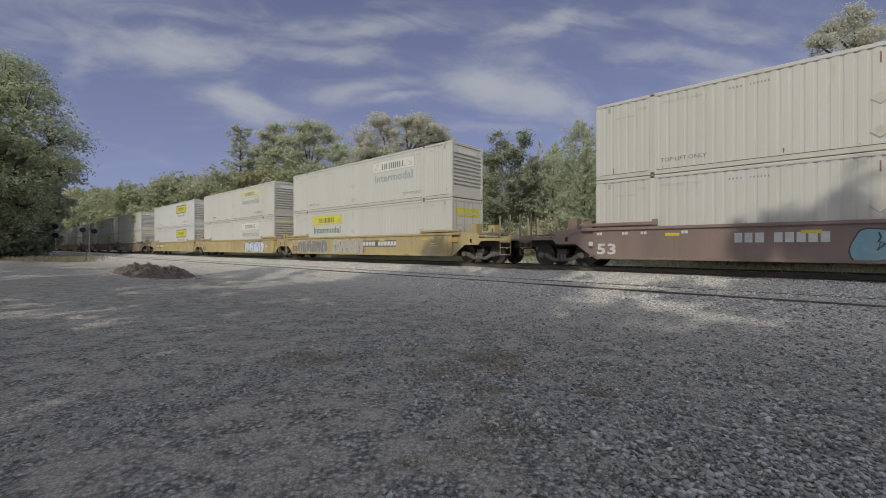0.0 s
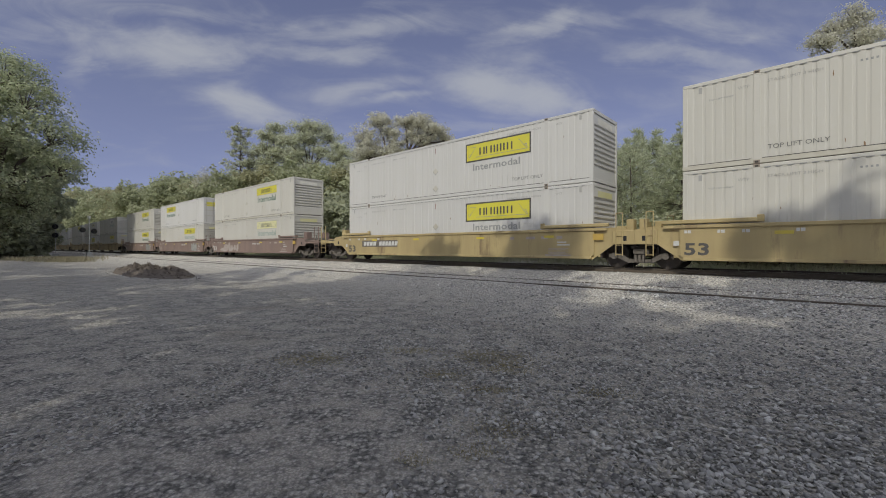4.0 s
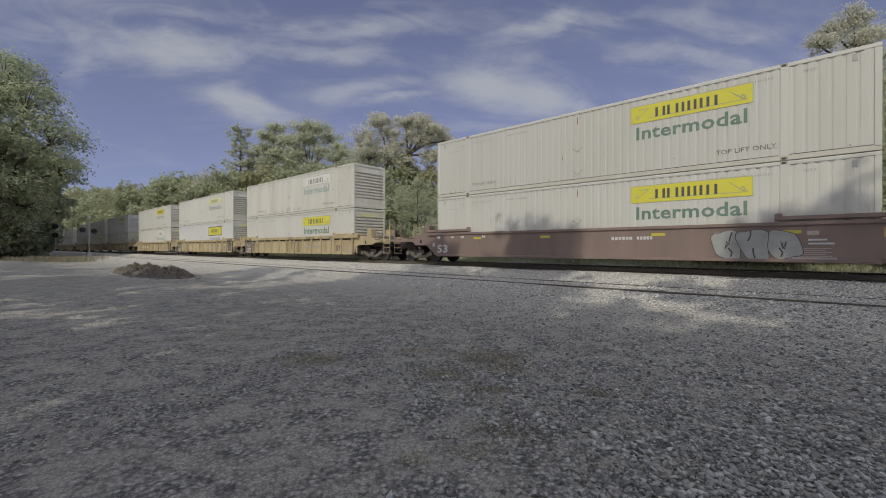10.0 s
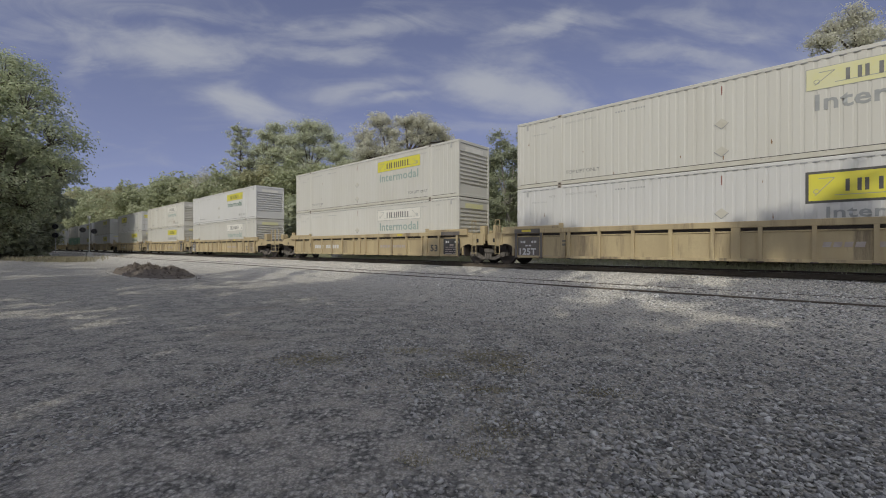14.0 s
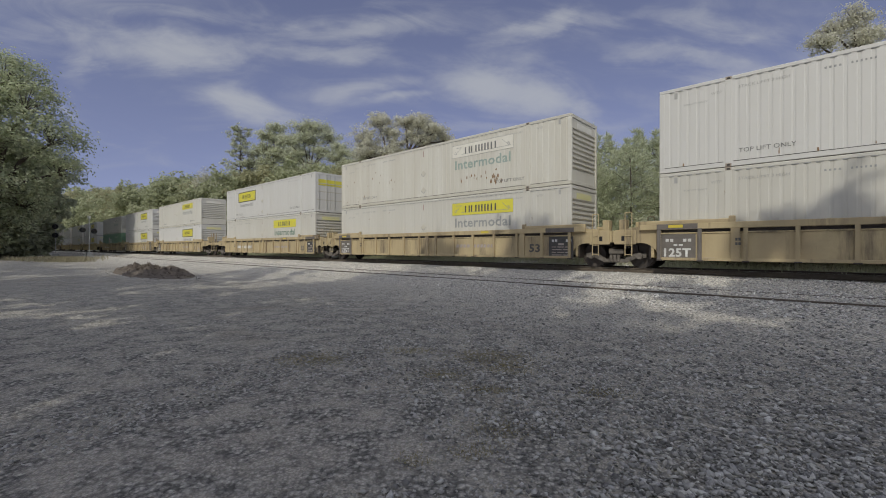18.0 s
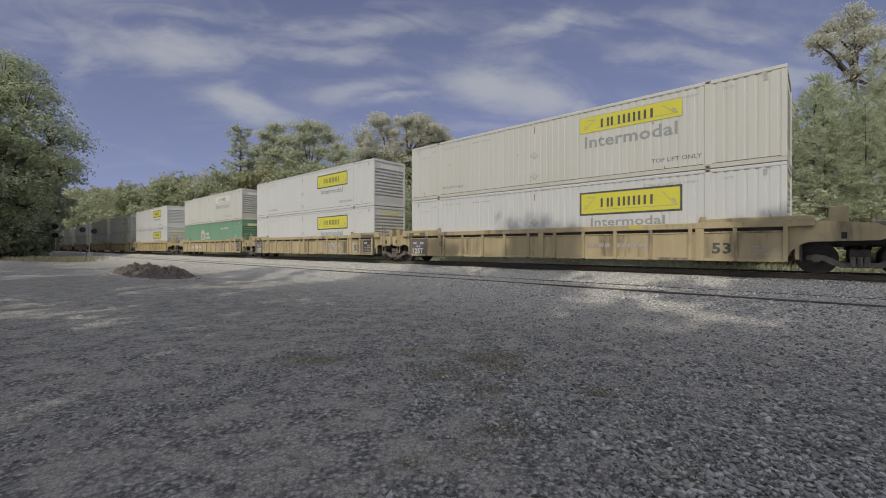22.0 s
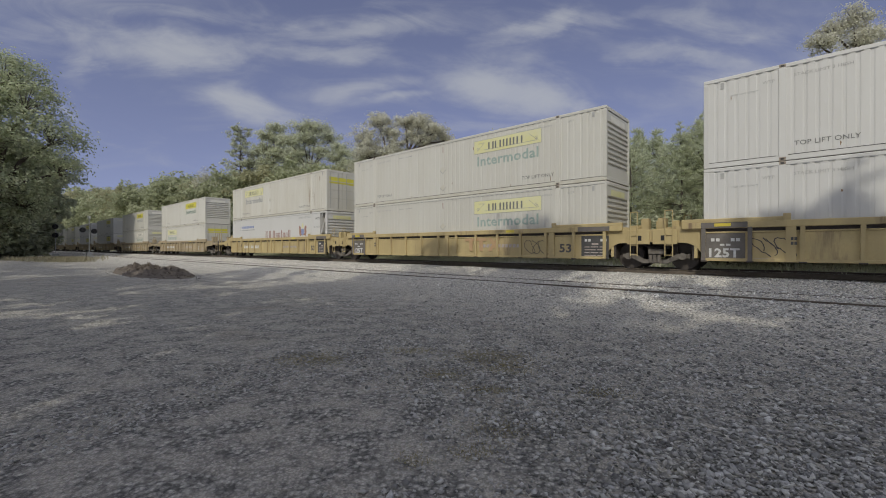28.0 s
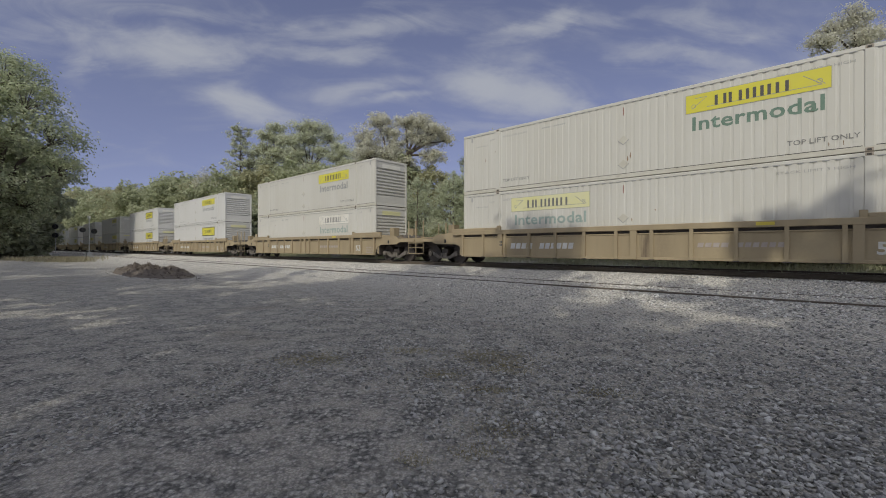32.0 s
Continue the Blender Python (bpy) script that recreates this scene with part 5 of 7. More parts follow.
# place in the train, car paint, ribbed, ends (front, back), upper and lower box: (paint, reversed, sign, word colour), spray paint
Y, B, F, W = "Y", "B", "F", "W"
CARS = (
    (17.73, "brown_car", 0, "joint", "end", ("cream", 0, 0, ""), ("cream", 0, 0, ""), (("blue", -0.9, 3.2),)),
    (-5.84, "yellow_car", 0, "end", "joint", ("cream", 0, W, "pale_green_ink"), ("cream", 1, Y, "green_ink"), (("bubble", -7.2, 3.9), ("soft", -2.55, 3.3))),
    (-25.13, "yellow_car", 0, "joint", "joint", ("cream", 0, F, "pale_green_ink"), ("cream", 0, W, "pale_green_ink"), (("logo", 0.6, 2.0), ("pale", 2.65, 3.7), ("scribble", -4.6, 1.0))),
    (-44.39, "yellow_car", 0, "joint", "end", ("white", 0, B, "grey_ink"), ("white", 0, B, "grey_ink"), ()),
    (-67.81, "brown_car", 0, "end", "joint", ("cream", 0, Y, "green_ink"), ("cream", 0, F, "pale_green_ink"), (("ghost", -6.2, 4.1),)),
    (-87.24, "brown_car", 0, "joint", "joint", ("white", 1, Y, "green_ink"), ("cream", 0, Y, "pale_green_ink"), (("silver", 4.5, 1.7), ("white_scribble", 1.0, 1.3))),
    (-106.67, "brown_car", 0, "joint", "end", ("cream", 0, Y, "green_ink"), ("cream", 0, Y, "green_ink"), (("silver", 4.3, 2.1),)),
    (-130.15, "tan_car", 1, "end", "joint", ("worn", 0, W, "pale_green_ink"), ("cream", 0, Y, "green_ink"), ()),
    (-149.50, "tan_car", 1, "joint", "joint", ("cream", 0, F, "grey_ink"), ("white", 0, B, "grey_ink"), ()),
    (-169.06, "tan_car", 1, "joint", "end", ("cream", 0, Y, "pale_green_ink"), ("cream", 0, W, "pale_green_ink"), ()),
    (-192.22, "tan_car", 1, "end", "joint", ("white", 0, Y, "green_ink"), ("cream", 0, W, "pale_green_ink"), ()),
    (-211.65, "tan_car", 1, "joint", "joint", ("worn", 0, W, "pale_green_ink"), ("cream", 0, Y, "grey_ink"), ()),
    (-231.07, "tan_car", 1, "joint", "end", ("white", 1, B, "grey_ink"), ("cream", 0, Y, "green_ink"), ()),
    (-254.34, "tan_car", 1, "end", "joint", ("cream", 0, Y, "grey_ink"), ("white", 0, B, "grey_ink"), ()),
    (-273.84, "tan_car", 1, "joint", "joint", ("white", 0, B, "grey_ink"), ("white", 0, B, "grey_ink"), (("white_scribble", 3.2, 1.6), ("white_scribble", 5.7, 0.7))),
    (-293.19, "tan_car", 1, "joint", "end", ("cream", 0, W, "pale_green_ink"), ("green", 0, 0, ""), ()),
    (-316.36, "yellow_car", 1, "end", "joint", ("white", 0, B, "grey_ink"), ("white", 0, B, "grey_ink"), (("scribble", -6.75, 0.9), ("scribble", 2.0, 3.6))),
    (-335.72, "yellow_car", 1, "joint", "joint", ("cream", 0, F, "pale_green_ink"), ("cream", 0, F, "pale_green_ink"), (("logo", 1.2, 2.0), ("scribble", 4.6, 1.0))),
    (-355.10, "yellow_car", 1, "joint", "end", ("worn", 1, F, "grey_ink"), ("reefer", 0, 0, ""), ()),
    (-378.62, "umber_car", 1, "end", "end", ("cream", 0, Y, "green_ink"), ("cream", 1, F, "pale_green_ink"), ()),
    (-401.71, "umber_car", 1, "end", "end", ("cream", 0, Y, "grey_ink"), ("cream", 0, W, "pale_green_ink"), ()),
    (-425.14, "umber_car", 1, "end", "end", ("white", 0, Y, "grey_ink"), ("white", 0, B, "grey_ink"), ()),
    (-448.50, "umber_car", 1, "end", "end", ("white", 0, B, "grey_ink"), ("white", 0, B, "grey_ink"), ()),
    (-471.90, "tan_car", 1, "end", "end", ("cream", 0, Y, "grey_ink"), ("cream", 0, Y, "green_ink"), ()),
    (-495.30, "tan_car", 1, "end", "end", ("cream", 0, W, "grey_ink"), ("cream", 0, Y, "green_ink"), ()),
    (-518.70, "tan_car", 1, "end", "end", ("cream", 0, Y, "grey_ink"), ("white", 0, B, "grey_ink"), ()),
    (-542.10, "tan_car", 1, "end", "end", ("white", 0, B, "grey_ink"), ("cream", 0, Y, "green_ink"), ()),
    (-565.50, "tan_car", 1, "end", "end", ("cream", 0, Y, "grey_ink"), ("cream", 0, Y, "green_ink"), ()),
    (-588.90, "tan_car", 1, "end", "end", ("cream", 0, Y, "grey_ink"), ("cream", 0, W, "green_ink"), ()),
    (-612.30, "tan_car", 1, "end", "end", ("white", 0, B, "grey_ink"), ("cream", 0, Y, "green_ink"), ()),
)
SIGN_WORDS = {"Y": "with a yellow sign", "F": "with a faded yellow sign", "W": "with a bleached white sign", "B": "with a dark-bordered yellow sign", 0: "with plain lettering"}


def build_train():
    for i, (ur, paint, ribbed, front, back, upper, lower, marks) in enumerate(CARS):
        uc = ur - HALF
        well_car(i, uc, paint, ribbed, front, back, marks)
        for (p, rev, sign, ink), z, where in ((upper, 0.35 + TALL + 0.008, "stacked on another"), (lower, 0.35, "in a well car")):
            c = container(p, rev, sign, f"{CONTAINER_WORDS[p]} container {SIGN_WORDS[sign]}, {where}", ink or "green_ink", i > 22)
            MOVERS.append((c, uc, z))
            y = FACE + 0.009 if p != "reefer" else FACE + 0.005
            up = z > 2
            if i < 23 and p != "reefer":
                rust(c, rust_for(i, up), y - 0.0015, M["rust"])
            if not rev:
                part("end_label", shared(("end_label", up), lambda bm: box(bm, HALF - 0.028, HALF - 0.022, -0.75, 0.75, 2.36, 2.6), M["white_sign" if up else "faded_sign"]), None, c)
            if p == "green":
                bm = bmesh.new()
                bm.faces.new([bm.verts.new((a, y, b)) for a, b in ((-2.5, 1.2), (-1.5, 1.2), (-1.5, 2.0), (-2.0, 2.3), (-2.5, 2.0))])
                part("emblem", bm, M["pale_ink"], c, "white house-shaped emblem")
                bars(-2.32, y - 0.003, 1.25, (0.2, 0.2), 0.6, 0.12, M["tag_red"], c, "emblem_stripe")
                bars(-1.2, y, 1.66, (0.3, 0.26, 0.26), 0.26, 0.09, M["pale_ink"], c, "name_block")
                bars(-1.25, y, 1.25, (0.26, 0.16, 0.2, 0.2, 0.2), 0.26, 0.08, M["pale_ink"], c, "name_block")
                lettering("53'", 6.4, y, 1.28, 0.3, M["pale_ink"], c)
                bars(3.0, y, 2.15, (0.13, 0.13, 0.13, 0.1, -0.12, 0.13, 0.13, 0.13, 0.13, 0.13, 0.13), 0.17, 0.05, M["pale_ink"], c)
                lettering("WTP", 6.1, y, 2.3, 0.12, M["pale_ink"], c)
            if p == "reefer":
                bars(-6.3, y, 2.05, (0.26,) * 9, 0.2, 0.06, M["blue_ink"], c, "name_block", slant=0.05)
                bars(-6.3, y, 1.86, (0.14,) * 18, 0.07, 0.025, M["grey_ink"], c, "name_block")
                for k, (a, hh) in enumerate(((0.0, 0.62), (0.62, 0.62), (1.3, 0.62), (1.78, 0.42), (2.22, 0.42), (2.72, 0.62), (2.98, 0.42), (3.42, 0.42), (3.86, 0.62))):
                    bars(-1.2 + a, y, 1.1, (0.1, -0.1, 0.1, -0.06) if k != 5 else (0.1,), hh, 0.0, M["red_ink"], c, "name_block", slant=0.02)
                bm = bmesh.new()
                for dx, dz, rx, rz in ((-0.38, 0.42, 0.15, 0.34), (0.38, 0.42, 0.15, 0.34), (-0.42, 0.72, 0.13, 0.12), (0.42, 0.72, 0.13, 0.12), (-0.26, 0.2, 0.2, 0.08), (0.26, 0.2, 0.2, 0.08)):
                    blob(bm, 4.85 + dx, 1.12 + dz, rx, rz, y - 0.0005 * len(bm.faces), random.Random(4), 16, 0.16)
                part("crest", bm, M["crest"], c, "brown and gold heraldic crest")
                bm = bmesh.new()
                for dx, dz, rx, rz in ((0, 0.80, 0.16, 0.11), (0, 0.93, 0.09, 0.1)):
                    blob(bm, 4.85 + dx, 1.12 + dz, rx, rz, y - 0.004 - 0.0005 * len(bm.faces), random.Random(5), 14, 0.2)
                part("crest_crown", bm, M["faded_sign"], c)
                bm = bmesh.new()
                bm.faces.new([bm.verts.new((4.85 + a, y - 0.006, b)) for a, b in ((0, 1.2), (0.2, 1.38), (0.2, 1.72), (-0.2, 1.72), (-0.2, 1.38))])
                part("crest_shield", bm, M["blue_ink"], c)
                lettering("WTP", 6.6, y, 2.3, 0.2, M["ink"], c)
                lettering("STACK LIMIT 3 HIGH", 4.3, y, 2.5, 0.13, M["grey_ink"], c, 1.7)
                lettering("TARE WEIGHT", 6.3, y, 1.75, 0.13, M["grey_ink"], c, 1.0)


build_train()


def motions():
    times = [2.0 * k for k in range(17)]
    for ob, u, z in MOVERS:
        walk(ob, [(t, on_track(u + travelled(t), MAIN_L, MAIN_Z + z)) for t in times])
    for w, x, u in WHEELS:
        rows, last = [(0.0, pose(x, 0, 0.46))], 0
        t, turned = 1 / 30, 0.0
        while t < 31.99:
            s = u + travelled(t)
            if -40 < s < 13:
                turned += math.degrees((travelled(t) - travelled(t - 1 / 30)) / 0.46)
                rows.append((t, pose(x, 0, 0.46, 0, turned, 0)))
            t += 1 / 30
        rows.append((32.0, pose(x, 0, 0.46, 0, turned, 0)))
        walk(w, rows)


# ---- trees ----
def quads(name, centres, ux, uy, mat):
    """Small bent leaf faces: two triangles each, folded along the middle."""
    n = len(centres)
    fold = np.cross(ux, uy)
    fold /= np.linalg.norm(fold, axis=1, keepdims=True) + 1e-9
    size = np.linalg.norm(ux, axis=1, keepdims=True)
    v = np.stack([centres - ux, centres - uy + fold * size * 0.25, centres + ux, centres + uy + fold * size * 0.25], 1).reshape(-1, 3)
    i = np.arange(n, dtype=np.int32)[:, None] * 4
    return raw_mesh(name, v, np.concatenate([i + [0, 1, 2], i + [0, 2, 3]], 0), mat)


def spikes(name, centres, along, side, mat):
    """Needle tufts: one narrow triangle each."""
    v = np.stack([centres - along * 0.6 - side, centres - along * 0.6 + side, centres + along], 1).reshape(-1, 3)
    return raw_mesh(name, v, np.arange(len(v), dtype=np.int32).reshape(-1, 3), mat)


def rand_dirs(rng, n):
    d = rng.normal(size=(n, 3))
    return d / np.linalg.norm(d, axis=1, keepdims=True)


def facing(rng, normal):
    """Two sides of a leaf that faces along normal, as leaves turn to the light."""
    ux = np.cross(normal, rand_dirs(rng, len(normal)))
    ux /= np.linalg.norm(ux, axis=1, keepdims=True) + 1e-9
    uy = np.cross(normal, ux)
    uy /= np.linalg.norm(uy, axis=1, keepdims=True) + 1e-9
    return ux, uy


def leaf_cloud(rng, blobs, n, size, mat, shell=0.5, fine=False, flat=0.75):
    """Leaves spread through many small clumps, denser near their surface."""
    vol = np.array([b[3] ** 2 for b in blobs])
    pick = rng.choice(len(blobs), n, p=vol / vol.sum())
    b = np.array(blobs)[pick]
    d = rand_dirs(rng, n)
    r = b[:, 3:4] * (shell + (1 - shell) * rng.random((n, 1))) * (0.75 + 0.6 * rng.random((n, 1)) ** 2)
    c = b[:, :3] + d * r * np.array([1, 1, flat])
    ux, uy = facing(rng, d + np.array([0, 0, 0.6]) + 0.8 * rand_dirs(rng, n))
    k = size * (0.6 + 0.8 * rng.random((n, 1)))
    if fine:
        return quads("crown", c, ux * k, uy * k * 0.6, mat)
    return spikes("crown", c, ux * k * 1.1, uy * k * 0.75, mat)


def limb(bm, pts, radii, n=7):
    rings = []
    for i, p in enumerate(pts):
        d = Vector(pts[min(i + 1, len(pts) - 1)]) - Vector(pts[max(i - 1, 0)])
        q = d.to_track_quat("Z", "Y")
        rings.append([bm.verts.new(Vector(p) + q @ Vector((radii[i] * math.cos(6.2832 * k / n), radii[i] * math.sin(6.2832 * k / n), 0))) for k in range(n)])
    for a, b in zip(rings, rings[1:]):
        for k in range(n):
            bm.faces.new((a[k], a[(k + 1) % n], b[(k + 1) % n], b[k]))
    bm.faces.new(rings[-1])


def broad_tree(seed, height, spread, leaves, size, mat, bare=0.25, clump=0.16, fine=False):
    """Meshes of a broadleaf tree: a forked trunk, limbs, and a crown of clumps."""
    rng = np.random.default_rng(seed)
    bm = bmesh.new()
    r0 = height * 0.017
    blobs = []
    top = Vector((rng.normal() * 0.5, rng.normal() * 0.5, height * 0.86))
    trunk = [Vector((0, 0, -0.3)), Vector((rng.normal() * 0.1, rng.normal() * 0.1, height * 0.2)), Vector((top.x * 0.4, top.y * 0.4, height * 0.5)), top]
    limb(bm, trunk, [r0 * 1.25, r0, r0 * 0.7, r0 * 0.15])
    n = 26
    for i in range(n):
        h = bare + (0.9 - bare) * (i + 0.5) / n
        base = trunk[1].lerp(trunk[3], max(0, (h - 0.2) / 0.7))
        a = i * 2.4 + rng.random()
        reach = spread * (0.55 + 0.5 * rng.random()) * math.sin(math.pi * min(1, 0.25 + 0.75 * (h - bare) / (1 - bare))) ** 0.7
        tip = base + Vector((math.cos(a) * reach, math.sin(a) * reach, height * (0.06 + 0.12 * rng.random())))
        mid = base.lerp(tip, 0.5) + Vector((0, 0, height * 0.02))
        limb(bm, [base, mid, tip], [r0 * 0.45 * (1.1 - h), r0 * 0.3 * (1.1 - h), 0.02], 5)
        for f in (0.45, 0.65, 0.82, 0.95, 1.05):
            q = base.lerp(tip, f)
            k = height * clump * (0.35 + 0.65 * rng.random())
            blobs.append((q.x + rng.normal() * k * 0.5, q.y + rng.normal() * k * 0.5, q.z + rng.normal() * k * 0.35, k * 0.62))
    for j in range(3):
        blobs.append((top.x + rng.normal() * 0.6, top.y + rng.normal() * 0.6, top.z + rng.random() * height * 0.06, height * clump * 0.6))
    return finish(bm, "trunk", M["bark"]), leaf_cloud(rng, blobs, leaves, size, mat, fine=fine)


def pine_tree(seed, height, spread, tufts, needles, mat, needle=0.17, tip=0.75):
    """A bushy young pine: rising branches in loose whorls, each twig end a brush of needles; a few leading shoots on top."""
    rng = np.random.default_rng(seed)
    bm = bmesh.new()
    r0 = height * 0.008
    limb(bm, [Vector((0, 0, -0.3)), Vector((rng.normal() * 0.1, rng.normal() * 0.1, height * 0.5)), Vector((0, 0, height * 0.97))], [r0 * 1.2, r0 * 0.7, 0.02])
    leaders = [(rng.normal() * spread * 0.22, rng.normal() * spread * 0.22, height * rng.uniform(0.86, 1.0)) for k in range(3)] + [(0, 0, height)]
    twigs, axes = [], []
    n = 150
    for i in range(n):
        f = (i + rng.random()) / n
        z = height * (0.02 + 0.9 * f)
        reach0 = spread * (1 - f ** 1.5) ** tip * (0.72 + 0.28 * min(1, f * 4))
        a = rng.random() * 6.2832
        reach = (0.45 + 0.65 * rng.random()) * reach0 + 0.1
        end = np.array([math.cos(a) * reach, math.sin(a) * reach, z + reach * (0.15 + 0.35 * f + 0.12 * rng.normal())])
        base = np.array([0, 0, z])
        if i % 4 == 0:
            limb(bm, [Vector(base), Vector(end)], [r0 * 0.22, 0.012], 4)
        m = max(2, int(tufts / n * (0.4 + 1.2 * reach / spread)))
        t = 0.4 + 0.65 * rng.random((m, 1)) ** 0.6
        c = base + (end - base) * t + rng.normal(size=(m, 3)) * (0.09 + 0.11 * reach)
        ax = (c - base) * np.array([0.5, 0.5, 0]) / (reach + 0.1) + np.array([0, 0, 0.75]) + 0.3 * rng.normal(size=(m, 3))
        twigs.append(c)
        axes.append(ax)
    for x, y, top in leaders:
        m = 16
        t = rng.random((m, 1))
        twigs.append(np.array([x, y, top - 1.3]) + t * np.array([0, 0, 1.3]) + rng.normal(size=(m, 3)) * np.array([0.16, 0.16, 0.05]) * (1.1 - t))
        axes.append(np.array([0, 0, 1.0]) + 0.35 * rng.normal(size=(m, 3)))
    c = np.repeat(np.concatenate(twigs), needles, 0)
    along = np.repeat(np.concatenate(axes), needles, 0) + 0.75 * rand_dirs(rng, len(c))
    along /= np.linalg.norm(along, axis=1, keepdims=True)
    side = np.cross(along, rand_dirs(rng, len(c)))
    side /= np.linalg.norm(side, axis=1, keepdims=True) + 1e-9
    k = needle * (0.7 + 0.7 * rng.random((len(c), 1)))
    return finish(bm, "trunk", M["bark"]), spikes("crown", c + along * k * 0.7, along * k, side * k * 0.085, mat)


def lobed_tree(seed, lobes, fork, radius, clumps, leaves, size, mat, clump=0.55, fill=0.55, bark="bark", flat=0.7, lift=0.4):
    """A tree whose crown stands in separate lobes (x, y, z, across, up): a trunk to the fork, a limb to each lobe,
    and in each lobe branchlets that end in clumps of leaves."""
    rng = np.random.default_rng(seed)
    bm = bmesh.new()
    fork = Vector(fork)
    limb(bm, [Vector((0, 0, -0.4)), Vector((fork.x * 0.25 + rng.normal() * 0.1, fork.y * 0.3, fork.z * 0.5)), fork], [radius * 1.3, radius, radius * 0.75], 8)
    weight = np.array([l[3] ** 2 for l in lobes])
    weight = weight / weight.sum()
    cs, out = [], []
    for (x, y, z, across, up), w in zip(lobes, weight):
        heart = Vector((x, y, z - up * 0.35))
        bow = fork.lerp(heart, 0.55) + Vector((rng.normal() * 0.2, rng.normal() * 0.2, 0.12 * (heart - fork).length))
        limb(bm, [fork, bow, heart], [radius * 0.62, radius * 0.42, radius * 0.2], 6)
        for k in range(max(3, round(clumps * w))):
            d = rng.normal(size=3)
            d /= np.linalg.norm(d)
            d[2] = abs(d[2]) if rng.random() < lift else d[2]
            q = np.array([x, y, z]) + d * np.array([across, across, up]) * (fill + (1.05 - fill) * rng.random() ** 0.7)
            if k % 2 == 0:
                limb(bm, [heart, heart.lerp(Vector(q), 0.5) + Vector((0, 0, 0.08)), Vector(q)], [radius * 0.11, radius * 0.07, 0.012], 4)
            m = max(3, int(leaves * w / max(3, round(clumps * w))))
            r = clump * (0.6 + 0.7 * rng.random())
            cs.append(q + rng.normal(size=(m, 3)) * np.array([r, r, r * flat]) * 0.55)
            out.append(np.repeat(d[None], m, 0))
    c, o = np.concatenate(cs), np.concatenate(out)
    ux, uy = facing(rng, o * 0.8 + np.array([0, 0, 0.5]) + 0.8 * rand_dirs(rng, len(c)))
    k = size * (0.6 + 0.8 * rng.random((len(c), 1)))
    return finish(bm, "trunk", M[bark]), spikes("crown", c, ux * k, uy * k * 0.7, mat)


def layered_pine(seed, height, spread, leaves, size, mat, bare=0.42, point=0.6):
    """Meshes of an old pine: a bare bole and flat tiers of foliage with gaps between."""
    rng = np.random.default_rng(seed)
    bm = bmesh.new()
    r0 = height * 0.011
    lean = rng.normal(size=2) * 0.25
    limb(bm, [Vector((0, 0, -0.3)), Vector((lean[0], lean[1], height * 0.5)), Vector((lean[0] * 1.5, lean[1] * 1.5, height * 0.98))], [r0 * 1.2, r0 * 0.8, 0.05])
    blobs = []
    tiers = 15
    for i in range(tiers):
        f = (i + 0.4 * rng.random()) / tiers
        z = height * (bare + (1 - bare) * f)
        at = lean * (0.5 + z / height * 0.7)
        for j in range(3):
            a = i * 2.1 + j * 2.1 + rng.normal() * 0.5
            reach = spread * (0.35 + 0.75 * rng.random()) * (1 - f ** 1.6 * point) * (0.6 + 0.4 * min(1, f * 5))
            tip = Vector((at[0] + math.cos(a) * reach, at[1] + math.sin(a) * reach, z + reach * (0.2 + 0.25 * rng.random())))
            base = Vector((at[0], at[1], z))
            limb(bm, [base, tip], [r0 * 0.28, 0.02], 4)
            for g in (0.45, 0.65, 0.82, 1.0):
                q = base.lerp(tip, g)
                blobs.append((q.x + rng.normal() * 0.25, q.y + rng.normal() * 0.25, q.z + rng.normal() * 0.35, spread * (0.11 + 0.12 * rng.random())))
    for j in range(4):
        blobs.append((lean[0] * 1.5, lean[1] * 1.5, height * (0.94 + 0.02 * j), spread * 0.16))
    return finish(bm, "trunk", M["bark"]), leaf_cloud(rng, blobs, leaves, size, mat, 0.2, False, 0.6)


def plant_tree(kinds, x, y, name, label, group, scale=1.0, turn=0.0, wide=1.0):
    p = Vector((x, y, 0))
    root = thing(name, label, "tree", group, m=Matrix.Translation((x, y, ground_height(p) - 0.05)) @ pose(0, 0, 0, 0, 0, turn))
    m = Matrix.Diagonal((scale * wide, scale * wide, scale, 1))
    part("trunk", kinds[0], None, root, m=m)
    part("crown", kinds[1], None, root, m=m)
    return root


BROAD = [broad_tree(11 + i, 12, 4.2, 3600, 0.28, M["leaf"]) for i in range(3)]
WARM = [broad_tree(31 + i, 12, 4.0, 8000, 0.17, M["leaf_warm"], 0.3, 0.15) for i in range(2)]
PALE = [broad_tree(121 + i, 12, 4.4, 4300, 0.235, M["leaf_wood"], 0.2, 0.19) for i in range(3)]
BUSH = [broad_tree(101 + i, 3.2, 1.9, 1500, 0.2, M["leaf_dark"], 0.02, 0.3) for i in range(2)]
BUSH_GREEN = broad_tree(111, 3.2, 1.9, 2400, 0.165, M["leaf"], 0.02, 0.3)
BUSH_PALE = broad_tree(113, 3.2, 1.9, 4200, 0.085, M["leaf_pale"], 0.02, 0.3)
SHADE = [broad_tree(91 + i, 12, 4.2, 2700, 0.20, M["leaf"], 0.25, 0.10) for i in range(2)]
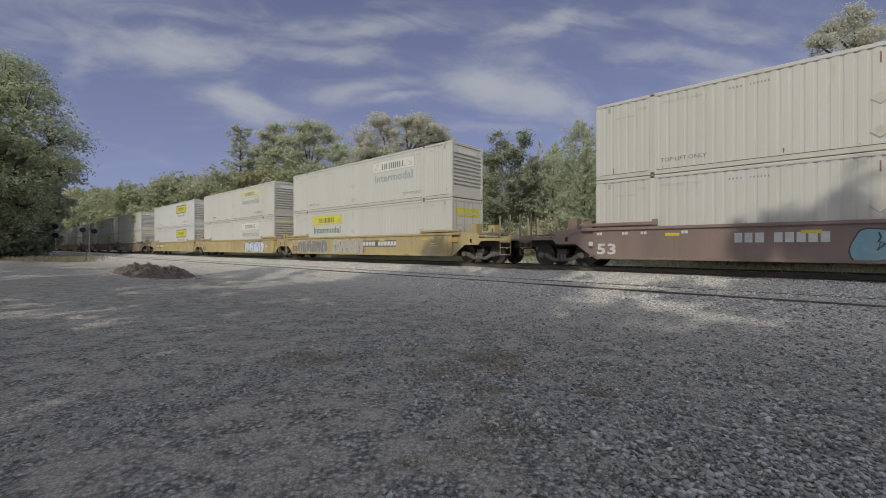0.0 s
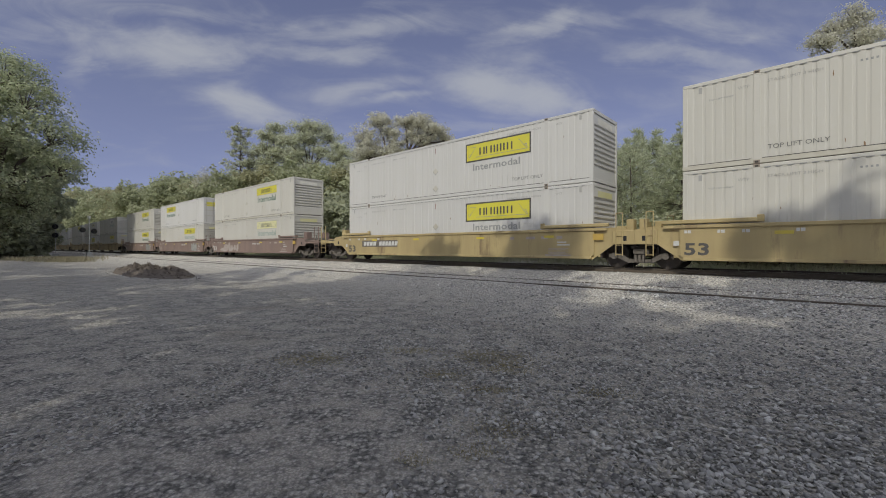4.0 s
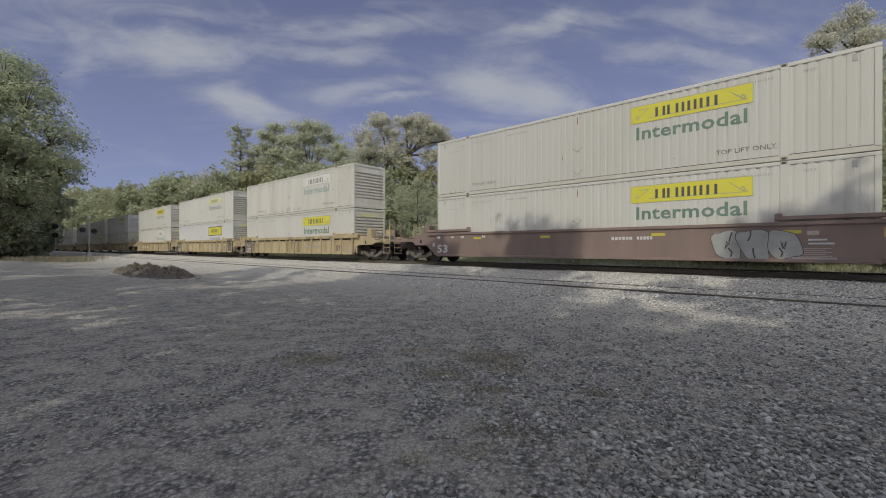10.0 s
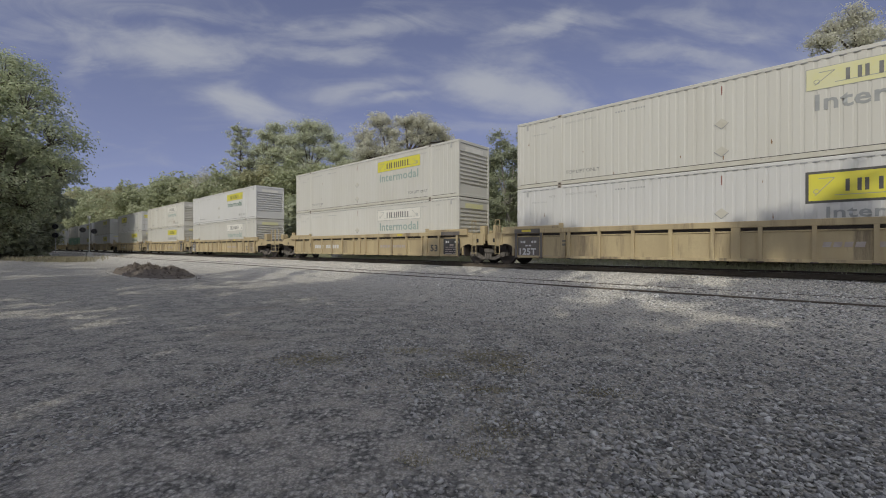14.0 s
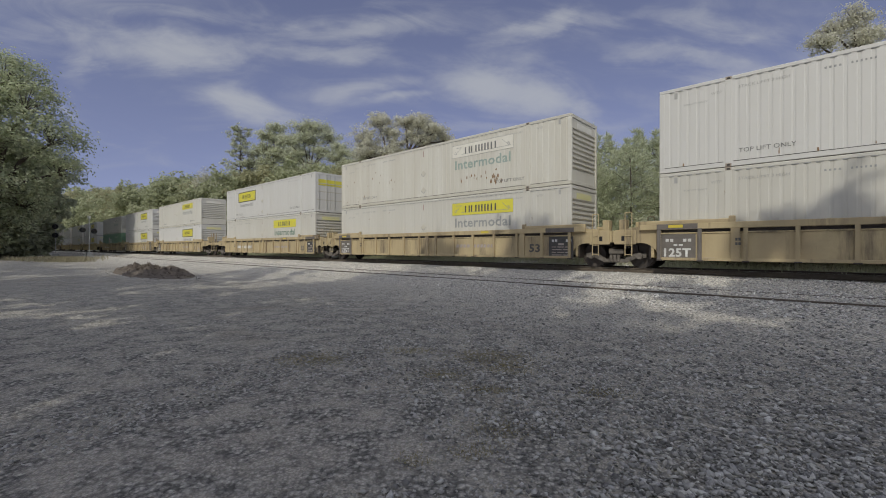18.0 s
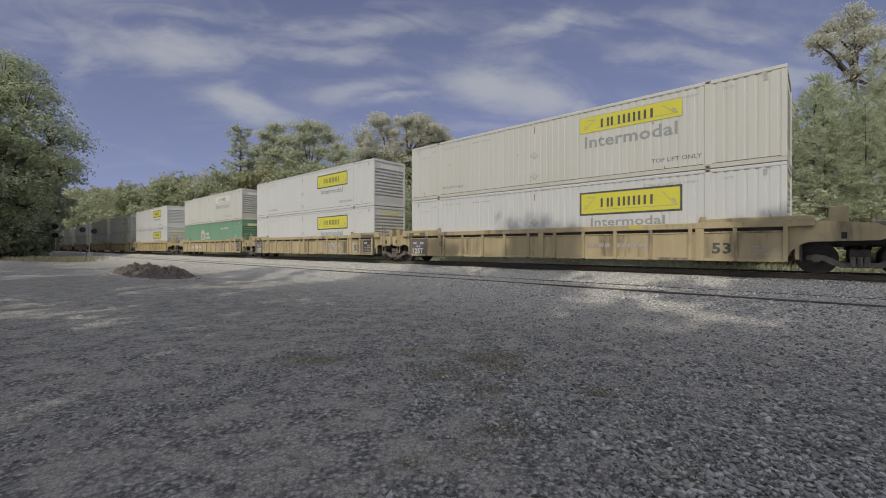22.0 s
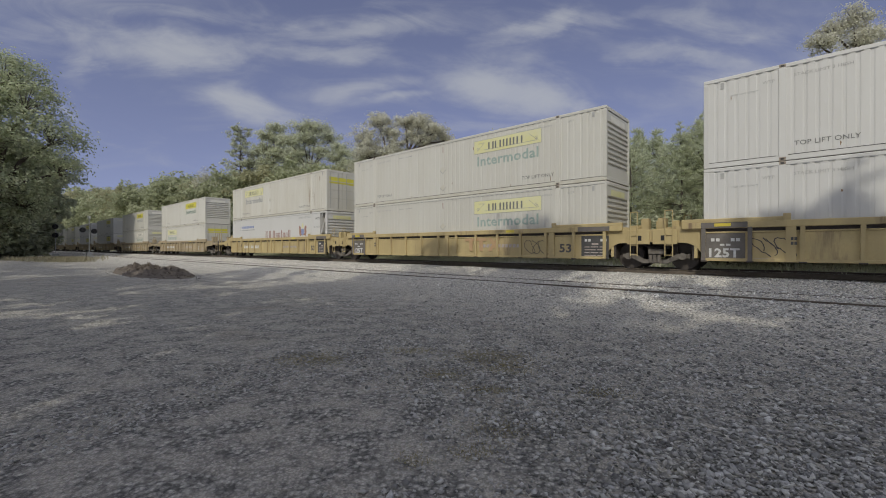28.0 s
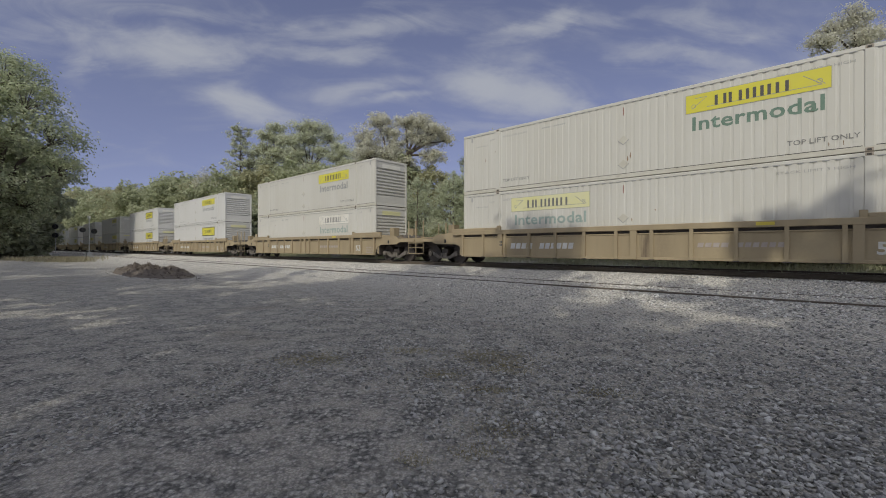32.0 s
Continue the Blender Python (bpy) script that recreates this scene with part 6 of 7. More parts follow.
# unseen crowns, shaped only for the shade they throw on the cars
SHADE_TOP = lobed_tree(97, ((0.1, 0, 29.2, 0.4, 0.9), (0.2, 0, 27.6, 1.5, 1.0), (-1.0, 0.2, 26.4, 1.5, 1.1), (1.2, 0, 26.2, 1.4, 1.1), (0, 0.3, 24.6, 2.2, 1.3), (-0.8, 0, 22.6, 2.2, 1.2), (1.0, 0, 21.4, 2.0, 1.2)), (0, 0, 19.0), 0.3, 150, 5200, 0.2, M["leaf"], 0.5, 0.1)
HIGH_SHADE = broad_tree(95, 12, 3.0, 900, 0.2, M["leaf"], 0.82, 0.08)
YOUNG = [pine_tree(71 + i, 8.6, (2.5, 2.9, 2.2)[i], 1150, 17, M["needle"], 0.16, (0.75, 0.6, 0.95)[i]) for i in range(3)]
YOUNG_BACK = [pine_tree(75 + i, 8.6, 2.8, 750, 10, M["needle"], 0.22) for i in range(2)]
# a row of dense oaks, the largest with its crown down to the ground
EDGE_OAK = lobed_tree(61, ((1.0, 0, 14.2, 2.6, 1.7), (-1.6, 0.5, 13.6, 2.8, 2.0), (3.1, -0.5, 12.0, 2.2, 1.6), (0.4, -2.4, 11.5, 3.0, 2.2), (4.3, 0.3, 9.6, 2.0, 1.5), (-3.0, -1.5, 9.6, 3.0, 2.2),
                           (2.2, -2.8, 8.6, 2.8, 2.0), (4.5, 0.5, 7.2, 1.9, 1.4), (-0.8, -3.8, 6.6, 3.0, 2.2), (2.6, -2.6, 5.2, 2.6, 1.9), (-4.0, -2.0, 5.4, 2.8, 2.2), (3.2, -0.6, 4.4, 1.8, 1.3),
                           (0.8, -3.6, 3.2, 2.8, 1.7), (1.9, -1.6, 2.4, 2.2, 1.4), (-3.0, -2.6, 2.4, 2.6, 1.6)), (0, 0, 4.0), 0.34, 1000, 70000, 0.1, M["leaf_edge"], 0.75, 0.5)
EDGE_BACK = [lobed_tree(65 + i, ((0, 0, 17.2, 2.8, 2.2), (2.2, 0.6, 14.8, 2.6, 2.0), (-2.4, -0.4, 14.6, 2.8, 2.0), (0.4, -2.2, 13.2, 2.8, 2.2), (3.0, 0.2, 11.2, 2.6, 1.9), (-3.0, 0.2, 10.8, 2.8, 2.2),
                                 (0.8, 2.4, 11.6, 2.8, 2.2), (2.4, -1.8, 8.4, 2.6, 1.8), (-2.2, -2.0, 7.6, 2.8, 2.0), (0.4, 1.8, 7.4, 2.8, 1.8)), (0, 0, 5.5), 0.34, 420, 19000, 0.19, M["leaf_edge"], 0.85, 0.4) for i in range(2)]
DARK_TREE = lobed_tree(51, ((-0.9, 0, 10.2, 0.95, 0.9), (1.0, 0.2, 10.1, 0.9, 1.0), (-1.6, 0, 8.4, 1.2, 1.0), (0.3, -0.4, 8.6, 1.2, 1.0), (2.2, 0.3, 7.6, 1.2, 0.9), (-2.0, 0.3, 6.2, 1.3, 1.1), (0.6, -0.8, 6.4, 1.5, 1.1),
                            (2.6, 0, 5.6, 1.2, 0.9), (-1.0, -0.6, 4.6, 1.5, 1.0), (1.7, -0.5, 4.2, 1.6, 1.0), (-2.2, 0.2, 3.0, 1.5, 1.0), (0.6, -0.4, 2.6, 1.6, 1.0)), (-0.3, 0, 4.2), 0.17, 330, 22000, 0.09, M["leaf_dark"], 0.42, 0.3, "pale_bark")
GREY_OAK = lobed_tree(41, ((-1.7, 0, 19.6, 2.32, 1.71), (-3.9, 0, 17, 2.56, 2.07), (-0.3, 0.5, 18, 1.95, 1.46), (-3, -0.4, 14.8, 2.68, 1.95), (0.9, 0, 16.2, 1.83, 1.46), (-0.6, 0, 14.4, 2.44, 1.71), (2.2, 0, 13.6, 2, 1.4), (-4.2, 0.6, 12.6, 2.4, 1.8)), (-0.4, 0, 14.6), 0.34, 620, 24000, 0.12, M["leaf_dry"], 0.6, 0.1)
GREY_OAK_WIDE = lobed_tree(43, ((-0.9, 0, 19.7, 1.89, 1.3), (1.2, 0.3, 19.6, 2.36, 1.53), (3.3, 0, 18.5, 2.36, 1.3), (4.9, 0, 17.2, 1.65, 0.94), (0.4, 0, 17.6, 1.77, 1.06), (2.3, 0.2, 16.9, 1.77, 0.94), (3.4, 0.5, 14.6, 2.2, 1.4), (-2.0, 0.4, 14.6, 2, 1.4)), (-0.5, 0, 14.8), 0.34, 560, 22000, 0.12, M["leaf_dry"], 0.58, 0.1)
TALL_TREE = lobed_tree(88, ((0.2, 0, 14.9, 1.15, 0.85), (-0.9, 0.2, 14.3, 0.9, 0.65), (-2.0, 0, 13.35, 0.95, 0.45), (1.5, 0.1, 14.0, 0.95, 0.7), (0.5, -0.3, 13.5, 1.0, 0.6), (2.3, 0.2, 12.6, 0.8, 0.6),
                            (-0.6, 0.1, 12.6, 0.7, 0.4), (0.2, 0, 11.5, 0.65, 0.5), (2.0, 0, 10.6, 1.1, 0.7), (-1.9, 0, 10.2, 1.0, 0.7)), (0.25, 0, 11.2), 0.2, 460, 17000, 0.07, M["leaf_dry"], 0.36, 0.15)
TWIGGY = lobed_tree(47, ((0, 0, 9.2, 1.0, 1.1), (-0.9, 0, 8.0, 1.0, 1.0), (0.9, 0.2, 7.8, 1.0, 1.0), (0, 0, 6.4, 1.2, 1.0)), (0, 0, 5.2), 0.11, 150, 5200, 0.055, M["leaf_dry"], 0.34, 0.3, "pale_bark")
TIERED_PINE = layered_pine(81, 26, 4.3, 8000, 0.13, M["needle_far"], 0.55, 0.55)
OLD = [lobed_tree(83, ((0.6, 0, 25.2, 2.18, 1.26), (-1.4, 0, 23.6, 2.18, 1.15), (1.6, 0.4, 22.6, 2.53, 1.26), (-2.2, 0.3, 21, 2.42, 1.26), (0.6, 0, 20, 2.53, 1.38), (-1, 0, 17.8, 2.64, 1.49), (1.6, 0, 16.4, 2.53, 1.38), (-2.2, 0, 14.4, 2.8, 1.6)), (0, 0, 17.0), 0.26, 560, 21000, 0.15, M["needle_far"], 0.75, 0.1),
       lobed_tree(84, ((-1.4, 0, 24.8, 3.07, 1.77), (1.8, 0, 24.9, 3.07, 1.65), (4.2, 0.3, 23, 2.71, 1.53), (-3.8, 0, 22.4, 2.83, 1.65), (0.2, -0.4, 22.2, 3.3, 1.89), (3, 0, 20, 3.07, 1.65), (-2.2, 0.3, 19.2, 3.3, 1.89), (0.6, 0, 16.6, 3.54, 1.89), (-3.6, 0.4, 15.4, 3, 1.8), (4.0, 0.4, 16.0, 3, 1.8)), (0.3, 0, 16.0), 0.3, 760, 27000, 0.15, M["needle_far"], 0.85, 0.1)]


# place along the line, across it, size, kind, turn
SHADE_ROW = ((-43.5, -11, 1.35, 1, 0), (-35.5, -13, 1.44, 1, 0), (-27.5, -13, 1.485, 1, 0), (-19.5, -12.5, 1.53, 1, 0), (-8.5, -14, 1.62, 1, 0), (-3.5, -12.5, 1.746, 1, 300),
             (5.0, -13.5, 2.134, 1, 120), (15.0, -14, 1.872, 1, 80), (16.3, -12.5, 1.94, 1, 20), (23.0, -13, 2.288, 1, 200), (24.0, -13.5, 2.236, 0, 0), (28.5, -13.5, 1.62, 1, 0),
             (34.5, -12, 1.575, 1, 0), (40.5, -13, 1.575, 1, 0), (18.5, -20, 2.2, 1, 80), (-6.5, -19, 1.976, 1, 60), (10.5, -18, 1.843, 0, 220))


def build_woods():
    rng = random.Random(5)
    # young pines behind the main track
    for row, (l, n) in enumerate(((25.6, 32), (29.0, 31), (33.5, 29))):
        for k in range(n):
            s = -21 + k * 1.9 + rng.uniform(-0.7, 0.7) + row * 0.6
            p = spot(s, l + rng.uniform(-1.0, 1.0))
            if row == 0 and -17 < s < -5:
                continue
            sc = (0.93 + 0.10 * row) * rng.uniform(0.78, 1.12) * (1.0 if s > -12 else 0.8)
            plant_tree((YOUNG[rng.randrange(3)], YOUNG_BACK[rng.randrange(2)], YOUNG_BACK[rng.randrange(2)])[row], p.x, p.y, "pine_tree", "bushy young green pine behind the track", "young pines", sc, rng.uniform(0, 360), rng.uniform(1.05, 1.35))
    # dark broadleaf trees with pale limbs beside the pines
    for x, y, sc, turn in ((5.1, 31.5, 0.87, 0), (7.8, 33, 0.72, 200), (3.1, 39, 0.86, 130)):
        plant_tree(DARK_TREE, x, y, "broadleaf_tree", "dark-leaved tree with pale limbs at the wood's edge", "dark trees", sc, turn)
    # tall thin-crowned trees
    plant_tree(GREY_OAK, -7.6, 60, "broadleaf_tree", "tall thin-crowned oak with grey-green leaves", "tall trees", 0.945, 0)
    plant_tree(GREY_OAK_WIDE, -4.6, 60, "broadleaf_tree", "tall oak with a flat spreading grey-green crown", "tall trees", 0.945, 0)
    plant_tree(TALL_TREE, 23.4, 24, "broadleaf_tree", "tall tree with thin leaves in tiers over the pines", "tall trees", 0.92, 0, 0.93)
    for x, y, sc, turn in ((17.5, 27, 0.93, 0), (19.6, 28.5, 0.97, 110), (-47.6, 84, 1.62, 40)):
        plant_tree(TWIGGY, x, y, "broadleaf_tree", "half-bare grey tree with fine twigs among the pines", "tall trees", sc, turn)
    plant_tree(TIERED_PINE, -42.8, 88, "pine_tree", "tall old pine with a narrow tiered crown", "old pines", 1.0, 40)
    for x, y, sc, k, turn in ((-34.2, 84, 1.02, 0, 0), (-26.4, 82, 1.0, 1, 0), (-19.0, 78, 0.80, 0, 150), (-40.1, 90, 0.86, 0, 220), (-34.2, 94, 0.92, 1, 90), (-13.7, 70, 0.7, 0, 60)):
        plant_tree(OLD[k], x, y, "pine_tree", "tall old pine with a high spreading crown", "old pines", sc * 0.955, turn)
    for x, y, sc, k in (((-40.5, 80, 1.22, 0), (-34.5, 79, 1.3, 3), (-27.5, 77, 1.28, 1), (-20.9, 74, 1.25, 2), (-15.4, 70, 1.2, 4), (-10.4, 66, 1.12, 0), (-6.0, 62, 1.1, 1), (-2.0, 60, 1, 3))):
        plant_tree((PALE + WARM)[k], x, y, "broadleaf_tree", "leafy tree below the old pines", "wood along the line", sc, 70 * k, 1.1)
    # the mixed wood behind the track, to the distance
    for k in range(88):
        s = -340 + k * 3.6 + rng.uniform(-1.2, 1.2)
        if s > -30:
            continue
        l = 33 + rng.uniform(-3, 5)
        tall = 0.72 if s > -75 else 1.0 if s > -90 else 1.3 + 0.0045 * (-95 - s)
        p = spot(s, l)
        plant_tree((PALE + PALE + WARM)[rng.randrange(8)], p.x, p.y, "broadleaf_tree", "leafy tree in the wood along the line", "wood along the line", rng.uniform(0.85, 1.15) * tall, rng.uniform(0, 360), 1.1)
    for k in range(22):
        s = -400 + k * 14
        p = spot(s, 46 + rng.uniform(-3, 8))
        if s < -40:
            tall = 1.5 if s > -95 else 1.45 + 0.0045 * (-95 - s)
            plant_tree(PALE[rng.randrange(3)], p.x, p.y, "broadleaf_tree", "leafy tree in the wood along the line", "wood along the line", rng.uniform(0.95, 1.15) * tall, rng.uniform(0, 360), 1.1)
    # brush between the track and the wood
    for k in range(44):
        s = -118 + k * 2.3 + rng.uniform(-0.8, 0.8)
        p = spot(s, 25 + rng.uniform(-1.5, 2.5))
        plant_tree((BUSH_GREEN, BUSH[0])[k % 4 == 0], p.x, p.y, "shrub", "pale green brush between the track and the wood", "brush along the line", rng.uniform(1.1, 1.9), rng.uniform(0, 360), 1.1)
    for k in range(26):
        s = -24 + k * 1.7 + rng.uniform(-0.6, 0.6)
        p = spot(s, 23.6 + rng.uniform(-0.9, 1.0))
        plant_tree(BUSH_PALE, p.x, p.y, "shrub", "low pale brush at the foot of the pines", "brush along the line", rng.uniform(0.45, 0.85), rng.uniform(0, 360), 1.3)
    # the near clump on the lot's edge and the trees on this side of the line
    plant_tree(EDGE_OAK, -62.2, 57.4, "broadleaf_tree", "very large dense oak beside the line", "trees at the lot's edge", 1.76, 0, 1.04)
    for s, l, sc, k, turn in ((-86, 3.6, 1.05, 0, 200), (-62.5, -8, 1.0, 1, 30), (-92, 1.0, 1.2, 1, 120), (-66, -14, 1.2, 0, 300)):
        p = spot(s, l)
        plant_tree(EDGE_BACK[k], p.x, p.y, "broadleaf_tree", "tall dense oak beside the line", "trees at the lot's edge", sc, turn)
    for k in range(34):
        p = spot(-86 - k * 4.6 + rng.uniform(-1.5, 1.5), 3.4 + rng.uniform(-1.5, 1.5))
        plant_tree(BROAD[rng.randrange(3)], p.x, p.y, "broadleaf_tree", "leafy tree on the lot's side of the line", "trees at the lot's edge", rng.uniform(1.45, 1.75), rng.uniform(0, 360), 0.85)
    for k in range(18):
        p = spot(-80 - k * 8 + rng.uniform(-2, 2), -3.5 + rng.uniform(-4, 2.0) - 0.11 * k * 3)
        plant_tree(BUSH[k % 2], p.x, p.y, "shrub", "leafy shrub under the trees at the lot's edge", "shrubs", rng.uniform(0.8, 1.5), rng.uniform(0, 360), 1.3)
    for k in range(22):
        p = spot(-72 - k * 7 + rng.uniform(-1.5, 1.5), 1.5 + rng.uniform(-1.5, 1.5))
        plant_tree(BUSH[k % 2], p.x, p.y, "shrub", "leafy shrub under the trees at the lot's edge", "shrubs", rng.uniform(1.7, 2.5), rng.uniform(0, 360), 1.1)
    for x, y, sc in ((-66.5, 57, 1.9), (-63.5, 58.5, 1.9), (-61.5, 58, 1.2), (-63.2, 60.5, 1.9), (-65.0, 63, 2.0), (-63.6, 64.5, 1.3), (-68, 62, 2.3), (-70, 60, 2.2)):
        plant_tree((BUSH[0], BUSH_GREEN)[rng.randrange(2)], x, y, "shrub", "leafy shrub under the trees at the lot's edge", "shrubs", sc, rng.uniform(0, 360), 1.15)
    # behind the camera: the trees whose shade lies on the lot
    for s, l, sc, kind, turn in SHADE_ROW:
        p = spot(s, l)
        plant_tree(SHADE[kind], p.x, p.y, "broadleaf_tree", "tall tree shading the gravel lot", "shade trees", sc, turn, 0.95)
    # added out of view as well: high crowns placed to shade the cars' sides
    for s, l, sc, wide in ((12.4, -13, 1.0, 1.0), (21.4, -13, 0.975, 1.0)):
        p = spot(s, l)
        plant_tree(SHADE_TOP, p.x, p.y, "broadleaf_tree", "unseen very tall tree, its small high crown placed to cast shade", "shade trees", sc, s * 33, wide)
    for s, l, sc in ((8.5, -13.2, 2.09),):
        p = spot(s, l)
        plant_tree(HIGH_SHADE, p.x, p.y, "broadleaf_tree", "unseen bare-trunked tree, its small high crown placed to cast shade", "shade trees", sc, s * 20, 0.85)


build_woods()


# ---- signals, soil heap, small things ----
def signal_mast(x, y, height, heads, face):
    p = Vector((x, y, 0))
    z = ground_height(p)
    root = thing("railway_signal", "railway signal with black lamp heads on a grey mast", "signal", "railway signals", m=Matrix.Translation((x, y, z)) @ pose(0, 0, 0, 0, 0, face))
    bm = bmesh.new()
    rod(bm, (0, 0, 0), (0, 0, height), 0.06, 10)
    part("mast", bm, M["galv"], root)
    bm = bmesh.new()
    box(bm, -0.3, 0.3, -0.25, 0.25, 0, 0.7, 0.03)
    part("relay_case", bm, M["galv"], root, "pale metal relay case")
    for hz, dx, dy in heads:
        h = bmesh.new()
        rod(h, (dx, dy + 0.1, hz), (dx, dy - 0.08, hz), 0.36, 24)
        box(h, dx - 0.2, dx + 0.2, dy + 0.05, dy + 0.35, hz - 0.25, hz + 0.25, 0.03)
        rod(h, (dx, dy - 0.05, hz), (dx, dy - 0.4, hz), 0.2, 16)
        head = part("signal_head", h, M["signal"], root, "round black signal head")
        lens = bmesh.new()
        rod(lens, (dx, dy - 0.405, hz), (dx, dy - 0.41, hz), 0.13, 16)
        part("lens", lens, M["signal"], head)
    return root


signal_mast(-56.6, 61, 5.0, ((4.6, 0, -0.1), (3.35, 0, -0.1)), 15)
far_signal = signal_mast(-51.7, 61, 5.8, ((3.9, -0.75, 0), (3.75, 0.6, 0)), 60)
bm = bmesh.new()
rod(bm, (0, 0, 5.6), (0, 0, 6.0), 0.2, 12)
part("mast_cap", bm, M["concrete"], far_signal, "white round cap")


def soil_heap():
    rng = np.random.default_rng(9)
    vs, fs = [], []
    nx, ny = 96, 36

    def rise(u, v):
        e = max(0.0, 1 - (u * u + v * v))
        crest = 0.95 * math.exp(-((u + 0.5) / 0.36) ** 2) + 0.78 * math.exp(-((u - 0.42) / 0.42) ** 2)
        lump = 0.75 + 0.6 * noise.noise(Vector((u * 9, v * 3, 1))) + 0.55 * noise.noise(Vector((u * 24, v * 7, 2))) + 0.3 * noise.noise(Vector((u * 52, v * 15, 2)))
        return e ** 0.6 * crest * lump - 0.04 * (e == 0)

    for i in range(nx):
        for j in range(ny):
            u, v = i / (nx - 1) * 2 - 1, j / (ny - 1) * 2 - 1
            h = rise(u, v)
            vs.append((u * 5.6, v * 1.5, h * 0.66 if h > 0 else h))
    for i in range(nx - 1):
        for j in range(ny - 1):
            a = i * ny + j
            fs.append((a, a + ny, a + ny + 1, a + 1))
    root = thing("soil_heap", "long low heap of dark wet soil and bark beside the track", "soil heap", m=Matrix.Translation((-16.9, 24.2, ground_height(Vector((-16.9, 24.2, 0))) - 0.01)) @ pose(0, 0, 0, 0, 0, TURN))
    part("heap", raw_mesh("heap", vs, fs, M["soil"]), None, root)
    base = rng.normal(size=(2200, 2)) * np.array([2.4, 0.55])
    tops = np.array([max(0.0, rise(x / 5.6, y / 1.5)) for x, y in base])
    c = np.column_stack([base, tops * 0.66 + 0.015])
    chips = quads("clods", c, rand_dirs(rng, 2200) * 0.05, rand_dirs(rng, 2200) * 0.03, M["soil"])
    tagged(part("clods", chips, None, root), kind="stuff")


soil_heap()


def scatter_stones(name, label, n, where, sizes, seed, mat):
    """Loose angular stones as one object: jittered octahedra with cut corners."""
    rng = np.random.default_rng(seed)
    base = np.array([(1, 0, 0), (0.3, 0.9, 0), (-0.75, 0.65, 0), (-0.8, -0.6, 0), (0.25, -0.95, 0), (0.15, 0.1, 0.8), (-0.3, -0.1, 0.7), (0, 0, -0.5)], float)
    tri = np.array([(0, 1, 5), (1, 2, 6), (1, 6, 5), (2, 3, 6), (3, 4, 6), (4, 5, 6), (4, 0, 5), (1, 0, 7), (2, 1, 7), (3, 2, 7), (4, 3, 7), (0, 4, 7)])
    pos = where(rng, n)
    n = len(pos)
    v = base[None] * (1 + 0.35 * rng.normal(size=(n, 8, 1)).clip(-1.5, 1.5) * 0.6) + rng.normal(size=(n, 8, 3)) * 0.12
    k = sizes[0] * (sizes[1] / sizes[0]) ** (rng.random(n) ** 1.6)
    a = rng.random(n) * 6.2832
    k *= 1 + 0.2 * np.clip(pos[:, 0] / (pos[:, 1] + 1), -1, 1)
    tilt = rng.normal(size=n) * 0.5
    ca, sa, ct, st = np.cos(a), np.sin(a), np.cos(tilt), np.sin(tilt)
    v *= np.array([1, 0.8, 0.58])
    x, z = v[..., 0] * ct[:, None] + v[..., 2] * st[:, None], -v[..., 0] * st[:, None] + v[..., 2] * ct[:, None]
    xx, yy = x * ca[:, None] - v[..., 1] * sa[:, None], x * sa[:, None] + v[..., 1] * ca[:, None]
    out = np.stack([xx, yy, z], -1) * k[:, None, None] + pos[:, None, :]
    f = (tri[None] + np.arange(n)[:, None, None] * 8).reshape(-1, 3)
    return tagged(new(name, raw_mesh(name, out.reshape(-1, 3), f, mat)), label, "gravel", kind="stuff")


def lot_places(rng, n):
    y = 2.0 + 18 * rng.random(n) ** 2.3
    x = (rng.random(n) * 2 - 1) * (1.12 * y + 0.2)
    keep = np.array([0.7 * noise.noise(Vector((a * 0.5, b * 0.5, 7))) + 0.08 + 0.9 * (a / (b + 1)) + 0.3 * rng.random() > 0 for a, b in zip(x, y)])
    x, y = x[keep], y[keep]
    z = np.array([ground_height(Vector((a, b, 0))) for a, b in zip(x, y)])
    return np.column_stack([x, y, z + 0.004])


def bed_places(rng, n):
    s = -30 + 46 * rng.random(n)
    l = 10.2 + 5.9 * rng.random(n)
    keep = (abs(abs(l - SIDE_L) - 0.75) > 0.09)
    s, l = s[keep], l[keep]
    ps = [spot(a, b) for a, b in zip(s, l)]
    return np.array([(p.x, p.y, ground_height(p) + 0.008) for p in ps])


scatter_stones("gravel", "loose grey crushed stone of the lot", 52000, lot_places, (0.011, 0.038), 3, M["stone"])
M["pale_stone"] = material("pale_ballast_stone", (0.66, 0.64, 0.61), (0.42, 0.405, 0.385), 0.85, scale=10, fine=60, amount=0.5, bump=0.2, island=0.45)
scatter_stones("ballast", "pale crushed ballast between the tracks", 18000, bed_places, (0.02, 0.05), 4, M["pale_stone"])


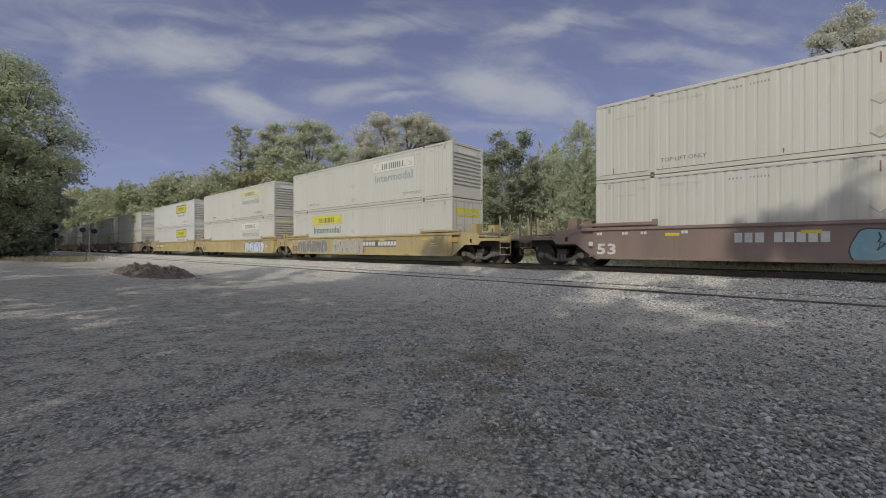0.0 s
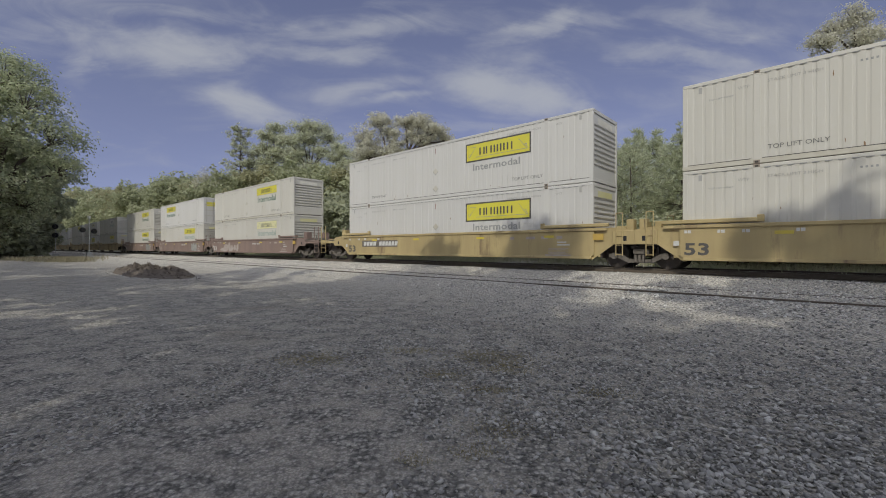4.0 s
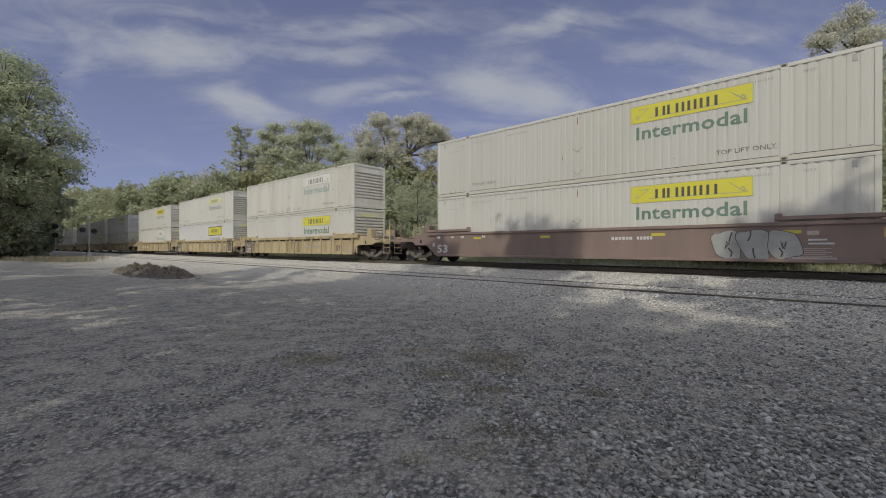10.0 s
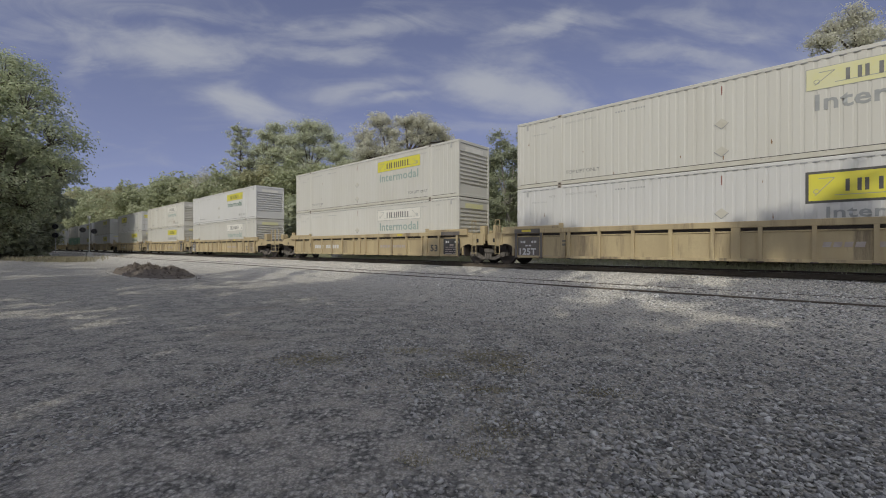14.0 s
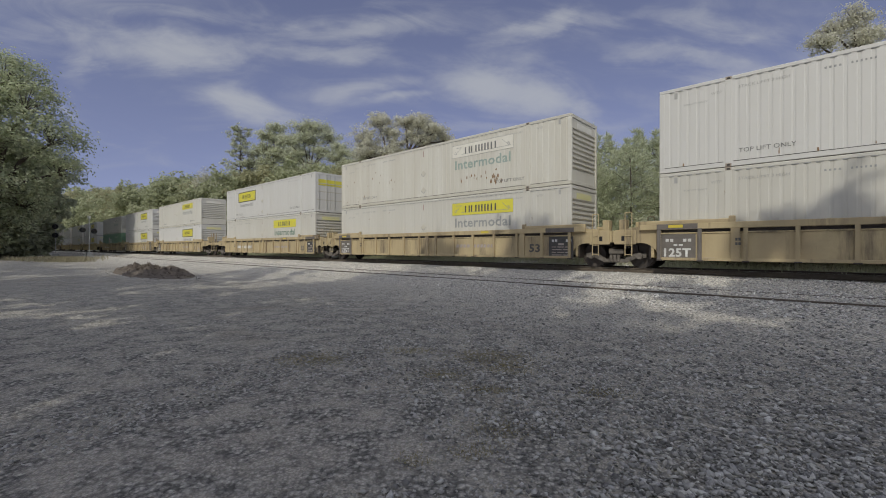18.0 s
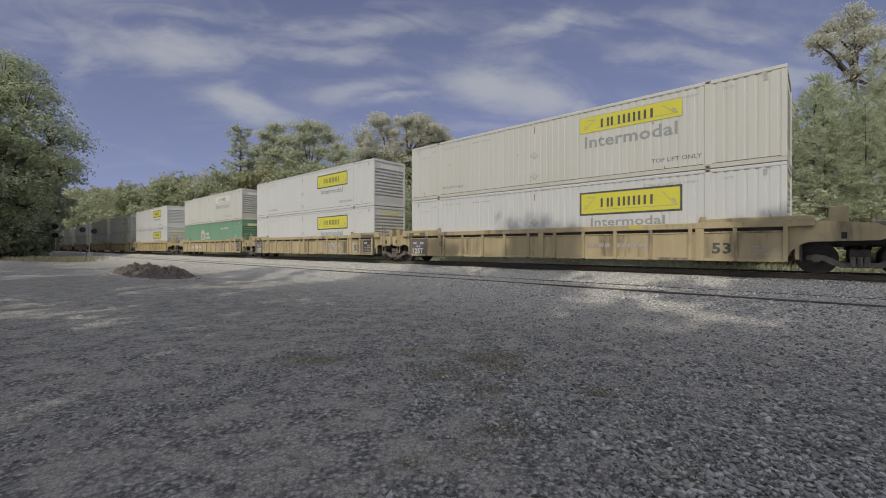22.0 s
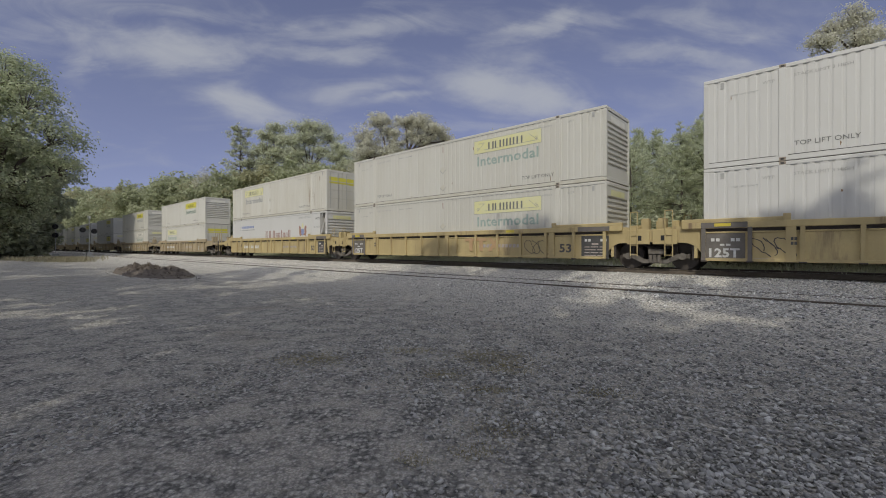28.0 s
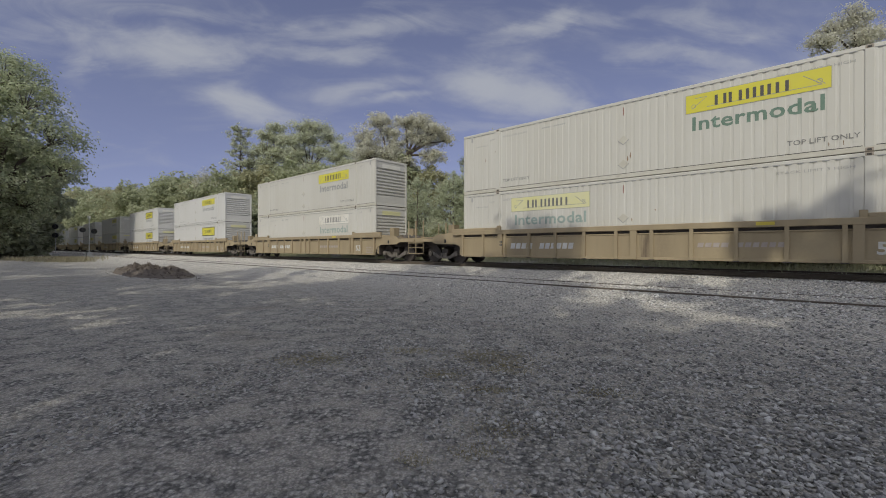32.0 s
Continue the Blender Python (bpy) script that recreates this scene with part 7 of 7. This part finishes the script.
def grass_tufts(name, label, spots, n, h, mat, seed, cat="grass", wide=0.06):
    rng = np.random.default_rng(seed)
    cs, us, ws = [], [], []
    for x, y, rx, ry in spots:
        m = int(n * rx * ry)
        px, py = x + rng.normal(size=m) * rx * 0.5, y + rng.normal(size=m) * ry * 0.5
        pz = np.array([ground_height(Vector((a, b, 0))) for a, b in zip(px, py)])
        hh = h * (0.4 + 0.8 * rng.random(m))
        up = np.column_stack([rng.normal(size=m) * 0.35, rng.normal(size=m) * 0.35, np.ones(m)]) * hh[:, None] / 2
        cs.append(np.column_stack([px, py, pz + hh / 2 - 0.01]))
        us.append(up)
        ws.append(rand_dirs(rng, m) * np.array([1, 1, 0.1]) * h * wide)
    me = quads(name, np.concatenate(cs), np.concatenate(us), np.concatenate(ws), mat)
    return tagged(new(name, me), label, cat, kind="stuff")


grass_tufts("grass", "dry brown grass growing through the gravel", ((0.63, 5.75, 0.6, 0.42), (0.8, 5.2, 0.4, 0.3), (-1.75, 5.6, 0.55, 0.35), (-0.43, 6.1, 0.4, 0.2), (0.45, 4.35, 0.4, 0.15), (0.0, 4.9, 0.3, 0.25), (1.6, 4.3, 0.3, 0.2), (0.23, 3.05, 0.22, 0.15), (-0.2, 2.95, 0.15, 0.1), (0.5, 3.4, 0.3, 0.2)), 11000, 0.026, M["grass"], 21, wide=0.16)
grass_tufts("dry_grass", "patch of tall dry grass at the lot's far edge", ((-47, 50, 5.0, 2.2), (-40, 44, 3, 1.2)), 200, 0.5, M["straw"], 22)
edge = [(*spot(s, 21.8 + 1.5 * math.sin(s))[:2], 2.4, 2.2) for s in np.arange(-60, 16, 1.6)]
grass_tufts("weeds", "green weeds and brush along the far side of the track", edge, 110, 0.26, M["weed"], 23, "weeds")
# added white block: stands for a sunlit gravel patch seen under the cars
bm = bmesh.new()
box(bm, -0.55, 0.55, -0.15, 0.15, 0, 0.75, 0.03)
block = tagged(new("marker_block", finish(bm, "marker_block", M["concrete"])), "low white block standing for sunlit gravel beyond the track", "marker")
block.matrix_basis = Matrix.Translation((-9.2, 36.0, ground_height(Vector((-9.2, 36, 0))))) @ pose(0, 0, 0, 0, 0, TURN)


motions()
